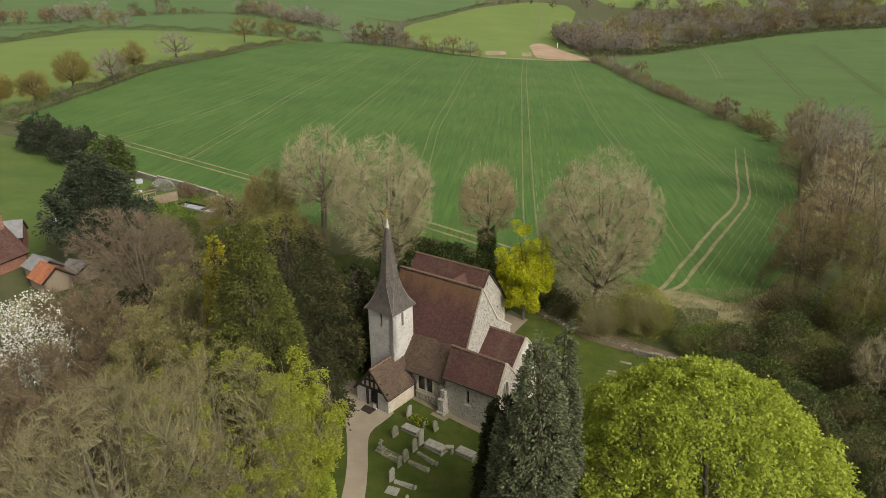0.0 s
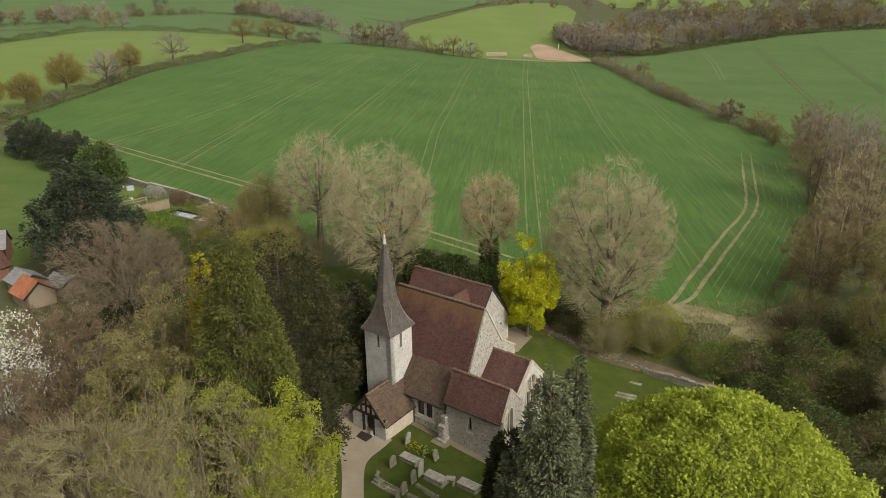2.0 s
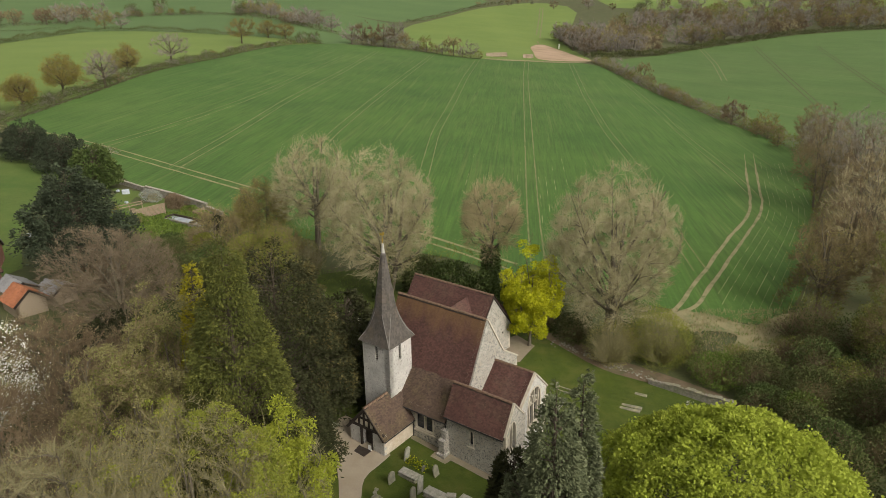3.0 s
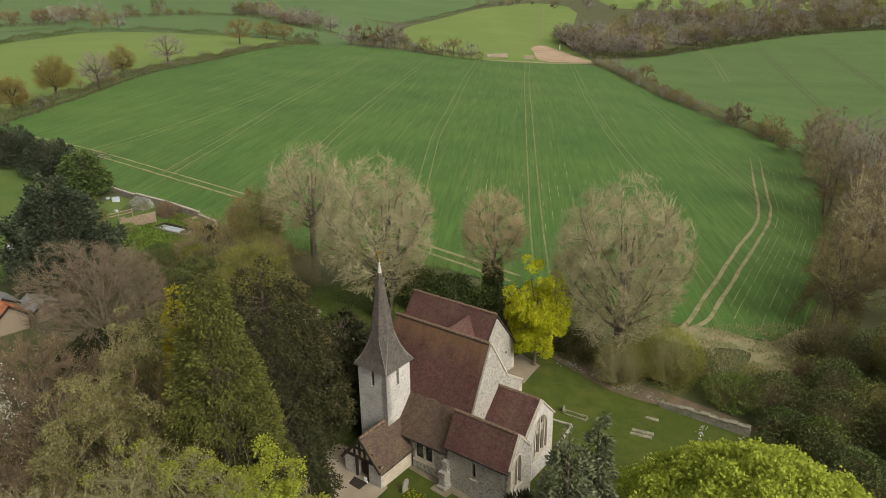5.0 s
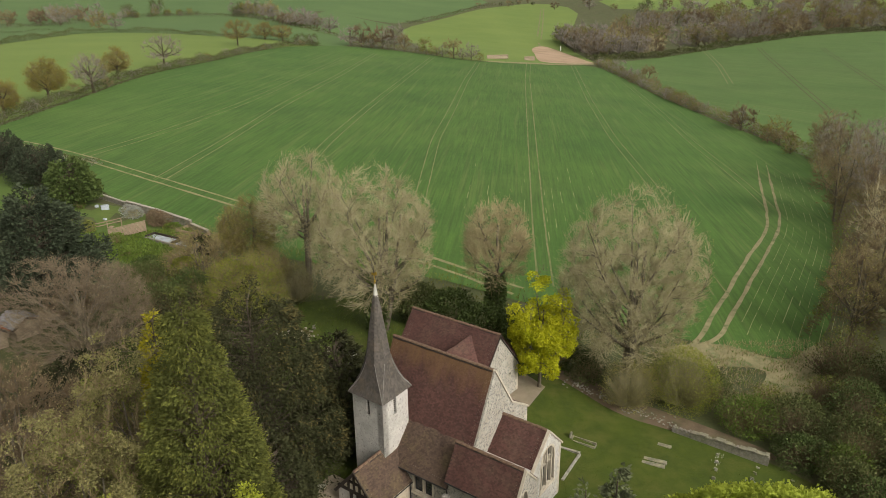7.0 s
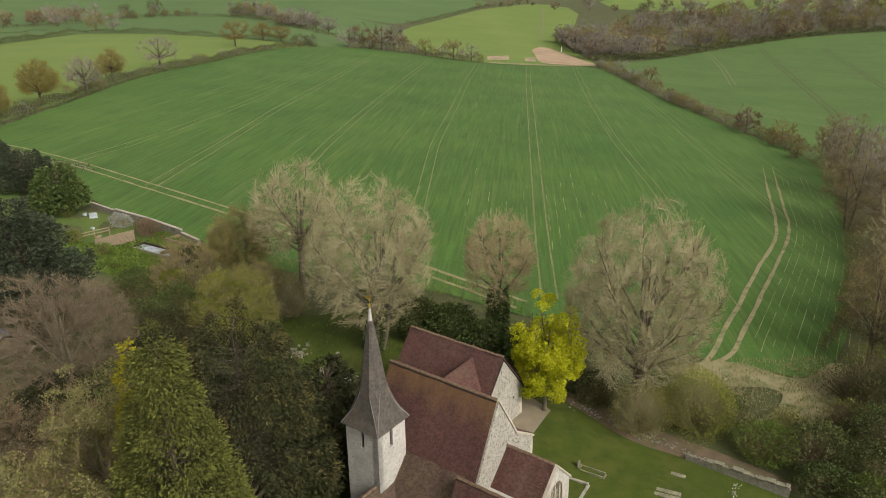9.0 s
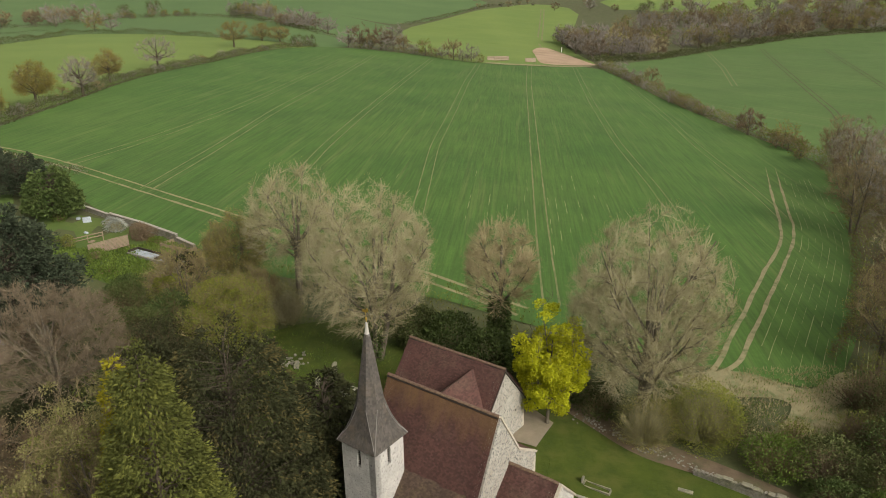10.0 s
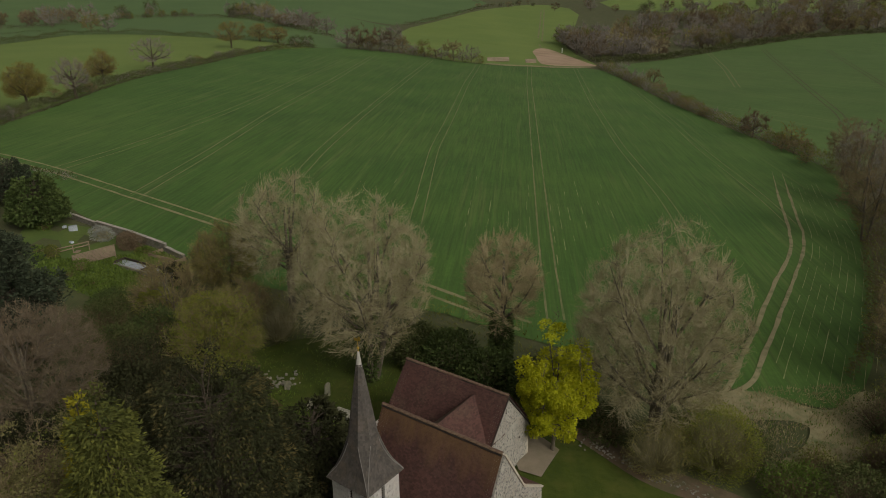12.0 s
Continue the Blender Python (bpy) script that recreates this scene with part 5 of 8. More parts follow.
def ridge_tile_mesh():
    bm = bmesh.new()
    loops = []
    for x in (-0.215, 0.215):
        outer = [bm.verts.new((x, 0.125 * math.cos(radians(a)), 0.105 * math.sin(radians(a)) - 0.03)) for a in range(0, 181, 36)]
        inner = [bm.verts.new((x, 0.1 * math.cos(radians(a)), 0.08 * math.sin(radians(a)) - 0.03)) for a in range(180, -1, -36)]
        loops.append(outer + inner)
    for i in range(12):
        bm.faces.new((loops[0][i], loops[0][(i + 1) % 12], loops[1][(i + 1) % 12], loops[1][i]))
    for lp in loops:
        bm.faces.new(lp)
    bmesh.ops.recalc_face_normals(bm, faces=bm.faces[:])
    me = bpy.data.meshes.new("ridge_tile")
    bm.to_mesh(me)
    bm.free()
    me.materials.append(M["ridge"])
    return me


RIDGE = ridge_tile_mesh()
roof("nave_roof", (-3.35, 2.9, 5.5), (5.6, 2.9, 5.5), (5.6, 5.38, 10.42), (-3.35, 5.38, 10.42), M["tiles_nave"], "steep dark red tiled nave roof", 1, True)
roof("nave_roof", (-3.35, 7.78, 6.68), (5.55, 7.78, 6.68), (5.55, 5.38, 10.42), (-3.35, 5.38, 10.42), M["tiles"], "", 2)
roof("nave_roof", (-3.35, 10.3, 4.95), (5.55, 10.3, 4.95), (5.55, 7.72, 6.72), (-3.35, 7.72, 6.72), M["tiles"], "", 3)
roof("aisle_roof", (-0.1, 0.72, 3.08), (4.8, 0.72, 3.08), (4.8, 2.97, 5.62), (-0.1, 2.97, 5.62), M["tiles_moss"], "mossy brown tiled aisle roof below the nave roof", 4)
roof("aisle_roof", (-3.3, 2.6, 4.95), (-0.1, 2.6, 4.95), (-0.1, 2.97, 5.62), (-3.3, 2.97, 5.62), M["tiles_moss"], "", 14)
roof("chapel_roof", (4.72, 0.68, 3.7), (10.12, 0.68, 3.7), (10.12, 2.05, 6.18), (4.72, 2.05, 6.18), M["tiles"], "dark red tiled chapel roof", 5, True)
roof("chapel_roof", (4.72, 3.75, 4.45), (10.12, 3.75, 4.45), (10.12, 2.05, 6.18), (4.72, 2.05, 6.18), M["tiles"], "", 6)
roof("chancel_roof", (5.65, 4.1, 3.9), (9.32, 4.1, 3.9), (9.32, 6.58, 6.3), (5.65, 6.58, 6.3), M["tiles"], "dark red tiled chancel roof", 7, True)
roof("chancel_roof", (5.65, 8.85, 4.08), (9.32, 8.85, 4.08), (9.32, 6.58, 6.3), (5.65, 6.58, 6.3), M["tiles"], "", 8)
roof("north_aisle_roof", (-8.75, 11.1, 3.6), (0.62, 11.1, 3.6), (0.62, 14.45, 7.7), (-8.75, 14.45, 7.7), M["tiles"], "red tiled north aisle roof", 9, True)
roof("north_aisle_roof", (-8.75, 17.95, 3.5), (0.62, 17.95, 3.5), (0.62, 14.45, 7.7), (-8.75, 14.45, 7.7), M["tiles"], "", 10)
roof("cross_roof", (-4.6, 8.0, 4.55), (-4.6, 14.1, 4.55), (-2.05, 14.1, 7.1), (-2.05, 8.0, 7.1), M["tiles_moss"], "small tiled cross roof between the two ridges", 11, False)
roof("cross_roof", (0.5, 8.0, 4.55), (0.5, 14.1, 4.55), (-2.05, 14.1, 7.1), (-2.05, 8.0, 7.1), M["tiles"], "", 12, False)
part("valley_gutter", boxes(((-8.6, 9.9, 3.5), (0.4, 11.3, 4.2)), ((4.75, 3.6, 3.7), (9.3, 4.4, 4.3))), M["lead"], church, "lead valley gutter")

# porch
part("porch_wall", panel(rect(-2.2, 1.34, -0.4, 2.3), [rect(-0.97, 0.08, -0.4, 2.3 - 0.012)], -2.58, 0.4, "s"), M["render"], church, "rubble porch front")
part("porch_wall", boxes(((0.94, -2.18, -0.4), (1.34, 1.05, 2.15))), M["blocks"], church, "coursed chalk-block porch side")
part("porch_wall", boxes(((-2.2, -2.18, -0.4), (-1.8, 0.08, 2.15))), M["render"], church)
for k in range(7):
    z = 0.2 + k * 0.275
    u0 = -2.56 + (0.25 if k % 2 else 0)
    for j in range(7):
        a, b = u0 + j * 0.53, min(u0 + j * 0.53 + 0.51, 1.02)
        part("block", boxes(((1.32, a, z), (1.356, b, z + 0.26)), bevel=0.012), M["blocks"], church)
gable = part("porch_gable", panel([(-2.15, 2.3), (1.28, 2.3), (-0.43, 4.2)], [], -2.5, 0.08, "s"), M["plaster"], church, "cream plaster infill of the half-timbered gable")
part("beam", boxes(((-2.22, -2.64, 2.3), (1.36, -2.46, 2.46))), M["timber"], gable)
part("beam", boxes(((-1.45, -2.63, 3.1), (0.6, -2.48, 3.22))), M["timber"], gable)
for u, z1 in ((-1.75, 2.75), (-1.2, 3.3), (-0.68, 3.8), (-0.18, 3.8), (0.34, 3.3), (0.88, 2.75)):
    part("stud", boxes(((u - 0.06, -2.63, 2.46), (u + 0.06, -2.48, z1))), M["timber"], gable)
for s in (-1, 1):
    ob = part("bargeboard", box(bmesh.new(), (0, -2.86, -0.14), (3.06, -2.78, 0.03), 0.01), M["timber"], church, "black bargeboard")
    ob.matrix_local = Matrix.Translation((-0.43, 0, 4.33)) @ (Matrix.Rotation(radians(49.6), 4, "Y") if s > 0 else Matrix.Scale(-1, 4, (1, 0, 0)) @ Matrix.Rotation(radians(49.6), 4, "Y"))
roof("porch_roof", (1.56, -2.82, 2.0), (1.56, 1.08, 2.0), (-0.05, 1.08, 3.9), (-0.05, -2.82, 3.9), M["tiles_moss"], "mossy brown tiled porch roof", 13)
roof("porch_roof", (-0.05, -2.82, 3.9), (-0.05, 0.06, 3.9), (-0.43, 0.06, 4.34), (-0.43, -2.82, 4.34), M["tiles_moss"], "", 16, True)
roof("porch_roof", (-2.42, -2.82, 2.0), (-2.42, 0.06, 2.0), (-0.43, 0.06, 4.34), (-0.43, -2.82, 4.34), M["tiles_moss"], "", 15)
roof("porch_roof", (0.6, 1.0, 3.1), (0.6, 1.55, 3.1), (-0.08, 1.55, 3.92), (-0.08, 1.0, 3.92), M["tiles_moss"], "", 17)
# dark board added across the opening to give the porch's shaded interior
part("dark_porch_board", boxes(((-0.97, -2.1, -0.4), (0.08, -2.03, 2.3)), bevel=0.01), M["timber"], church, "dark board across the porch opening in place of its shaded interior")
for u in (-1.02, 0.13):
    part("door_post", boxes(((u - 0.06, -2.65, -0.3), (u + 0.06, -2.44, 2.3))), M["timber"], church)


# windows
def window(loop, at, facing, label, mullions=(), transom=None, depth=0.25, grow=0.09):
    frame_ob = part("window", ring(loop, at, grow, 0.22, facing, 0.025), M["ashlar"], church, label)
    lo_a, hi_a = min(a for a, z in loop), max(a for a, z in loop)
    lo_z, hi_z = min(z for a, z in loop), max(z for a, z in loop)
    back = at - depth if facing == "u" else at + depth
    part("pane", panel(loop, [], back, 0.03, facing), M["glass"], frame_ob, "dark leaded glass")
    for a in mullions:
        z1 = max((z for b, z in loop if abs(b - a) < (hi_a - lo_a) * 0.34), default=hi_z) - 0.02
        lo, hi = (a - 0.06, lo_z), (a + 0.06, z1)
        p = ((back, lo[0], lo[1]), (at - 0.03, hi[0], hi[1])) if facing == "u" else ((lo[0], at + 0.03, lo[1]), (hi[0], back, hi[1]))
        part("mullion", boxes(p), M["ashlar"], frame_ob)
    for k in range(1, int((hi_z - lo_z) / 0.3)):
        z = lo_z + k * 0.3
        if z < hi_z - (hi_z - lo_z) * 0.3 or len(loop) == 4:
            p = ((back, lo_a + 0.08, z), (back + 0.02, hi_a - 0.08, z + 0.02)) if facing == "u" else ((lo_a + 0.08, back - 0.02, z), (hi_a - 0.08, back, z + 0.02))
            part("glazing_bar", boxes(p), M["iron"], frame_ob)
    p = ((at - 0.1, lo_a - 0.12, lo_z - 0.12), (at + 0.07, hi_a + 0.12, lo_z)) if facing == "u" else ((lo_a - 0.12, at - 0.07, lo_z - 0.12), (hi_a + 0.12, at + 0.1, lo_z))
    part("sill", boxes(p, bevel=0.02), M["ashlar"], frame_ob)
    return frame_ob


w = window(rect(1.55, 3.51, 1.15, 3.08), 1.05, "s", "two-light window in a pale stone frame", (2.53,), grow=0.22)
window(arch(7.1, 0.44, 1.68, 2.78, 3.18), 1.0, "s", "narrow lancet window", grow=0.06)
east = window(arch(6.62, 2.15, 1.5, 3.6, 5.02, 8), 9.42, "u", "large traceried east window in pale stone", (5.95, 6.62, 7.29), grow=0.14)
for c in (5.95, 6.62, 7.29):
    part("tracery", ring(arch(c, 0.62, 3.45, 3.5, 3.95 + (0.3 if c == 6.62 else 0)), 9.32, 0.07, 0.12, "u"), M["ashlar"], east)
window(arch(1.95, 1.05, 1.95, 3.7, 4.66), 10.2, "u", "pointed chapel window", (1.95,), grow=0.1)

# buttress, gutters and pipes
butt = bmesh.new()
box(butt, (4.36, 0.12, -0.6), (5.1, 1.02, 0.4), 0.03)
box(butt, (4.45, 0.3, 0.4), (5.02, 1.02, 1.6), 0.03)
box(butt, (4.52, 0.62, 1.6), (4.96, 1.02, 2.4), 0.03)
part("buttress", butt, M["flint"], church, "stepped flint buttress with stone set-offs")
for lo, hi in (((4.34, 0.09, 0.37), (5.13, 1.0, 0.46)), ((4.42, 0.27, 1.57), (5.05, 1.0, 1.66)), ((4.49, 0.58, 2.36), (4.99, 1.0, 2.45))):
    part("set_off", boxes((lo, hi), bevel=0.03), M["flint"], church)


def pipe(points, r=0.045, name="downpipe", label="black iron downpipe"):
    p = np.array(points, float)
    n = len(p) - 1
    part(name, tubes(p[:-1], (p[:-1] + p[1:]) / 2, p[1:], np.full(n, r), np.full(n, r), 1, 6), M["iron"], church, label)


pipe([(1.45, 0.96, -0.2), (1.45, 0.96, 1.9)])
pipe([(4.66, 0.72, 3.1), (4.66, 0.98, 2.7), (4.66, 0.98, 2.2)])
pipe([(9.5, 3.75, -0.5), (9.5, 3.75, 3.9)])
part("hopper", boxes(((9.42, 3.62, 3.85), (9.66, 3.9, 4.15)), bevel=0.02), M["iron"], church)
pipe([(-0.05, 0.68, 3.06), (4.75, 0.68, 3.04)], 0.055, "gutter", "black gutter")
pipe([(4.75, 0.63, 3.66), (10.15, 0.63, 3.64)], 0.055, "gutter", "black gutter")
pipe([(1.62, -2.8, 1.97), (1.62, 1.0, 1.95)], 0.05, "gutter", "black gutter")
pipe([(9.3, 8.9, 4.02), (5.75, 8.9, 4.04)], 0.05, "gutter", "black gutter")


# ---- the churchyard ----
def headstone_mesh(w, h, t, top="round"):
    bm = bmesh.new()
    if top == "round":
        arc = [(w / 2 * math.cos(radians(a)), h - w / 2 + w / 2 * math.sin(radians(a))) for a in range(0, 181, 20)]
    elif top == "shoulder":
        arc = [(w / 2, h - 0.3 * w), (w * 0.34, h - 0.28 * w)] + [(w * 0.34 * math.cos(radians(a)), h - 0.34 * w + w * 0.34 * math.sin(radians(a))) for a in range(15, 166, 25)] + [(-w * 0.34, h - 0.28 * w), (-w / 2, h - 0.3 * w)]
    else:
        arc = [(w / 2, h - 0.45 * w), (w * 0.3, h - 0.18 * w), (0, h), (-w * 0.3, h - 0.18 * w), (-w / 2, h - 0.45 * w)]
    loop = [(-w / 2 * 1.0, -0.35), (w / 2, -0.35)] + arc
    fs = [[bm.verts.new((x, a, z)) for a, z in loop] for x in (-t / 2, t / 2)]
    for k in range(len(loop)):
        bm.faces.new((fs[0][k], fs[0][(k + 1) % len(loop)], fs[1][(k + 1) % len(loop)], fs[1][k]))
    for lp in fs:
        bm.faces.new(lp)
    bmesh.ops.recalc_face_normals(bm, faces=bm.faces[:])
    bmesh.ops.bevel(bm, geom=[e for e in bm.edges if abs(e.calc_face_angle(0)) > 0.6], offset=0.012, segments=1, affect="EDGES")
    return bm


def headstone(x, y, w, h, top, lean, label, material="grave", turn=-36.3, t=0.11):
    ob = single("headstone", headstone_mesh(w, h, t, top), M[material], on_ground(x, y), 0, label, "gravestone", "graves in the churchyard")
    ob.matrix_world = pose(*on_ground(x, y), 0, 0, turn) @ pose(0, 0, 0, lean[0], lean[1], 0)
    return ob


for u, v, w, h, top, lean, label, m in (
        (2.8, -1.67, 0.62, 1.15, "round", (-4, 5), "leaning round-topped headstone near the aisle wall", "grave_pale"), (5.79, -1.72, 0.6, 1.05, "point", (5, -8), "leaning pointed headstone with lichen", "grave"),
        (4.63, -1.89, 0.4, 0.5, "round", (0, 4), "small low headstone among daffodils", "grave"), (3.66, -4.49, 0.75, 1.0, "round", (0, -3), "broad weathered round-topped headstone in the grass", "grave"),
        (5.93, -3.97, 0.62, 1.6, "shoulder", (0, 2), "tall shouldered headstone at the head of a chest tomb", "grave_pale"), (6.04, -4.94, 0.62, 1.15, "round", (-3, -4), "dark round-topped headstone beside a grave", "grave"),
        (6.23, -6.26, 0.66, 1.05, "round", (2, -5), "dark round-topped headstone beside a grave", "grave"), (6.3, -7.19, 0.55, 1.0, "round", (0, 3), "dark round-topped headstone beside a grave", "grave"),
        (6.88, -8.79, 0.6, 1.2, "round", (0, 2), "round-topped headstone above a stone slab", "grave_pale"), (8.42, -5.24, 0.34, 0.42, "round", (0, 6), "small foot stone at the end of a grave", "grave_pale"),
        (8.35, -6.22, 0.34, 0.42, "round", (0, -6), "small foot stone at the end of a grave", "grave_pale"), (8.8, -8.42, 0.32, 0.4, "round", (0, 4), "small foot stone at the end of a grave", "grave_pale"), (8.95, -9.6, 0.3, 0.36, "round", (0, 4), "small foot stone at the end of a grave", "grave_pale"),
        (8.5, -3.3, 0.34, 0.5, "round", (10, 14), "small tilted foot stone", "grave_pale"), (-6.45, -1.13, 0.6, 1.1, "round", (0, 5), "round-topped headstone beside the path", "grave")):
    headstone(*to_world(u, v), w, h, top, lean, label, m)
for x, y, h, top in ((-10.3, 77.5, 1.5, "round"), (-11.5, 75.5, 1.0, "round"), (-14.0, 78.5, 0.8, "round"), (-6.5, 71.8, 0.7, "point")):
    headstone(x, y, 0.68, h, top, (0, 4), "grey headstone on the grass behind the church", "grave")


def chest_tomb(u, v, length, wide, high, label, lift=0.0):
    """A chest tomb along the church's axis: plinth, side and end panels, and an overhanging lid."""
    x, y = to_world(u, v)
    t = thing("chest_tomb", on_ground(x, y), -36.3, label, "tomb", "graves in the churchyard")
    part("plinth", boxes(((-length / 2 - 0.1, -wide / 2 - 0.1, -0.3), (length / 2 + 0.1, wide / 2 + 0.1, 0.12)), bevel=0.02), M["grave"], t)
    for s in (-1, 1):
        a, b = sorted((s * wide / 2, s * (wide / 2 - 0.1)))
        part("side_panel", boxes(((-length / 2, a, 0.12), (length / 2, b, high - 0.1)), bevel=0.01), M["grave_pale"], t)
        a, b = sorted((s * length / 2, s * (length / 2 - 0.1)))
        part("end_panel", boxes(((a, -wide / 2 + 0.1, 0.12), (b, wide / 2 - 0.1, high - 0.1)), bevel=0.01), M["grave_pale"], t)
    part("lid", boxes(((-length / 2 - 0.07, -wide / 2 - 0.07, high - 0.1), (length / 2 + 0.07, wide / 2 + 0.07, high + 0.02)), bevel=0.03), M["grave_pale"], t, "stained pale stone lid")
    return t


chest_tomb(4.25, -3.15, 1.5, 0.62, 0.38, "weathered pale chest tomb with a cracked lid")
chest_tomb(7.15, -3.72, 1.65, 0.7, 0.5, "weathered chest tomb beside a tall headstone")
chest_tomb(9.5, -2.7, 1.6, 0.7, 0.4, "low chest tomb close to the dark yew")
x, y = -8.4, 74.0
t = thing("chest_tomb", on_ground(x, y), -30, "pale chest tomb on the grass behind the church", "tomb")
part("body", boxes(((-0.8, -0.4, -0.3), (0.8, 0.4, 0.7)), bevel=0.03), M["grave_pale"], t)
part("lid", boxes(((-0.9, -0.5, 0.7), (0.9, 0.5, 0.84)), bevel=0.03), M["grave_pale"], t)


def body_stone(u0, v0, u1, v1, wide, label, material="grave_pale", coped=True):
    (x0, y0), (x1, y1) = to_world(u0, v0), to_world(u1, v1)
    L = math.hypot(x1 - x0, y1 - y0)
    bm = box(bmesh.new(), (-L / 2, -wide / 2, -0.2), (L / 2, wide / 2, 0.14))
    if coped:
        for vert in bm.verts:
            if vert.co.z > 0:
                vert.co.y *= 0.45
                vert.co.z += 0.1
    bmesh.ops.bevel(bm, geom=bm.edges[:], offset=0.02, segments=1, affect="EDGES")
    single("grave_slab", bm, M[material], on_ground((x0 + x1) / 2, (y0 + y1) / 2), math.degrees(math.atan2(y1 - y0, x1 - x0)), label, "grave slab", "graves in the churchyard")


body_stone(6.35, -4.98, 8.25, -5.22, 0.55, "coped grey body stone lying on a grave", "grave")
body_stone(6.5, -6.28, 8.2, -6.22, 0.6, "coped grey body stone lying on a grave", "grave")
body_stone(7.1, -8.76, 8.6, -8.44, 0.55, "pale coped body stone lying on a grave")
body_stone(7.2, -9.8, 8.1, -9.55, 0.8, "pale flat ledger stone beside the path", coped=False)
body_stone(7.6, -2.95, 8.2, -2.6, 0.45, "pale broken slab lying in the grass", coped=False)
body_stone(-5.4, -2.5, -4.1, -2.2, 0.6, "flat ledger stone beside the gravel", coped=False)
for p, q in (((15.6, 61.0), (17.3, 60.3)), ((15.9, 61.5), (17.6, 60.8)), ((17.6, 63.4), (18.6, 62.9)), ((-8.9, 72.7), (-8.3, 72.3))):
    L = math.hypot(q[0] - p[0], q[1] - p[1])
    single("grave_slab", box(bmesh.new(), (-L / 2, -0.2, -0.2), (L / 2, 0.2, 0.1), 0.03), M["grave"], on_ground((p[0] + q[0]) / 2, (p[1] + q[1]) / 2), math.degrees(math.atan2(q[1] - p[1], q[0] - p[0])), "flat lichened ledger stone in the grass", "grave slab", "graves in the churchyard")
# cross on a stepped base with a kerb
x, y = to_world(4.0, -6.67)
cross = thing("cross_memorial", on_ground(x, y), -36.3, "small stone cross on a stepped base with a kerbed grave", "gravestone")
part("base", boxes(((-0.38, -0.38, -0.2), (0.38, 0.38, 0.2)), ((-0.25, -0.25, 0.2), (0.25, 0.25, 0.42)), bevel=0.02), M["grave"], cross)
part("cross", boxes(((-0.06, -0.075, 0.4), (0.06, 0.075, 1.15)), ((-0.06, -0.27, 0.8), (0.06, 0.27, 0.95)), bevel=0.012), M["grave"], cross)
for lo, hi in (((0.4, -0.4, -0.1), (1.9, -0.28, 0.14)), ((0.4, 0.28, -0.1), (1.9, 0.4, 0.14)), ((1.8, -0.28, -0.1), (1.92, 0.28, 0.14))):
    part("kerb", boxes((lo, hi), bevel=0.015), M["grave"], cross)
part("infill", boxes(((0.4, -0.28, -0.1), (1.8, 0.28, 0.05))), M["track"], cross)
part("laid_cross", boxes(((0.6, -0.05, 0.05), (1.6, 0.05, 0.1)), ((0.85, -0.2, 0.05), (0.95, 0.2, 0.095))), M["grave_pale"], cross)


def kerb_line(pts, name, label, material="grave_pale", wide=0.16, high=0.14):
    t = thing(name, (0, 0, 0), 0, label, "kerb")
    for (x0, y0), (x1, y1) in zip(pts, pts[1:]):
        L = math.hypot(x1 - x0, y1 - y0)
        ob = part("kerbstone", box(bmesh.new(), (-L / 2, -wide / 2, -0.2), (L / 2, wide / 2, high), 0.02), M[material], t)
        ob.matrix_local = pose(*on_ground((x0 + x1) / 2, (y0 + y1) / 2), 0, 0, math.degrees(math.atan2(y1 - y0, x1 - x0)))


kerb_line([(9.0, 62.2), (10.7, 61.3), (8.8, 58.2)], "grave_kerb", "pale stone kerb round a plot beside the chancel", wide=0.22)
kerb_line([(10.6, 63.6), (12.3, 62.6), (12.0, 62.1), (10.3, 63.1), (10.6, 63.6)], "grave_kerb", "low mossy kerb round a grave", "grave", 0.12)
headstone(10.3, 63.4, 0.4, 0.6, "point", (0, 3), "low lichened stone at a kerbed grave", "grave")

# grave markers with flowers, in rows
rng = np.random.default_rng(9)
for x, y in ((22.2, 62.2), (21.75, 61.2), (21.3, 60.2), (20.75, 59.1), (20.2, 58.0), (24.9, 60.7), (24.35, 59.95), (23.8, 59.2), (22.8, 57.7), (27.1, 59.3), (26.6, 58.6), (26.1, 57.9), (24.4, 56.6)):
    t = thing("grave_marker", on_ground(x, y), rng.uniform(-50, -20), "small stone cremation marker with a few flowers", "grave marker", "row of small markers")
    h = rng.uniform(0.1, 0.32)
    part("tablet", boxes(((-0.14, -0.06, -0.1), (0.14, 0.06, h)), bevel=0.02), M["grave_pale" if rng.uniform() < 0.5 else "grave"], t)
    n = 12
    p = np.c_[rng.normal(size=(n, 2)) * 0.16 + np.array([0.05, -0.25]), rng.uniform(0.05, 0.35, n)]
    part("flowers", blades(p, rng.normal(size=(n, 3)) + np.array([0, 0, 1]), 0.12, 0.08, rng), M["blossom" if rng.uniform() < 0.35 else "mid"], t)
n = 260
x, y = to_world(3.9, -1.75)
p = np.c_[rng.normal(size=(n, 2)) * np.array([0.55, 0.28]), rng.uniform(0.05, 0.32, n)]
d = thing("daffodils", on_ground(x, y), -36, "clump of yellow daffodils in the grass", "flowers", "", "stuff")
part("leaf_clump", blades(p * np.array([1, 1, 0.2]), rng.normal(size=(n, 3)) * 0.3 + np.array([0, 0, 1]), 0.3, 0.04, rng), M["mid"], d)
part("flower_heads", blades(p[:110] + np.array([0, 0, 0.05]), rng.normal(size=(110, 3)), 0.13, 0.12, rng), M["yellow"], d)

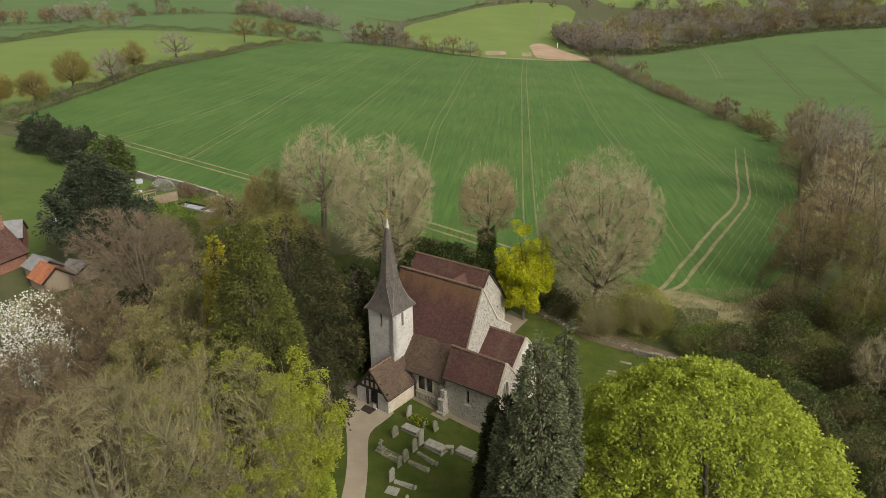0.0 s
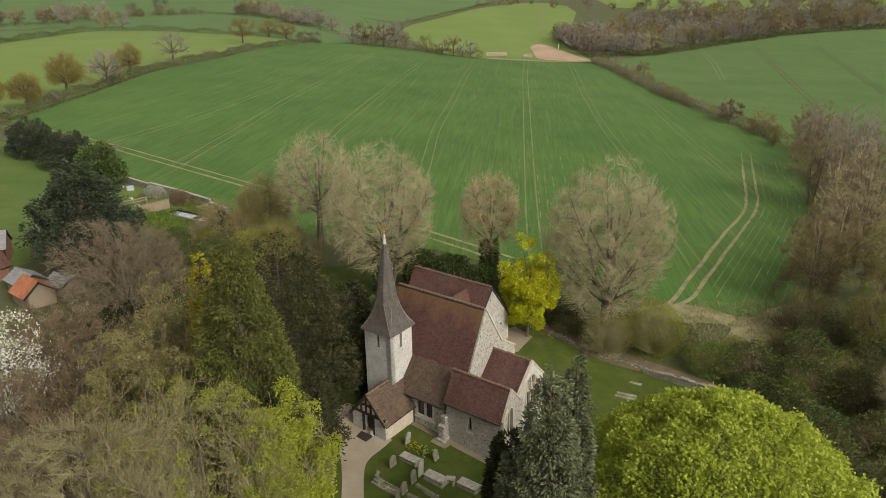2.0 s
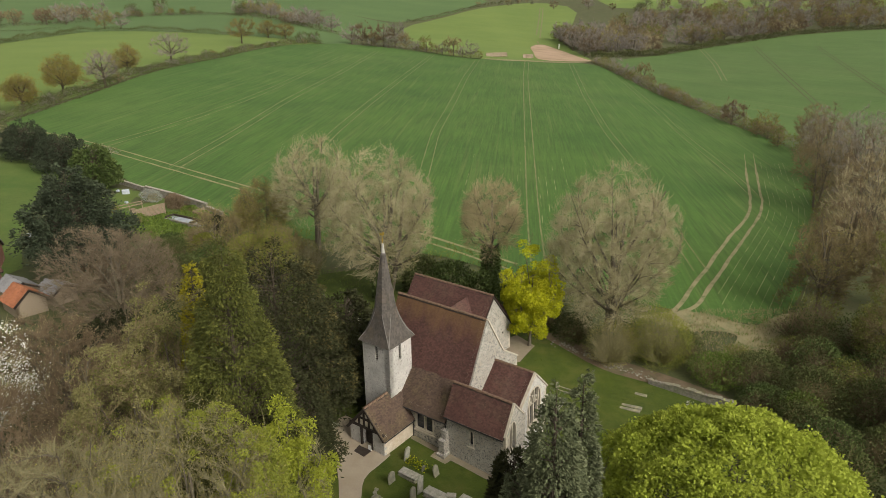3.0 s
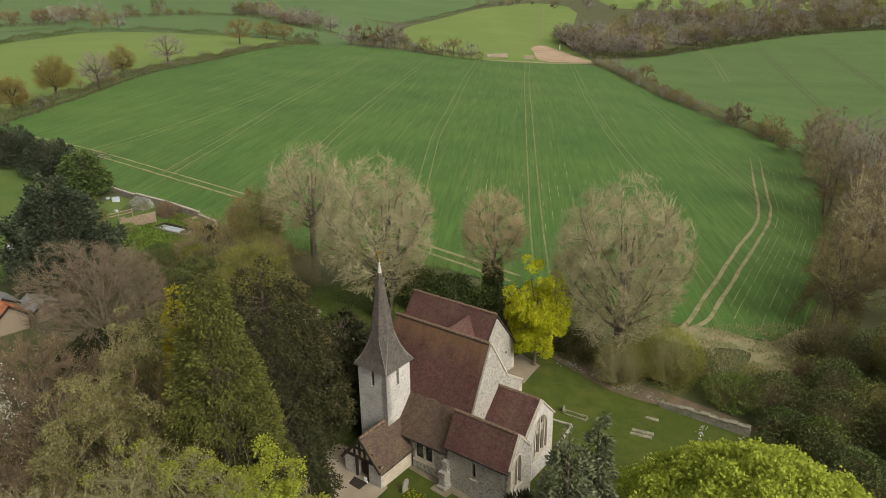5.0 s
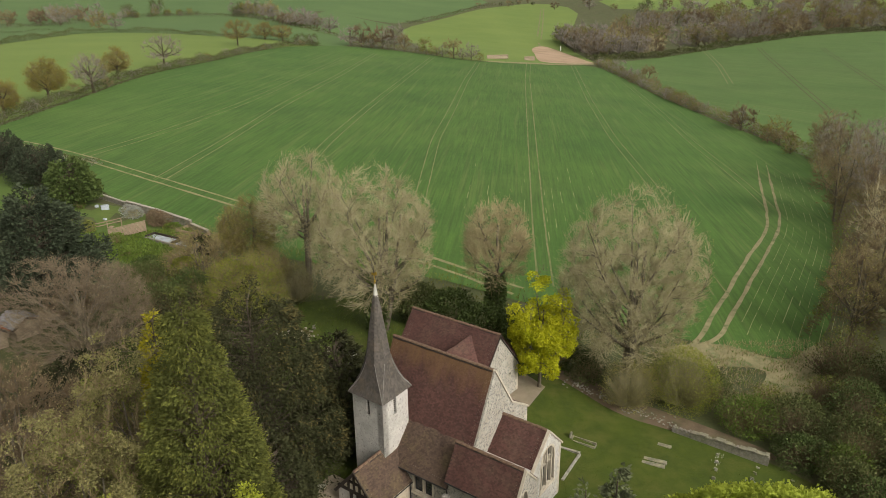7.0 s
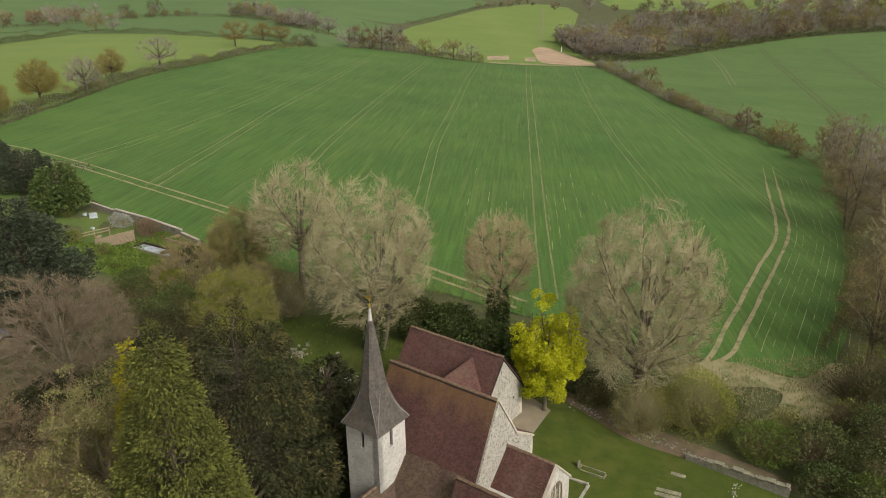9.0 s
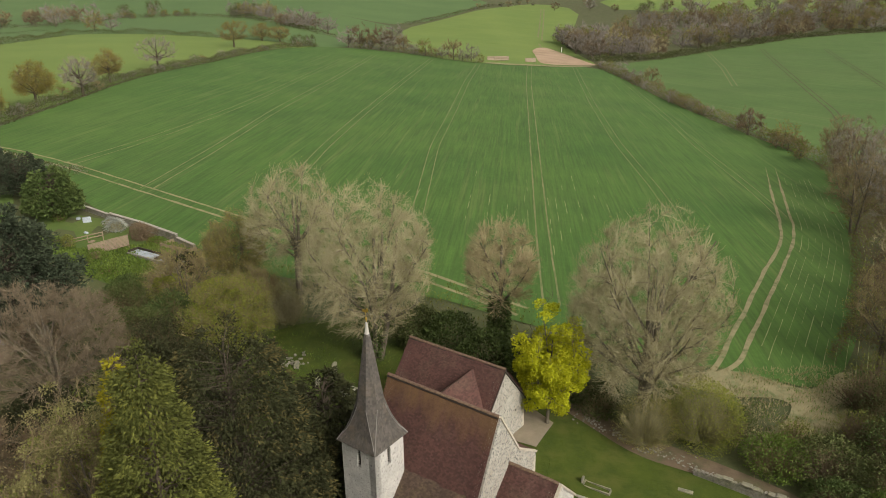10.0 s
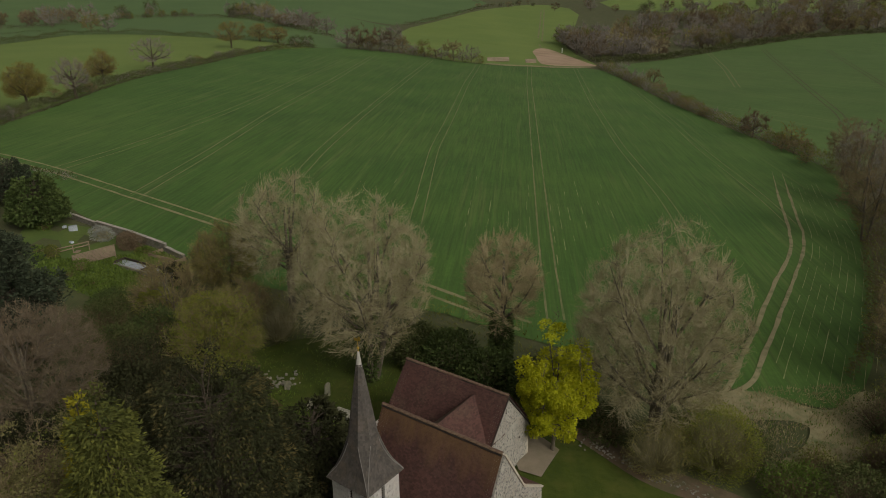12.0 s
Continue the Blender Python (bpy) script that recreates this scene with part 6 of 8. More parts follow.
# paving, mat and notice at the porch
x, y = to_world(-0.6, -3.25)
single("door_mat", boxes(((-0.75, -0.42, 0.0), (0.75, 0.42, 0.1)), bevel=0.01), M["timber"], on_ground(x, y), -36.3, "dark mat lying in front of the porch", "mat")
x, y = to_world(0.0, -2.8)
t = thing("notice_stand", on_ground(x, y, -0.08), -36.3, "small white notice leaning by the porch door", "sign")
part("board", boxes(((-0.16, -0.03, 0.05), (0.16, 0.0, 0.5)), bevel=0.01), M["white"], t)
part("foot", boxes(((-0.14, -0.12, 0.0), (0.14, 0.12, 0.05))), M["white"], t)
sheet("side_paving", [(5.2, 69.4), (6.2, 71.2), (7.5, 72.3), (9.1, 70.2), (7.2, 66.8), (5.6, 67.4)], 1, 0.16, M["paving"], "brown paving beside the north aisle", "paving", 0)
sheet("wall_foot", [to_world(*q) for q in ((1.3, 1.0), (10.6, 1.0), (10.6, 0.35), (5.6, 0.4), (5.5, -0.25), (4.05, -0.25), (4.0, 0.45), (1.5, 0.5))], 2, 0.05, M["paving"], "narrow gravel strip along the foot of the wall", "paving", 0)
sheet("earth_bank", [(9.5, 73.5), (12.0, 70.6), (15.2, 67.0), (19.4, 65.3), (26.5, 61.2), (27.5, 62.6), (20.6, 67.6), (16.0, 70.0), (12.5, 74)], 2, 0.09, M["bank"], "bare earth bank along the churchyard edge", "bank", 2)

# rubble boundary wall
wall = thing("boundary_wall", (0, 0, 0), 0, "low broken rubble wall at the churchyard edge", "wall")
a, b = np.array([19.4, 65.3]), np.array([25.9, 61.1])
L = float(np.linalg.norm(b - a))
ang = math.degrees(math.atan2(*(b - a)[::-1]))
stone_meshes = []
for k in range(5):
    bm = bmesh.new()
    bmesh.ops.create_icosphere(bm, subdivisions=1, radius=0.5)
    for vert in bm.verts:
        vert.co = Vector([math.copysign(abs(c) ** 0.4 * 0.56, c) for c in vert.co]) * (1 + 0.12 * noise.noise(vert.co * 3 + Vector((k * 7, 0, 0))))
    me = bpy.data.meshes.new("stone")
    bm.to_mesh(me)
    bm.free()
    me.materials.append(M["flint_dark" if k % 2 else "grave"])
    stone_meshes.append(me)
core = part("core", box(bmesh.new(), (0, -0.16, -0.5), (L, 0.16, 0.62)), M["flint_dark"], wall)
zmid = float(ground_z(*((a + b) / 2)))
core.matrix_local = pose(a[0], a[1], zmid, 0, 0, ang)
for row in range(4):
    s = 0.1
    while s < L:
        w = rng.uniform(0.22, 0.42)
        ob = new("stone", stone_meshes[rng.integers(0, 5)])
        ob.parent = wall
        p = a + (b - a) * s / L
        ob.matrix_local = pose(p[0], p[1], zmid + 0.08 + row * 0.2, rng.uniform(-8, 8), rng.uniform(-8, 8), ang + rng.uniform(-8, 8)) @ Matrix.Diagonal((w, 0.42 + rng.uniform(-0.04, 0.04), 0.2, 1))
        s += w + 0.01
s = 0.0
while s < L - 0.3:
    w = min(rng.uniform(0.5, 0.95), L - s)
    if s > 1.6 and rng.uniform() < 0.8:
        ob = part("coping_stone", box(bmesh.new(), (s + 0.01, -0.24 + rng.uniform(-0.05, 0.05), 0.72), (s + w - 0.01, 0.24, 0.84), 0.03), M["grave"], wall)
        ob.matrix_local = pose(a[0], a[1], zmid + rng.uniform(-0.04, 0.03), 0, rng.uniform(-0.4, 0.4), ang)
    s += w
rub = thing("rubble", (0, 0, 0), 0, "scattered stones and rubble on the bare bank", "rubble", "", "stuff")
bm = bmesh.new()
for k in range(150):
    f = rng.uniform(0, 1)
    x, y = 11.5 + 8.5 * f + rng.normal() * 0.5, 71.5 - 5.6 * f + rng.normal() * 0.4
    r = rng.uniform(0.04, 0.12)
    bmesh.ops.create_icosphere(bm, subdivisions=1, radius=r, matrix=pose(*on_ground(x, y, -0.12), rng.uniform(0, 90), rng.uniform(0, 90), 0) @ Matrix.Diagonal((1.3, 0.9, 0.7, 1)))
part("stone", bm, M["flint_dark"], rub)
bm = bmesh.new()
for k in range(60):
    x, y = -15 + rng.normal() * 1.2, 79.6 + rng.normal() * 0.8
    bmesh.ops.create_icosphere(bm, subdivisions=1, radius=rng.uniform(0.08, 0.2), matrix=pose(*on_ground(x, y, -0.1), rng.uniform(0, 90), 0, 0))
part("stone", bm, M["flint_dark"], thing("rubble", (0, 0, 0), 0, "heap of pale stones at the back of the churchyard", "rubble", "", "stuff"))


# ---- garden and house on the west side ----
def wall_run(pts, high, thick, name, label, material):
    t = thing(name, (0, 0, 0), 0, label, "wall")
    for (x0, y0), (x1, y1) in zip(pts, pts[1:]):
        L = math.hypot(x1 - x0, y1 - y0)
        z0, z1 = float(ground_z(x0, y0)) + 0.1, float(ground_z(x1, y1)) + 0.1
        m = pose(x0, y0, z0, 0, 0, math.degrees(math.atan2(y1 - y0, x1 - x0))) @ pose(0, 0, 0, 0, -math.degrees(math.atan2(z1 - z0, L)), 0)
        part("masonry", box(bmesh.new(), (0, -thick / 2, -1.0), (L, thick / 2, high)), M[material], t).matrix_local = m
        k, s = 0, 0.0
        while s < L - 0.1:
            w = min(0.6, L - s)
            part("coping_stone", box(bmesh.new(), (s + 0.01, -thick / 2 - 0.06, high), (s + w - 0.01, thick / 2 + 0.04, high + 0.09), 0.02), M["grave_pale"], t).matrix_local = m
            s += 0.6
    return t


wall_run([(-47.0, 115.8), (-41.2, 112.9), (-35.4, 109.2)], 1.0, 0.35, "garden_wall", "grey flint garden wall with pale coping at the field edge", "flint_dark")
wall_run([(-35.3, 109.1), (-32.3, 106.7)], 0.6, 0.35, "garden_wall", "lower flint garden wall with pale coping", "flint_dark")
wall_run([(-56, 121.6), (-47.4, 116.4)], 0.6, 0.3, "garden_wall", "low flint garden wall behind the pine", "flint_dark")
sheet("garden_plot", [(-57, 118), (-48, 116), (-36, 109.4), (-32, 106), (-30, 97), (-36, 93), (-46, 99), (-54, 108)], 4, 0.06, M["rough"], "rough vegetable garden with beds and weeds", "garden", 0)
for q in ([(-51.6, 110.6), (-49.4, 110.2), (-47.6, 107.4), (-49.6, 105.4), (-52, 107)], [(-47.4, 113), (-44.6, 111), (-45.4, 108.4), (-47.2, 110.4)], [(-52.6, 115.6), (-50.6, 114.8), (-51, 113.2), (-53.2, 114)], [(-36.4, 107.4), (-33.2, 105.4), (-32.2, 106.4), (-35.3, 108.6)]):
    sheet("soil_bed", q, 2, 0.1, M["earth"], "dug brown vegetable bed", "bed", 0)
bed = thing("raised_bed", (0, 0, 0), 0, "raised bed edged with pale boards", "raised bed")
for p, q in (((-37.0, 107.2), (-33.1, 105.2)), ((-33.1, 105.2), (-32.0, 106.5)), ((-37.0, 107.2), (-35.7, 108.9))):
    L = math.hypot(q[0] - p[0], q[1] - p[1])
    part("board", box(bmesh.new(), (0, -0.06, -0.3), (L, 0.06, 0.45), 0.01), M["fence"], bed).matrix_local = pose(*on_ground(*p), 0, 0, math.degrees(math.atan2(q[1] - p[1], q[0] - p[0])))
fence = thing("slatted_fence", on_ground(-43.8, 102.3), math.degrees(math.atan2(3.6, 3.4)), "pale slatted wooden fence in the garden", "fence")
for k in range(4):
    part("post", boxes(((k * 1.65 - 0.05, -0.05, -0.4), (k * 1.65 + 0.05, 0.05, 1.4)), bevel=0.008), M["fence"], fence)
for k in range(8):
    part("slat", boxes(((-0.05, -0.09, 0.03 + k * 0.17), (5.0, -0.052, 0.17 + k * 0.17)), bevel=0.006), M["fence"], fence)
part("rail", boxes(((-0.08, -0.11, 1.4), (5.04, 0.07, 1.45)), bevel=0.008), M["fence"], fence)
fence = thing("slatted_fence", on_ground(-47.2, 105.2), 44, "low pale wooden rail behind the slatted fence", "fence")
for k in range(3):
    part("post", boxes(((k * 1.9 - 0.05, -0.05, -0.4), (k * 1.9 + 0.05, 0.05, 0.9)), bevel=0.008), M["fence"], fence)
for k in range(2):
    part("rail", boxes(((-0.08, -0.09, 0.45 + k * 0.4), (3.9, -0.05, 0.57 + k * 0.4)), bevel=0.008), M["fence"], fence)
pool = thing("cold_frame", on_ground(-39.1, 105.2), math.degrees(math.atan2(-5.0, 8.5)), "long dark-framed garden pool with a pale cover", "garden frame")
for lo, hi in (((0, 0.0, -0.3), (9.6, 0.14, 0.5)), ((0, -1.4, -0.3), (0.14, 0.0, 0.5)), ((9.46, -1.4, -0.3), (9.6, 0.0, 0.5)), ((4.9, -1.4, -0.3), (5.5, 0.0, 0.42))):
    part("edge_board", boxes((lo, hi), bevel=0.01), M["timber"], pool)
part("stone_edge", boxes(((0, -1.66, -0.3), (9.6, -1.4, 0.3)), bevel=0.02), M["flint_dark"], pool, "grey stone front edge")
part("cover", boxes(((0.14, -1.4, -0.2), (4.9, 0.0, 0.22))), M["cover"], pool, "pale reflective cover")
part("cover", boxes(((5.5, -1.4, -0.2), (9.46, 0.0, 0.22))), M["cover"], pool, "pale reflective cover")
shrub("garden_shrub", -40.0, 109.3, 1.8, 2.4, 81, M["twig_red"], M["twig_red"], 300, 2400, (0.18, 0.1), "rounded red-brown garden shrub")
shrub("garden_shrub", -44.4, 111.8, 1.6, 1.9, 82, M["twig_grey"], M["silver"], 200, 2200, (0.16, 0.08), "pale silver-leaved garden shrub")
shrub("garden_shrub", -45.9, 113.6, 1.1, 1.3, 95, M["twig_grey"], M["silver"], 120, 1100, (0.16, 0.08), "pale silver-leaved garden shrub")
shrub("garden_shrub", -31.2, 99.4, 1.7, 2.6, 96, M["bark_dark"], M["yew"], 160, 1800, (0.4, 0.1), "dark spiky evergreen leaning over the pool")
shrub("garden_shrub", -32.0, 95.9, 2.0, 2.4, 97, M["twig_grey"], M["sallow"], 500, 800, (0.14, 0.08), "pale twiggy garden shrub")
for k, (x, y, w, h, m, label) in enumerate(((-51.0, 115.0, 0.45, 0.35, "cover", "pale garden cloche on the vegetable plot"), (-49.5, 114.3, 1.1, 0.7, "cover", "pale blue-green garden cloche"), (-47.6, 109.8, 0.4, 0.25, "cover", "pale tub beside a bed"), (-45.6, 106.9, 1.0, 0.12, "fence", "pale board lying by the fence"))):
    bm = box(bmesh.new(), (-w / 2, -0.3, -0.1), (w / 2, 0.3, h), 0.08)
    single("garden_cloche" if k < 2 else "garden_tub" if k == 2 else "board", bm, M[m], on_ground(x, y, -0.05), 30 * k, label, "cloche" if k < 2 else "tub" if k == 2 else "board")
tufts("garden_weeds", [(-50, 105), (-44, 104), (-39, 107.5), (-36, 109), (-32, 106), (-30, 97), (-36, 93), (-46, 99)], 7000, 0.38, 0.16, M["mid"], "leafy green weeds and herbs over the garden", 17, 0.03, 0.0)
for k, (x, y) in enumerate(((-38.3, 108.3), (-37.2, 107.6), (-42.5, 101.0), (-47.5, 104.5), (-50, 106), (-43, 99), (-33.5, 97.5), (-53, 114), (-39.5, 97.5))):
    shrub("garden_plant", x, y, 0.9 + 0.3 * (k % 3), 0.8 + 0.35 * (k % 4), 83 + k, M["twig"], M["mid" if k % 3 else "olive"], 70, 700, (0.2, 0.12), "leafy green garden plant", category="plant", group="plants in the garden")


def cottage(name, at, turn, length, depth, eave, ridge, wall_mat, roof_mat, label, chimney=False, category="house"):
    """A small building with a pitched, tiled roof; the ridge runs along its length."""
    t = thing(name, at, turn, label, category)
    a, b = length / 2, depth / 2
    part("wall", boxes(((-a, -b, -0.8), (a, -b + 0.3, eave))), M[wall_mat], t)
    part("wall", boxes(((-a, b - 0.3, -0.8), (a, b, eave))), M[wall_mat], t)
    for s in (-1, 1):
        g = panel([(-b, -0.8), (b, -0.8), (b, eave), (0, ridge - 0.1), (-b, eave)], [rect(-0.5, 0.5, eave - 1.6, eave - 0.4)] if eave > 2.5 else [], 0, 0.3, "u")
        ob = part("wall", g, M[wall_mat], t)
        ob.matrix_local = pose(s * a, 0, 0, 0, 0, 0 if s > 0 else 180)
        if eave > 2.5:
            w = part("window", boxes(((s * (a - 0.2) - 0.04, -0.5, eave - 1.6), (s * (a - 0.2) + 0.04, 0.5, eave - 0.4))), M["glass"], t)
            part("window_frame", boxes(((s * (a - 0.12) - 0.05, -0.04, eave - 1.6), (s * (a - 0.12) + 0.05, 0.04, eave - 0.4))), M["white"], w)
    for s in (-1, 1):
        drop = (ridge - eave) / b * 0.3
        e0, e1, r1, r0 = (-a - 0.2, s * (b + 0.3), eave - drop), (a + 0.2, s * (b + 0.3), eave - drop), (a + 0.2, 0, ridge), (-a - 0.2, 0, ridge)
        body = part("roof", slab([e0, e1, r1, r0], 0.14), M["timber"], t)
        part("tiles", tile_field(e0, e1, r1, r0, 0.24, 0.2, seed=int(length * 10)), M[roof_mat], body)["kind"] = "stuff"
    if chimney:
        c = part("chimney", boxes(((a - 0.9, -0.45, eave), (a - 0.1, 0.45, ridge + 1.3)), ((a - 0.97, -0.52, ridge + 1.1), (a - 0.03, 0.52, ridge + 1.25)), bevel=0.02), M["brick"], t, "red brick chimney")
        part("chimney_pot", boxes(((a - 0.65, -0.15, ridge + 1.3), (a - 0.35, 0.15, ridge + 1.7)), bevel=0.05), M["orange_tile"], c)
    return t


cottage("cottage", (-53.4, 75.6, 3.3), 70, 10.0, 6.0, 2.6, 5.4, "brick", "tiles", "red brick house with a dark red tiled roof", True)
cottage("garden_building", (-53.6, 83.4, 4.2), 20, 4.2, 3.6, 2.4, 3.9, "brick", "slate", "small brick outbuilding with a grey slate roof", category="outbuilding")
cottage("shed", (-43.4, 73.6, 3.5), -38, 3.2, 3.0, 1.7, 2.9, "wood", "orange_tile", "garden shed with an orange tiled roof", category="shed")
cottage("shed", (-45.3, 75.8, 3.7), -38, 3.6, 2.6, 1.8, 2.6, "wood", "slate", "garden shed with a pale grey roof", category="shed")
cottage("shed", (-41.6, 76.6, 3.4), -30, 3.0, 2.6, 1.5, 2.1, "wood", "slate", "low dark garden shed", category="shed")
table = thing("garden_table", on_ground(-52.0, 92.5), 20, "pale blue-grey garden table on the grass", "table")
part("top", boxes(((-1.4, -0.8, 0.7), (1.4, 0.8, 0.76)), bevel=0.01), M["cover"], table)
for sx in (-1.2, 1.2):
    for sy in (-0.65, 0.65):
        part("leg", boxes(((sx - 0.05, sy - 0.05, -0.2), (sx + 0.05, sy + 0.05, 0.7))), M["wood"], table)

# the field gate: timber stacks and a white post
for k, (x, y, L) in enumerate(((29, 391, 12), (46, 397, 6))):
    t = thing("log_stack", on_ground(x, y), 8, "stack of cut timber at the field edge", "log stack")
    for j in range(9):
        c = bmesh.new()
        bmesh.ops.create_cone(c, segments=8, radius1=0.4, radius2=0.35, depth=L * 0.3, cap_ends=True, matrix=pose((j % 3 - 1) * L * 0.31, (j // 3 % 3) * 0.3 - 0.3, 0.4 + (j // 3) * 0.68, 0, 90, 0))
        part("log", c, M["wood"], t)
t = thing("white_post", on_ground(76, 485), 0, "white marker post by the wood", "post")
part("post", boxes(((-0.25, -0.25, -0.3), (0.25, 0.25, 3.2)), bevel=0.05), M["white"], t)


# ---- trees round the church ----
def up_to(x, y, z):
    return z - float(ground_z(x, y))


BARE = dict(uneven=0.09, counts=(12, 130, 4200, 20000), twig=(0.3, 0.8), twig_r=0.0125, twigs=M["twig_grey"], leaves=((M["bud"], 7000, 0.12, 0.09, 0.055, "twig"), (M["bud_tan"], 3000, 0.12, 0.09, 0.055, "twig")))
IVY = ((M["ivy"], 2600, 0.75, 0.3, 0.24, "ivy"),)
plant_tree("ash_tree", -16.2, 92, up_to(-16.2, 92, 18.6), 5.5, 4.0, dict(BARE, trunk=0.34, up=0.55, stems=2, counts=(14, 110, 2300, 12000), leaves=((M["bud"], 4500, 0.12, 0.1, 0.06, "twig"),)), 11, "leafless ash tree with pale grey-brown twigs beside the wheat field", group="bare trees behind the church")
plant_tree("ash_tree", -7.0, 80.8, up_to(-7.0, 80.8, 19.9), 6.4, 2.2, dict(BARE, trunk=0.36, up=0.55, stems=3, counts=(18, 180, 5200, 26000), leaves=BARE["leaves"] + IVY, ivy_top=4.5), 12, "large leafless ash tree with several ivy-clad stems", group="bare trees behind the church")
plant_tree("ash_tree", 5.2, 80.2, up_to(5.2, 80.2, 16.5), 3.7, 5.0, dict(BARE, trunk=0.3, up=0.5, counts=(10, 90, 2000, 11000), twigs=M["twig_tan"], leaves=((M["bud_tan"], 3000, 0.1, 0.12, 0.07, "twig"),) + ((M["ivy"], 3600, 0.6, 0.32, 0.25, "ivy"),), ivy_top=2.5), 13, "slender leafless tree with a trunk thick with ivy", group="bare trees behind the church")
plant_tree("lime_tree", 16.4, 71.4, up_to(16.4, 71.4, 19.3), 6.8, 1.4, dict(BARE, trunk=0.36, up=0.5, stems=4, counts=(22, 210, 6600, 32000), rise=0.3, twigs=M["twig_grey"]), 14, "large many-stemmed leafless tree with grey branches", group="bare trees behind the church")
shrub("suckering_shrub", 21.5, 69.5, 3.2, 6.0, 31, M["twig_olive"], M["spring"], 1000, 11000, (0.11, 0.06), "bushy growth with yellow-green opening buds under the bare tree")
shrub("suckering_shrub", 16.5, 69.0, 2.6, 4.6, 32, M["twig_olive"], M["bud"], 800, 5000, (0.09, 0.055), "bushy growth with opening buds under the bare tree")
plant_tree("maple_tree", 8.5, 70.2, up_to(8.5, 70.2, 13.6), 2.75, 0.6, dict(lobes=(250, 0.58, 0.3), rising=0.22, counts=(14, 90, 300, 400), trunk=0.17, up=0.62, uneven=0.06, shell=0.6, twig=(0.3, 0.5), twigs=M["bark"], leaves=((M["yellow"], 32000, 0.08, 0.17, 0.15, "lobe"),)), 15, "young maple in brilliant yellow-green new leaf beside the church")

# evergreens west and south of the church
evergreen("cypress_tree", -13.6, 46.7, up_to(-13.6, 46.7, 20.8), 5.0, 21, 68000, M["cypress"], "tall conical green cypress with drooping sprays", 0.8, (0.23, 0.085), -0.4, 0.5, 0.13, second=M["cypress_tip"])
evergreen("yew_tree", -13.4, 57.4, up_to(-13.4, 57.4, 16.5), 6.6, 22, 56000, M["yew"], "broad dark yew tree with bronze tips beside the tower", 0.45, (0.27, 0.1), -0.3, 0.3, 0.14, second=M["yew_bronze"])
evergreen("yew_tree", -8.6, 62.2, up_to(-8.6, 62.2, 10.5), 4.0, 23, 17000, M["yew"], "dark yew tree close to the church tower", 0.45, (0.4, 0.16), -0.3, 0.3, 0.16)
evergreen("yew_tree", -11.5, 50.5, up_to(-11.5, 50.5, 9.5), 4.0, 30, 14000, M["yew"], "dark yew tree under the tall cypress", 0.45, (0.26, 0.1), -0.3, 0.3, 0.16)
evergreen("cypress_tree", 5.6, 37.0, up_to(5.6, 37.0, 17.0), 3.3, 24, 40000, M["grey_cypress"], "upright grey-green cypress, one of a close pair", 0.82, (0.26, 0.11), -0.1, 0.3, 0.13, second=M["grey_tip"])
evergreen("cypress_tree", 7.2, 38.2, up_to(7.2, 38.2, 16.7), 2.1, 25, 28000, M["grey_cypress"], "upright grey-green cypress, one of a close pair", 0.82, (0.26, 0.11), -0.1, 0.3, 0.13, second=M["grey_tip"])
evergreen("cypress_tree", 4.2, 37.6, up_to(4.2, 37.6, 11.5), 2.2, 26, 14000, M["grey_cypress"], "smaller grey-green cypress below the pair", 0.5, (0.22, 0.08), 0.3, 0.3, 0.24)
evergreen("yew_tree", 4.0, 41.2, up_to(4.0, 41.2, 9.6), 2.0, 27, 18000, M["yew"], "narrow dark yew with upright shoots beside the cypresses", 0.45, (0.36, 0.12), 0.6, 0.2, 0.22)
evergreen("pine_tree", -40.6, 81, up_to(-40.6, 81, 17.0), 5.6, 28, 24000, M["pine"], "dark spreading pine tree by the garden", 0.6, (0.36, 0.18), 0.2, 3.2, 0.55)
evergreen("holm_oak_tree", -71.5, 128.5, up_to(-71.5, 128.5, 13.0), 4.4, 29, 15000, M["pine"], "dark evergreen oak at the field edge", 0.4, (0.28, 0.16), 0.1, 0.8, 0.3)
evergreen("holm_oak_tree", -63.5, 124, up_to(-63.5, 124, 11.5), 4.6, 33, 15000, M["pine"], "dark evergreen oak at the field edge", 0.4, (0.28, 0.16), 0.1, 0.8, 0.3)
evergreen("holm_oak_tree", -54.4, 115.5, up_to(-54.4, 115.5, 11.3), 4.0, 35, 9000, M["ivy"], "dull green tree behind the pine", 0.4, (0.5, 0.3), 0.1, 0.8, 0.2)
evergreen("golden_cypress", -17.9, 52.7, up_to(-17.9, 52.7, 17.0), 1.8, 34, 13000, M["golden"], "golden-leaved conifer rising behind the cypress", 0.6, (0.26, 0.12), 0.3, 0.8, 0.2)

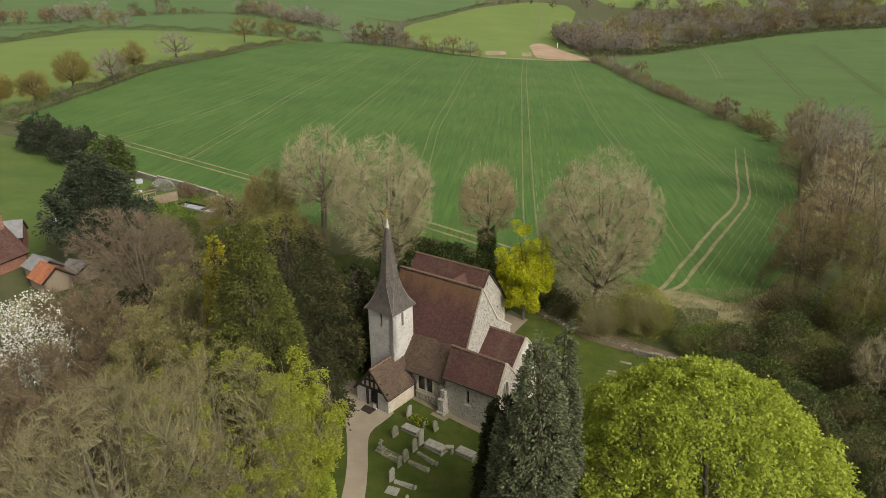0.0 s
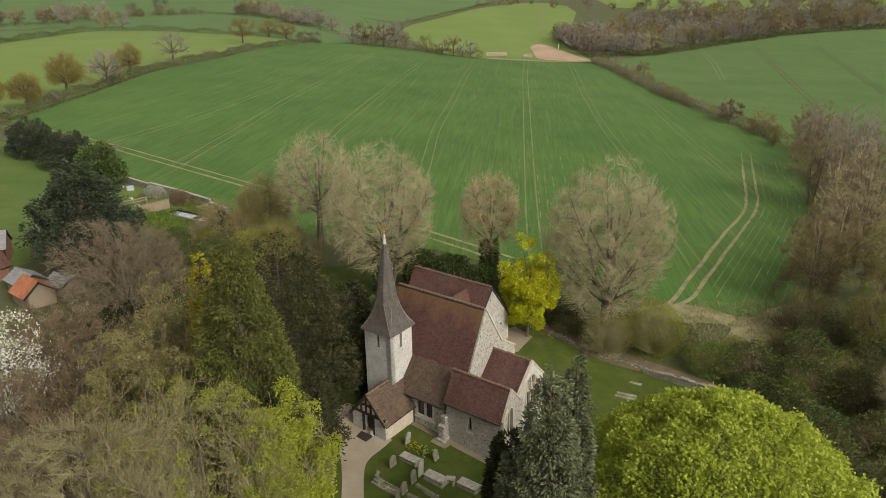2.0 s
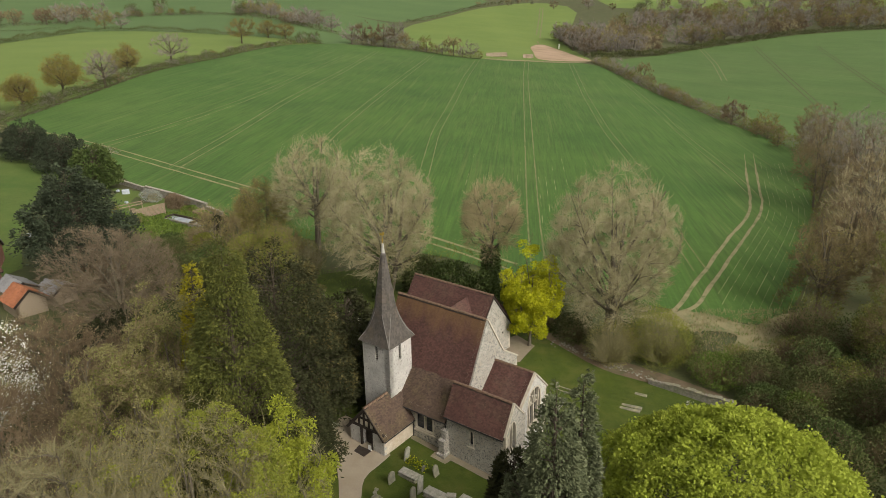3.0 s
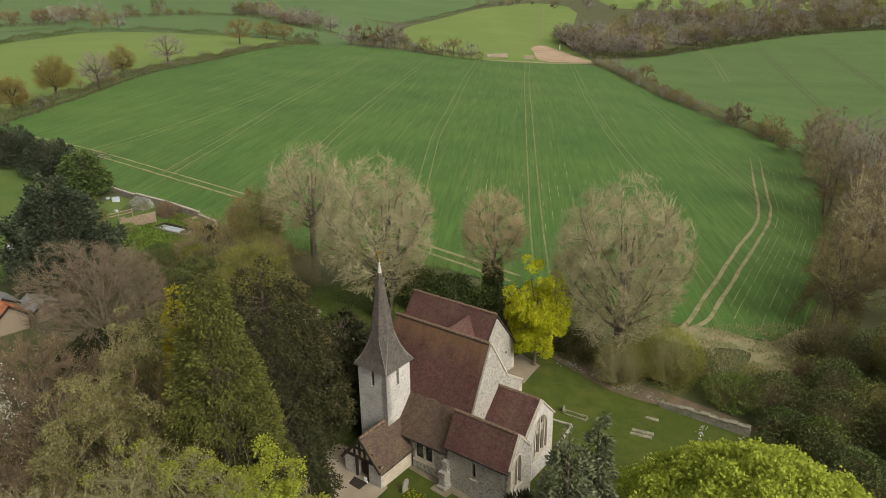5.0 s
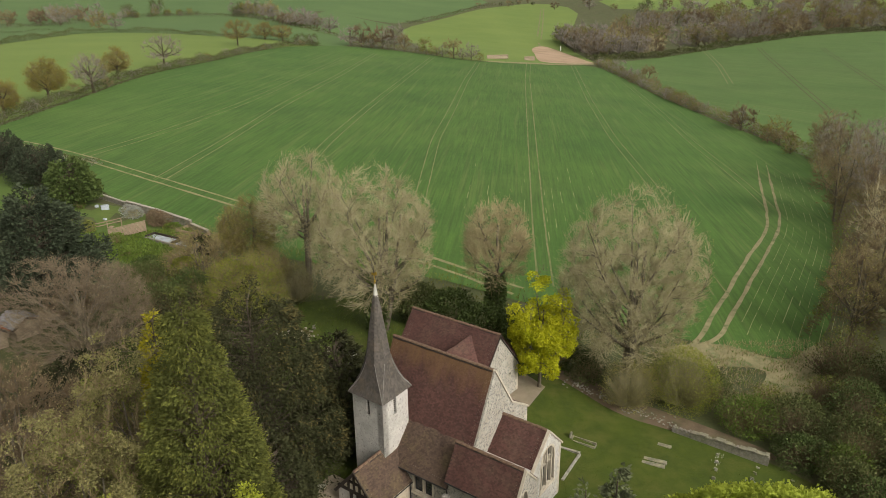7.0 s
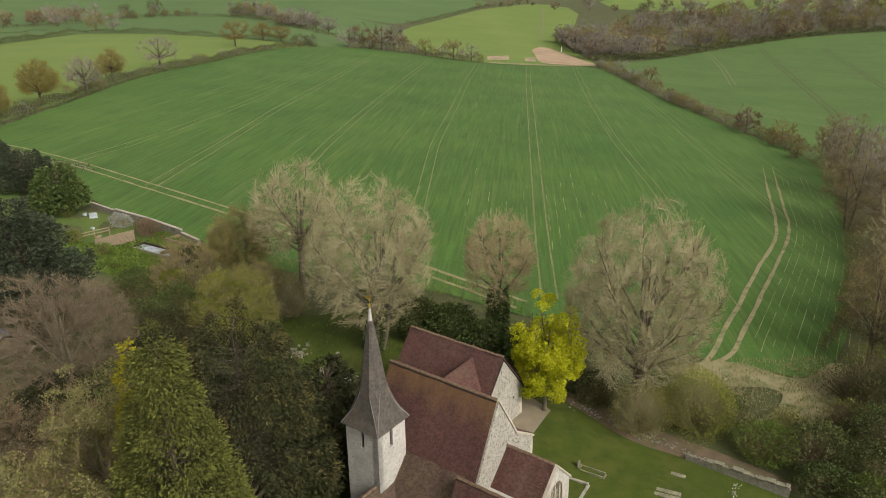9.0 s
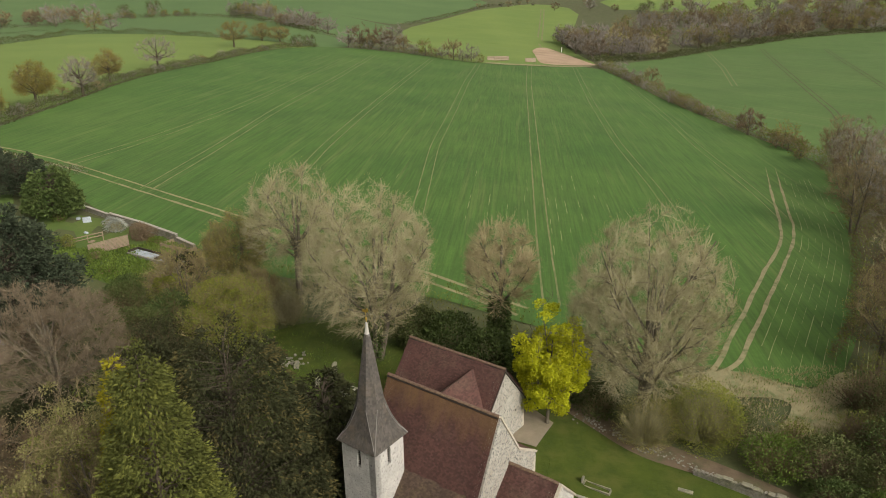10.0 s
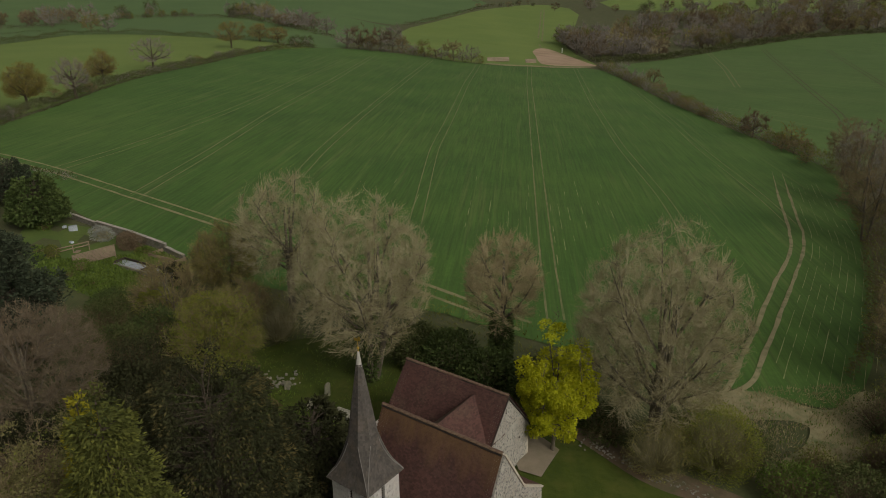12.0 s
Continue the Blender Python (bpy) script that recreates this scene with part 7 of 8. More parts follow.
# foreground trees
DOME = dict(counts=(24, 300, 4600, 28000), trunk=0.26, up=0.58, stems=2, twig=(0.25, 0.6), twig_r=0.012, shell=0.5, uneven=0.07, twigs=M["twig_olive"])
plant_tree("hornbeam_tree", -17.4, 31.5, up_to(-17.4, 31.5, 17.9), 6.6, 2.0, dict(DOME, leaves=((M["bud_tan"], 16000, 0.1, 0.07, 0.04, "twig"), (M["bud"], 5000, 0.12, 0.08, 0.05, "twig"))), 41, "broad rounded tree, nearly leafless, grey-brown twigs with opening buds")
plant_tree("maple_tree", -13.3, 35.4, up_to(-13.3, 35.4, 17.0), 5.6, 1.8, dict(DOME, counts=(20, 240, 3200, 18000), leaves=((M["bud"], 24000, 0.12, 0.08, 0.055, "twig"), (M["spring"], 22000, 0.12, 0.11, 0.085, "lobe")), lobes=(260, 0.34, 0.86), side=(0.6, 0.0, -0.05)), 42, "rounded tree, grey twigs with buds and patches of bright green leaf")
plant_tree("maple_tree", -9.9, 41.2, up_to(-9.9, 41.2, 13.5), 3.3, 1.4, dict(lobes=(170, 0.55, 0.55), counts=(14, 110, 500, 1500), trunk=0.2, up=0.6, uneven=0.2, twig_r=0.014, twigs=M["twig_olive"], leaves=((M["soft_lime"], 26000, 0.1, 0.14, 0.12, "lobe"),)), 46, "tree in bright yellow-green young leaf beside the path")
plant_tree("maple_tree", 17.4, 38.8, up_to(17.4, 38.8, 12.4), 10.7, 0.4, dict(lobes=(760, 0.85, 0.84), lean=(-0.9, 0.8), peak=1.5, counts=(20, 200, 700, 500), trunk=0.34, up=0.72, uneven=0.11, shell=0.86, twig=(0.3, 0.5), twigs=M["bark"], leaves=((M["lime"], 105000, 0.06, 0.2, 0.17, "lobe"),)), 43, "broad maple tree in full bright lime-green spring leaf")
shrub("garden_shrub", -8.6, 40.0, 1.3, 3.6, 44, M["twig"], M["lime"], 160, 3200, (0.18, 0.14), "bright green bush at the edge of the path")

# west side thicket
BROWN = dict(counts=(10, 60, 260, 4400), twig=(0.5, 1.05), twig_r=0.02, stems=3, up=0.6, uneven=0.18)
for n, (x, y, z, r, m, b) in enumerate(((-31, 56, 11.2, 5.2, "twig_red", "bud_tan"), (-25.5, 49.5, 11.6, 4.8, "twig_red", "bud_tan"), (-27.5, 41.5, 12.0, 5.0, "twig_red", "bud_tan"), (-21, 46, 14.8, 4.2, "twig", "sallow"), (-19.2, 51.4, 17.0, 4.6, "twig", "sallow"))):
    plant_tree("thorn_tree", x, y, up_to(x, y, z), r, 0.8, dict(BROWN, trunk=0.16, lobes=(170, 0.62, 0.6), twigs=M[m], leaves=((M[b], 26000 if m == "twig" else 1800, 0.12, 0.13, 0.085, "lobe" if m == "twig" else "twig"),) + (((M["olive"], 6000, 0.2, 0.16, 0.11, "tuft"),) if m == "twig" else ())), 50 + n, "dense leafless tree with red-brown twigs" if m == "twig_red" else "twiggy tree breaking into olive-green leaf", group="thicket west of the church")
plant_tree("lilac_tree", -31.6, 70.6, up_to(-31.6, 70.6, 14.9), 6.9, 0.6, dict(BROWN, trunk=0.2, twigs=M["twig_mauve"], twig_r=0.014, twig=(0.35, 0.8), leaves=((M["bud_tan"], 3500, 0.12, 0.08, 0.05, "twig"),), counts=(18, 170, 2400, 15000)), 60, "wide leafless tree with purplish-brown twigs by the garden")
plant_tree("hazel_tree", -20.4, 80, up_to(-20.4, 80, 10.3), 4.5, 0.8, dict(BROWN, trunk=0.14, counts=(12, 90, 500, 4500), twigs=M["twig"], leaves=((M["spring"], 20000, 0.3, 0.12, 0.08, "tuft"), (M["olive"], 8000, 0.3, 0.12, 0.08, "tuft"))), 61, "low tree coming into yellowish-green leaf behind the yew")
for n, (x, y, r, h, leaf) in enumerate(((-29, 79.5, 3.0, 4.8, "scrub"), (-25.6, 76.6, 2.8, 5.2, "yew"), (-27.4, 84.4, 2.8, 4.0, "ivy"), (-33, 86.5, 3.0, 3.6, "scrub"), (-30, 91, 2.6, 3.2, "spring"), (-35, 91, 2.4, 2.6, "ivy"), (-23.8, 88, 2.8, 4.2, "spring"), (-22.5, 74, 2.6, 4.6, "yew"))):
    shrub("laurel_bush", x, y, r, h, 400 + n, M["twig_red"], M[leaf], 320, 5200, (0.17, 0.11), "dense green bush in the thicket below the garden")
plant_tree("hazel_tree", -24, 96, up_to(-24, 96, 12.0), 4.0, 1.0, dict(BROWN, trunk=0.14, counts=(12, 90, 500, 4500), twigs=M["twig"], leaves=((M["bud"], 14000, 0.3, 0.12, 0.08, "tuft"), (M["oak_bud"], 8000, 0.3, 0.12, 0.08, "tuft"))), 62, "small tree with golden-brown opening leaves at the field edge")
plant_tree("cherry_tree", -35.6, 52.2, up_to(-35.6, 52.2, 12.4), 5.8, 1.2, dict(BROWN, trunk=0.18, stems=1, counts=(12, 90, 500, 3000), twigs=M["twig_grey"], leaves=((M["blossom"], 9000, 0.3, 0.15, 0.14, "tuft"), (M["mid"], 2000, 0.3, 0.14, 0.1, "tuft"))), 63, "cherry tree covered in white blossom")
shrub("blackthorn_bush", -16.5, 87.5, 2.2, 4.5, 64, M["twig_grey"], M["sallow"], 500, 2600, (0.12, 0.09), "bush with pale grey-green opening leaves behind the churchyard")
for n, (x, y, r, h, leaf) in enumerate(((0.2, 82, 2.8, 4.6, "ivy"), (3.4, 77.5, 2.6, 4.8, "ivy"), (-2.8, 84, 2.6, 4.2, "scrub"), (7.5, 79, 2.8, 3.6, "scrub"), (-19, 69, 3.4, 4.6, "scrub"), (-24, 66, 3.6, 4.4, "scrub"), (-27.5, 70, 3.2, 3.8, "scrub"), (-31, 66, 3.4, 4.0, "yew"), (-26, 73, 3.0, 4.4, "yew"))):
    shrub("laurel_bush", x, y, r, h, 70 + n, M["twig_grey"], M[leaf], 150, 3800, (0.32, 0.22), "dark evergreen bush at the churchyard edge")
for n, (x, y, z, r, m) in enumerate(((-34.5, 60.5, 9.5, 4.4, "twig_red"), (-30, 47, 11.0, 4.8, "twig_red"), (-36, 47, 10.5, 4.8, "twig_red"), (-33, 38, 11.0, 5.0, "twig_red"), (-26, 58.5, 9.0, 4.4, "twig_red"), (-22.5, 55, 10.5, 4.0, "twig"), (-23.5, 40, 13, 4.6, "twig_red"), (-28, 90, 9.5, 4.2, "twig"), (-20, 88, 8.0, 3.4, "twig"), (-41, 86, 9.0, 4.4, "twig_red"), (-37, 79, 8.0, 3.8, "twig_red"))):
    plant_tree("thorn_tree", x, y, up_to(x, y, z), r, 0.8, dict(BROWN, counts=(9, 50, 220, 3600), trunk=0.15, twigs=M[m], leaves=((M["bud_tan" if m == "twig_red" else "bud"], 1500 if m == "twig_red" else 4000, 0.12, 0.11, 0.065, "twig"),)), 300 + n, "dense leafless tree with red-brown twigs" if m == "twig_red" else "twiggy tree with yellow-green opening buds", group="thicket west of the church")


# ---- scrub, hedges, oaks and woods beyond ----
for n, (x, y, r, h, twig, leaf, k) in enumerate((
        (24, 71, 2.6, 3.0, "twig_red", "scrub", 3600), (26, 66, 2.6, 3.0, "twig", "mid", 3600), (30, 65, 3.2, 3.8, "twig_red", "scrub", 5000), (33.5, 62, 3.4, 4.2, "twig", "scrub", 5200), (36.5, 66.5, 3.6, 4.4, "twig_red", "ivy", 5000),
        (38, 60, 3.6, 4.4, "twig_red", "scrub", 5200), (42, 65, 4.0, 5.0, "twig_red", "ivy", 5000), (36, 54.5, 3.2, 3.6, "twig", "scrub", 4600), (41, 54, 3.8, 4.6, "twig_red", "scrub", 4600), (46, 59, 4.2, 5.4, "twig_red", "ivy", 4600), (34, 47, 3.4, 4.0, "twig", "scrub", 4200), (39, 47, 3.8, 4.6, "twig_red", "scrub", 4200), (29.5, 69.5, 2.0, 2.2, "twig", "olive", 900), (39, 72, 3.0, 4.6, "twig", "scrub", 2600),
        (41, 77.5, 3.0, 5.0, "twig_red", "olive", 1500), (44, 72, 4.0, 6.0, "twig_red", "ivy", 4200), (49, 68, 4.4, 7.0, "twig_red", "scrub", 4200), (38.5, 75.5, 2.6, 4.4, "twig_red", "olive", 900), (35, 70, 2.4, 3.2, "twig_red", "olive", 900), (31.5, 60.5, 2.2, 2.6, "twig", "mid", 2600), (37.5, 63.5, 2.4, 4.8, "twig", "olive", 2000), (44, 60, 2.8, 5.6, "twig", "olive", 2400), (13.5, 73, 2.4, 3.0, "twig", "scrub", 3000), (11, 76, 2.4, 3.2, "twig", "scrub", 3000), (20, 72.5, 2.4, 2.8, "twig", "scrub", 2600), (28.8, 61.8, 2.0, 2.4, "twig_red", "ivy", 3600), (30.6, 58.2, 2.4, 2.8, "twig", "scrub", 4200), (31.5, 55, 2.6, 3.2, "twig_red", "ivy", 4200), (31, 51.5, 2.6, 3.0, "twig", "scrub", 4200), (33.5, 44, 2.8, 3.2, "twig_red", "ivy", 4200))):
    shrub("scrub_bush", x, y, r, h, 100 + n, M[twig], M["ivy" if leaf == "olive" and n % 2 else leaf], 420, int(k * 0.8), (0.18, 0.12), "tangled dark scrub with brambles and fresh shoots", group="scrub beyond the churchyard wall")

WOODY = dict(counts=(10, 60, 420, 5200), twig=(0.4, 0.95), twig_r=0.02, stems=2, up=0.58, uneven=0.2)
for n, (x, y, z, r, m, leaf, q) in enumerate((
        (44.5, 83, 12.5, 4.6, "twig", "bud", 3500), (50.5, 90, 13.5, 4.6, "twig_red", "bud_tan", 2500), (50, 76, 13, 5.2, "twig", "olive", 6000), (55, 86, 14.5, 6, "twig", "bud_tan", 2500), (58.5, 99, 14.5, 6.2, "twig_grey", "bud_tan", 2500), (66, 110.5, 14.5, 6.6, "twig", "bud_tan", 2500), (72, 122.5, 14, 6.8, "twig_red", "bud_tan", 2000),
        (77, 134, 13, 6.8, "twig_purple", "bud_tan", 2000), (83, 147, 12, 6.8, "twig_purple", "bud_tan", 2000), (89, 158, 10, 6.0, "twig_purple", "bud_tan", 2000), (79, 113, 14, 6.4, "twig", "olive", 3000), (87, 127, 13, 6.4, "twig_red", "bud_tan", 2000), (67, 92, 14, 6.2, "twig", "bud", 3000), (61, 80, 13, 5.8, "twig", "olive", 5000), (56, 66, 11, 5.4, "twig", "olive", 5500), (52, 56, 9.5, 5.0, "twig", "olive", 5000), (95, 142, 11, 6.2, "twig_purple", "bud_tan", 2000), (82, 157, 10, 6, "twig_red", "bud_tan", 2000), (88.5, 171, 8.5, 5.5, "twig_purple", "bud_tan", 2000), (69, 133, 12.5, 6, "twig", "bud_tan", 2000), (92, 183, 6.5, 4.6, "twig", "bud_tan", 2000), (48.5, 66, 9.5, 4.0, "twig", "bud", 5000), (43, 68, 7.0, 3.0, "twig", "olive", 4500), (46, 52, 7.5, 3.6, "twig", "olive", 4500), (40, 57, 5.5, 2.8, "twig_grey", "bud_tan", 1500))):
    plant_tree("woodland_tree", x, y, up_to(x, y, z), r, 1.5, dict(WOODY, trunk=0.24, lobes=(110, 0.75, 0.6), twigs=M[m], leaves=((M["spring" if leaf == "olive" and n % 2 else leaf], int(q * 1.8) if leaf == "olive" else int(q * 0.8), 0.12, 0.14, 0.09, "lobe" if leaf == "olive" else "twig"),)), 130 + n, "tall woodland tree, bare brown twigs with opening buds" if leaf != "olive" else "woodland tree breaking into olive-green leaf", group="wood beside the field")

# hedges
hedge([(42, 82), (48, 90), (56.5, 104), (66, 121), (74, 137), (83, 157), (89, 168), (93, 188)], 6.0, 4.5, 150, 13, M["twig_red"], M["olive"], "brown scrub along the edge of the wood", 0.25, (0.3, 0.18), 0.8, 0.02)
hedge([(93.5, 186), (93.5, 206), (91.5, 222), (89.5, 240), (88, 261), (85.5, 295), (86, 338), (84, 404)], 4.6, 4.2, 110, 1, M["twig_purple"], M["olive"], "overgrown brown field hedge with patches of green", 0.5)
hedge([(-92.5, 153), (-93.5, 186), (-94, 204), (-95.5, 228), (-95.5, 252), (-92.5, 275), (-88.5, 297), (-85, 333), (-79, 366), (-70, 388), (-64, 399)], 3.4, 2.7, 100, 2, M["twig_purple"], M["scrub"], "low brown and green field hedge under the oaks", 0.72)
hedge([(-46, 411), (-24, 406.5), (-6, 395), (6, 382), (19, 374.5)], 4.0, 3.2, 80, 3, M["twig_purple"], M["olive"], "low field hedge along the far edge of the wheat", 0.5)
hedge(PASTURE_TOP[4:], 3.2, 3.4, 80, 4, M["twig_purple"], M["scrub"], "clipped dark hedge between pasture and field", 0.85)
hedge(PASTURE_TOP[:5], 3.4, 3.2, 50, 5, M["twig_purple"], M["scrub"], "clipped dark hedge between pasture and field", 0.8)
hedge([(-275, 412), (-253, 433), (-241.5, 449), (-231, 465)], 2.2, 1.8, 24, 9, M["twig_purple"], M["scrub"], "thin low hedge across the slope", 0.8)
hedge(UPPER_EDGE[1:-2], 4.0, 3.0, 22, 6, M["twig_purple"], M["scrub"], "dark hedge on the far slope", 0.6, (0.6, 0.4), 0.9, 0.05)
hedge([(-26, 595), (32, 768), (60, 850)], 4.0, 2.5, 14, 7, M["twig_purple"], M["scrub"], "hedge at the top of the pale meadow", 0.6, (0.6, 0.4), 0.9, 0.05)
hedge([(-60, 137), (-74, 143), (-92, 150)], 2.0, 1.4, 40, 8, M["twig_purple"], M["scrub"], "low garden hedge at the field corner", 0.6)


def far_kind(seed, radius, height, twigs, leaf, leaves, wood="twig_purple"):
    """A light tree mesh for the distance: a few limbs, stout twigs and loose leaves."""
    k = dict(plain=True, counts=(6, 14, 60, int(twigs * 1.25)), twig=(0.7, 1.6), twig_r=0.065, up=0.6, uneven=0.22, trunk=0.3, leaves=((None, leaves, 0.4, 0.6, 0.4, "twig"),))
    w, t, l = tree_meshes(seed, height, radius, height * 0.06, k)
    proto = [("trunk", join(*w[:3]), M["bark"]), ("crown", join(*w[3:], t), M[wood]), ("foliage", l[0][1], M[leaf])]
    out = []
    for name, mesh, material in proto:
        me = bpy.data.meshes.new(name)
        me.from_pydata(mesh[0], [], mesh[1])
        me.materials.append(material)
        out.append((name, me, mesh, material))
    return out


FAR = {
    "purple": far_kind(201, 5.5, 11, 620, "bud_tan", 10, "twig_purple"),
    "brown": far_kind(202, 5.0, 10, 600, "bud_tan", 20, "twig_red"),
    "tan": far_kind(203, 5.2, 11, 600, "bud_tan", 60, "twig"),
    "green": far_kind(204, 4.6, 9, 260, "olive", 420, "twig"),
    "gold": far_kind(205, 5.6, 10.5, 350, "oak_bud", 380, "twig"),
    "dark": far_kind(206, 3.8, 7, 160, "scrub", 520, "twig_purple"),
    "fresh": far_kind(207, 4.6, 10, 200, "bud", 480, "twig"),
    "white": far_kind(208, 4.4, 8, 260, "bud_tan", 260, "twig_grey"),
}
for q, wood, leaf, n in (("bush_tan", "twig", "bud_tan", 30), ("bush_purple", "twig_purple", "bud_tan", 10), ("bush_green", "twig", "olive", 260), ("bush_dark", "twig_purple", "scrub", 300)):
    FAR[q] = far_kind(210 + n, 4.6, 8, 330, leaf, n, wood)
FAR_LABEL = {"bush_tan": "twiggy tan hedgerow bush", "bush_purple": "leafless purplish hedgerow bush", "bush_green": "hedgerow bush coming into olive leaf", "bush_dark": "dark evergreen hedgerow bush", "purple": "distant leafless tree with purplish twigs", "brown": "distant leafless tree with brown twigs", "tan": "distant leafless tree with tan twigs", "green": "distant tree coming into olive leaf", "gold": "hedgerow oak with golden-brown opening leaves", "dark": "distant dark evergreen bush", "fresh": "distant tree in fresh yellow-green leaf", "white": "distant tree in pale blossom"}


def far_tree(kind, x, y, size, turn, group="far woods and hedgerow trees", name="tree", squash=1.0):
    t = new(name)
    t.matrix_world = pose(*on_ground(x, y, 0.1), 0, 0, turn) @ Matrix.Diagonal((size, size, size * squash, 1))
    tagged(t, FAR_LABEL[kind], "tree", group)
    for n, me, *_ in FAR[kind]:
        ob = new(n, me)
        ob.parent = t
    return t


rng = np.random.default_rng(77)
# oaks along the pasture hedge
OAK = dict(counts=(12, 50, 200, 2200), twig=(0.6, 1.1), twig_r=0.035, up=0.6, trunk=0.42, uneven=0.16, bark=M["bark_dark"])
for n, (x, y, h, r, m, leaf, q) in enumerate(((-98.5, 277, 10.6, 7.4, "twig_purple", "bud_tan", 150), (-97.5, 236, 9.6, 5.2, "twig", "oak_bud", 2500), (-93.3, 210, 10.2, 5.4, "twig_purple", "bud_tan", 700), (-96, 192, 10.6, 4.9, "twig", "oak_bud", 5000), (-94.6, 170, 8.2, 3.7, "twig", "oak_bud", 3000), (-98, 161, 9.2, 3.6, "twig", "oak_bud", 3500), (-95.6, 366, 12.2, 7.6, "twig", "oak_bud", 2600), (-92, 407, 8.6, 6.0, "twig", "oak_bud", 1800), (-82, 404, 8.2, 6.2, "twig", "oak_bud", 1800))):
    plant_tree("oak_tree", x, y, h, r, h * 0.22, dict(OAK, twigs=M[m], leaves=((M[leaf], int(q * 1.6), 0.3, 0.27, 0.19, "twig"),)), 220 + n, "round-crowned hedgerow oak with golden-brown opening leaves" if leaf == "oak_bud" else "leafless round-crowned hedgerow tree", group="oaks along the pasture hedge")
for kind, x, y, s in (("gold", -205.5, 468, 1.15), ("purple", -195, 468, 1.0), ("dark", -236, 590, 1.25), ("dark", -222, 612, 1.5), ("dark", -66, 398.5, 0.8), ("dark", -71, 392, 0.8), ("brown", 88.4, 225, 0.92), ("purple", 90, 230, 0.62), ("gold", 92.4, 210.5, 0.7), ("tan", 93, 203, 0.5), ("tan", 90, 331, 0.9), ("purple", 86, 345, 0.6), ("tan", 86.5, 312, 0.55), ("brown", 88, 268, 0.45), ("green", 86, 290, 0.5), ("purple", 87, 372, 0.7), ("green", 86, 396, 0.55)):
    far_tree(kind, x, y, s, rng.uniform(0, 360), "hedgerow trees", "hedgerow_tree")
for k in range(40):
    f = rng.uniform(0, 1)
    y = 186 + 220 * f
    x = float(np.interp(y, [182, 206, 222, 240, 261, 295, 338, 405], [93, 93, 91, 89, 88, 85.5, 86, 84.5])) + rng.normal() * 1.5
    far_tree(rng.choice(["bush_tan", "bush_purple", "bush_green", "bush_dark"], p=[0.4, 0.35, 0.17, 0.08]), x, y, rng.uniform(0.32, 0.6), rng.uniform(0, 360), "hedgerow bushes", "hedgerow_bush")
for k in range(26):
    y = 155 + 245 * rng.uniform(0, 1)
    x = float(np.interp(y, [152, 192, 228, 252, 275, 297, 333, 366, 408], [-93, -94, -95.5, -95.5, -92.5, -88.5, -85, -79, -62])) + rng.normal() * 1.0
    far_tree(rng.choice(["bush_tan", "bush_purple", "bush_green", "bush_dark"]), x, y, rng.uniform(0.28, 0.45), rng.uniform(0, 360), "hedgerow bushes", "hedgerow_bush")
# the copse along the far edge of the wheat
for kind, x, y, size in (("purple", -48, 411, 1.1), ("brown", -42, 412, 1.45), ("tan", -36, 410, 0.85), ("brown", -31, 411, 1.45), ("purple", -24.5, 412, 1.4), ("tan", -19, 408, 0.95), ("bush_purple", -13, 400, 0.7), ("green", -7.5, 392, 0.95), ("bush_tan", -2, 388, 0.7), ("purple", 1, 385, 0.65), ("tan", 6.5, 382, 1.05), ("bush_purple", 11, 380, 0.75), ("purple", 15, 378, 0.85), ("bush_green", 19.5, 375, 0.5), ("bush_dark", -37, 409, 0.7), ("bush_dark", -28, 407, 0.6)):
    far_tree(kind, x, y, size, rng.uniform(0, 360))
# the wood on the right and its long edge
WOOD_X, WOOD_Y = [84, 98, 125, 154, 181, 209, 240, 269, 297, 326, 361, 480], [432, 441, 454, 486, 510, 532, 558, 578, 590, 602, 610, 655]
for k in range(230):
    x = 84 + 370 * rng.uniform(0, 1) ** 1.15
    back = rng.uniform(0, 1) ** 1.5
    y = float(np.interp(x, WOOD_X, WOOD_Y)) + 4 + back * (170 if x > 150 else 120)
    kind = rng.choice(["purple", "brown", "tan", "green", "fresh", "white"], p=[0.42, 0.16, 0.2, 0.1, 0.06, 0.06])
    far_tree(kind, x, y, rng.uniform(1.15, 1.65) + 0.15 * back, rng.uniform(0, 360), "wood on the right slope")
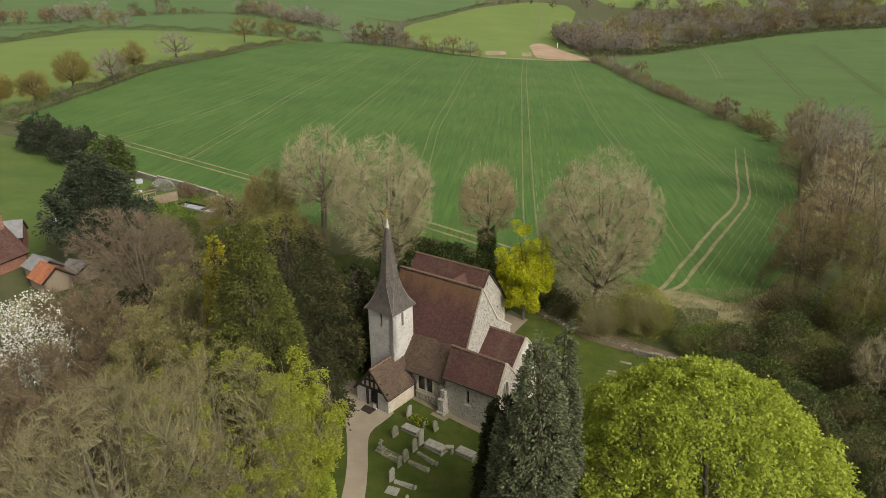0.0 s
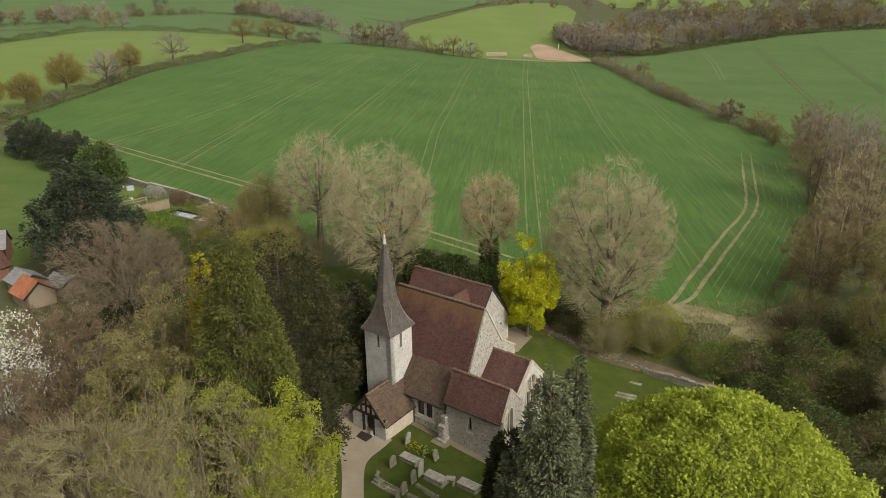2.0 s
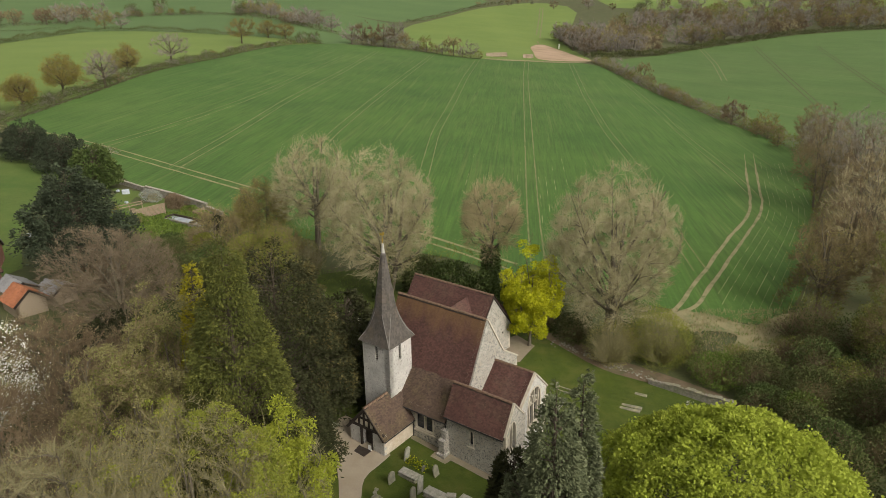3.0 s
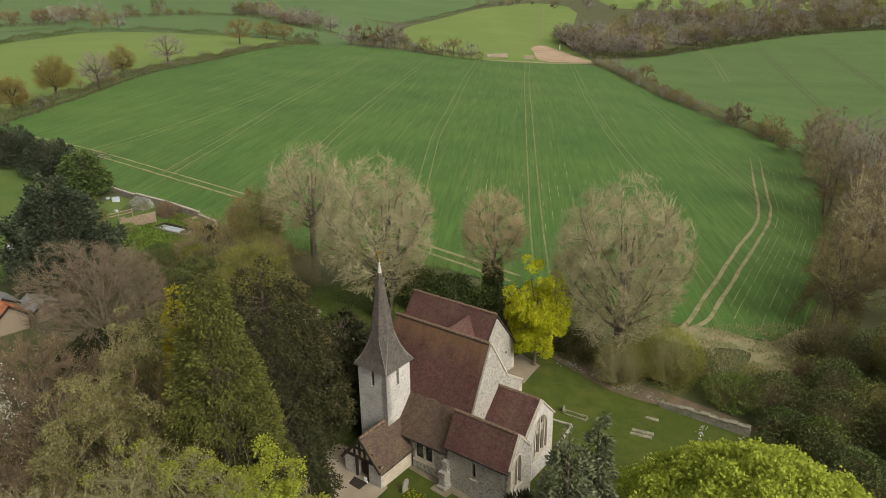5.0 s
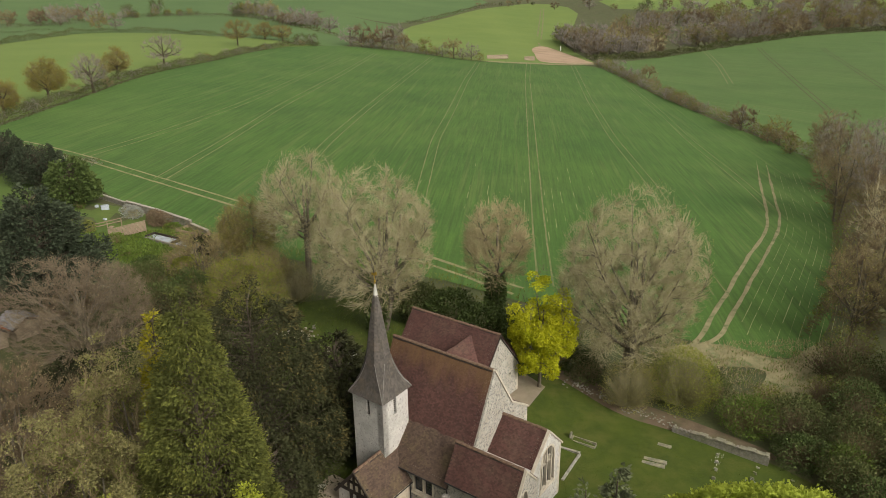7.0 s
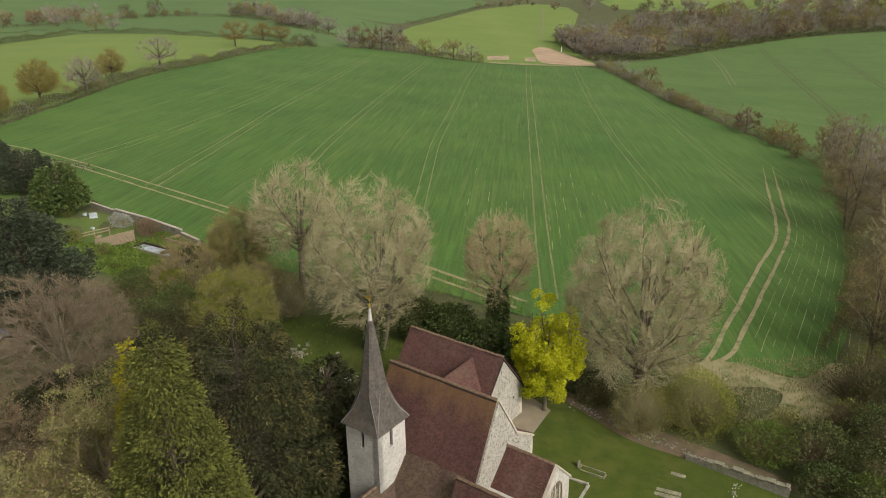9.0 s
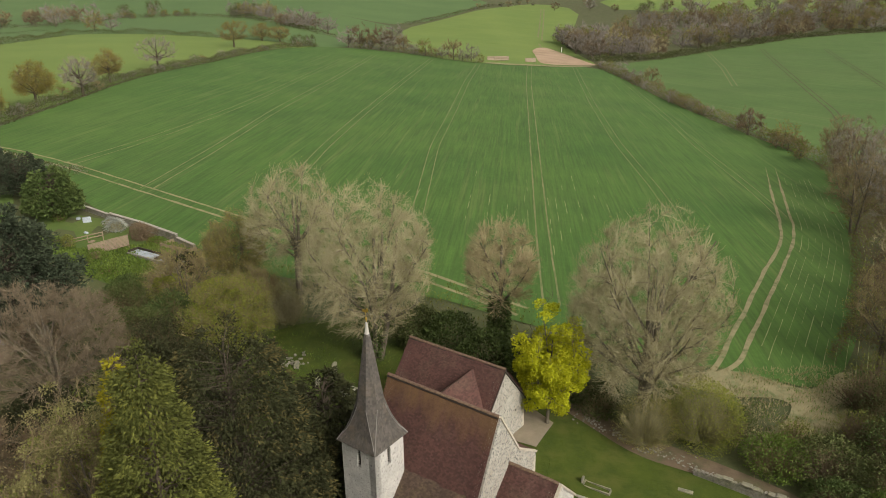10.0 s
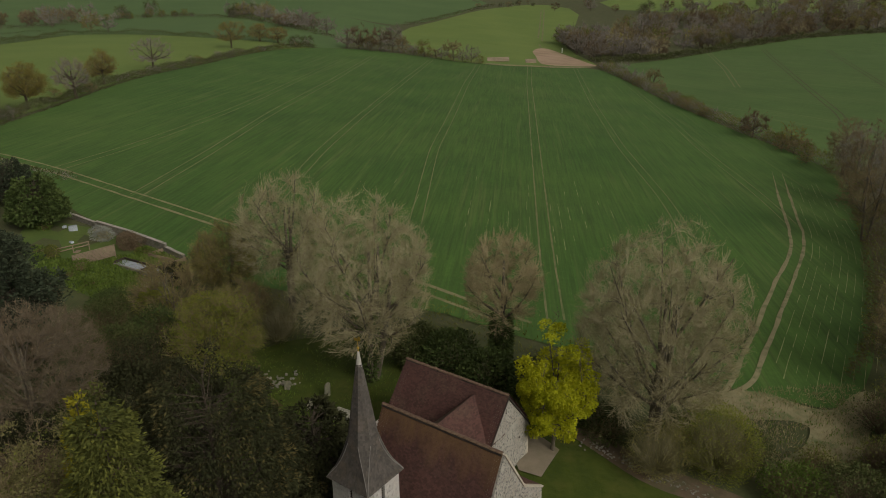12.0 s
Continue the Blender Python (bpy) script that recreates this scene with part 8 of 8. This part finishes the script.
for k in range(16):
    far_tree(rng.choice(["dark", "green", "purple", "purple"]), 84 + rng.uniform(0, 14), 440 + rng.uniform(0, 110), rng.uniform(1.0, 1.5), rng.uniform(0, 360), "wood on the right slope")
hedge(list(zip(WOOD_X, WOOD_Y)), 6.0, 4.0, 40, 11, M["twig_purple"], M["scrub"], "dark undergrowth along the edge of the wood", 0.75, (0.7, 0.5), 1.0, 0.06)


def belt(line, number, spread, low, high, kinds, label):
    """A far belt of trees as one mass: its trunks, crowns and leaves, by material."""
    c = glide(line, 2.0)
    t = thing("tree_belt", (0, 0, 0), 0, label, "woodland", "far tree belts", "stuff")
    heap = {}
    for _ in range(number):
        p = c[rng.integers(0, len(c))] + rng.normal(size=2) * spread
        m = np.array(pose(*on_ground(p[0], p[1], 0.1), 0, 0, rng.uniform(0, 360)) @ Matrix.Scale(rng.uniform(low, high), 4))
        for name, _, mesh, material in FAR[rng.choice(kinds)]:
            heap.setdefault((name, material.name), []).append((mesh[0] @ m[:3, :3].T + m[:3, 3], mesh[1]))
    for (name, material), meshes in heap.items():
        part(name, join(*meshes), bpy.data.materials[material], t)


# belts on the far slopes
belt([(-380, 490), (-330, 500), (-285, 505), (-264, 530), (-252, 556)], 40, 13, 0.9, 1.35, ["purple", "purple", "brown", "tan"], "leafless purplish woodland on the far slope")
belt([(-246, 545), (-233, 578), (-208, 592), (-178, 595)], 24, 4, 0.45, 0.75, ["purple", "dark", "green", "tan"], "mixed far hedgerow of bare and evergreen trees")
belt([(-172, 600), (-146, 592), (-120, 566)], 18, 8, 0.9, 1.3, ["purple", "purple", "fresh", "dark", "tan"], "far clump of bare and freshly green trees")
belt([(-105, 542), (-92, 516), (-80, 496), (-70, 486)], 18, 4.5, 0.8, 1.25, ["purple", "brown", "tan", "purple"], "leafless brown trees at the far field corner")
belt([(150, 812), (217, 800), (330, 815), (480, 850)], 26, 16, 0.9, 1.5, ["purple", "brown", "dark"], "far brown woodland beyond the pale field")
belt([(33, 781), (80, 850), (122, 906)], 8, 5, 0.5, 0.8, ["dark", "tan"], "sparse dark bushes along the far meadow")
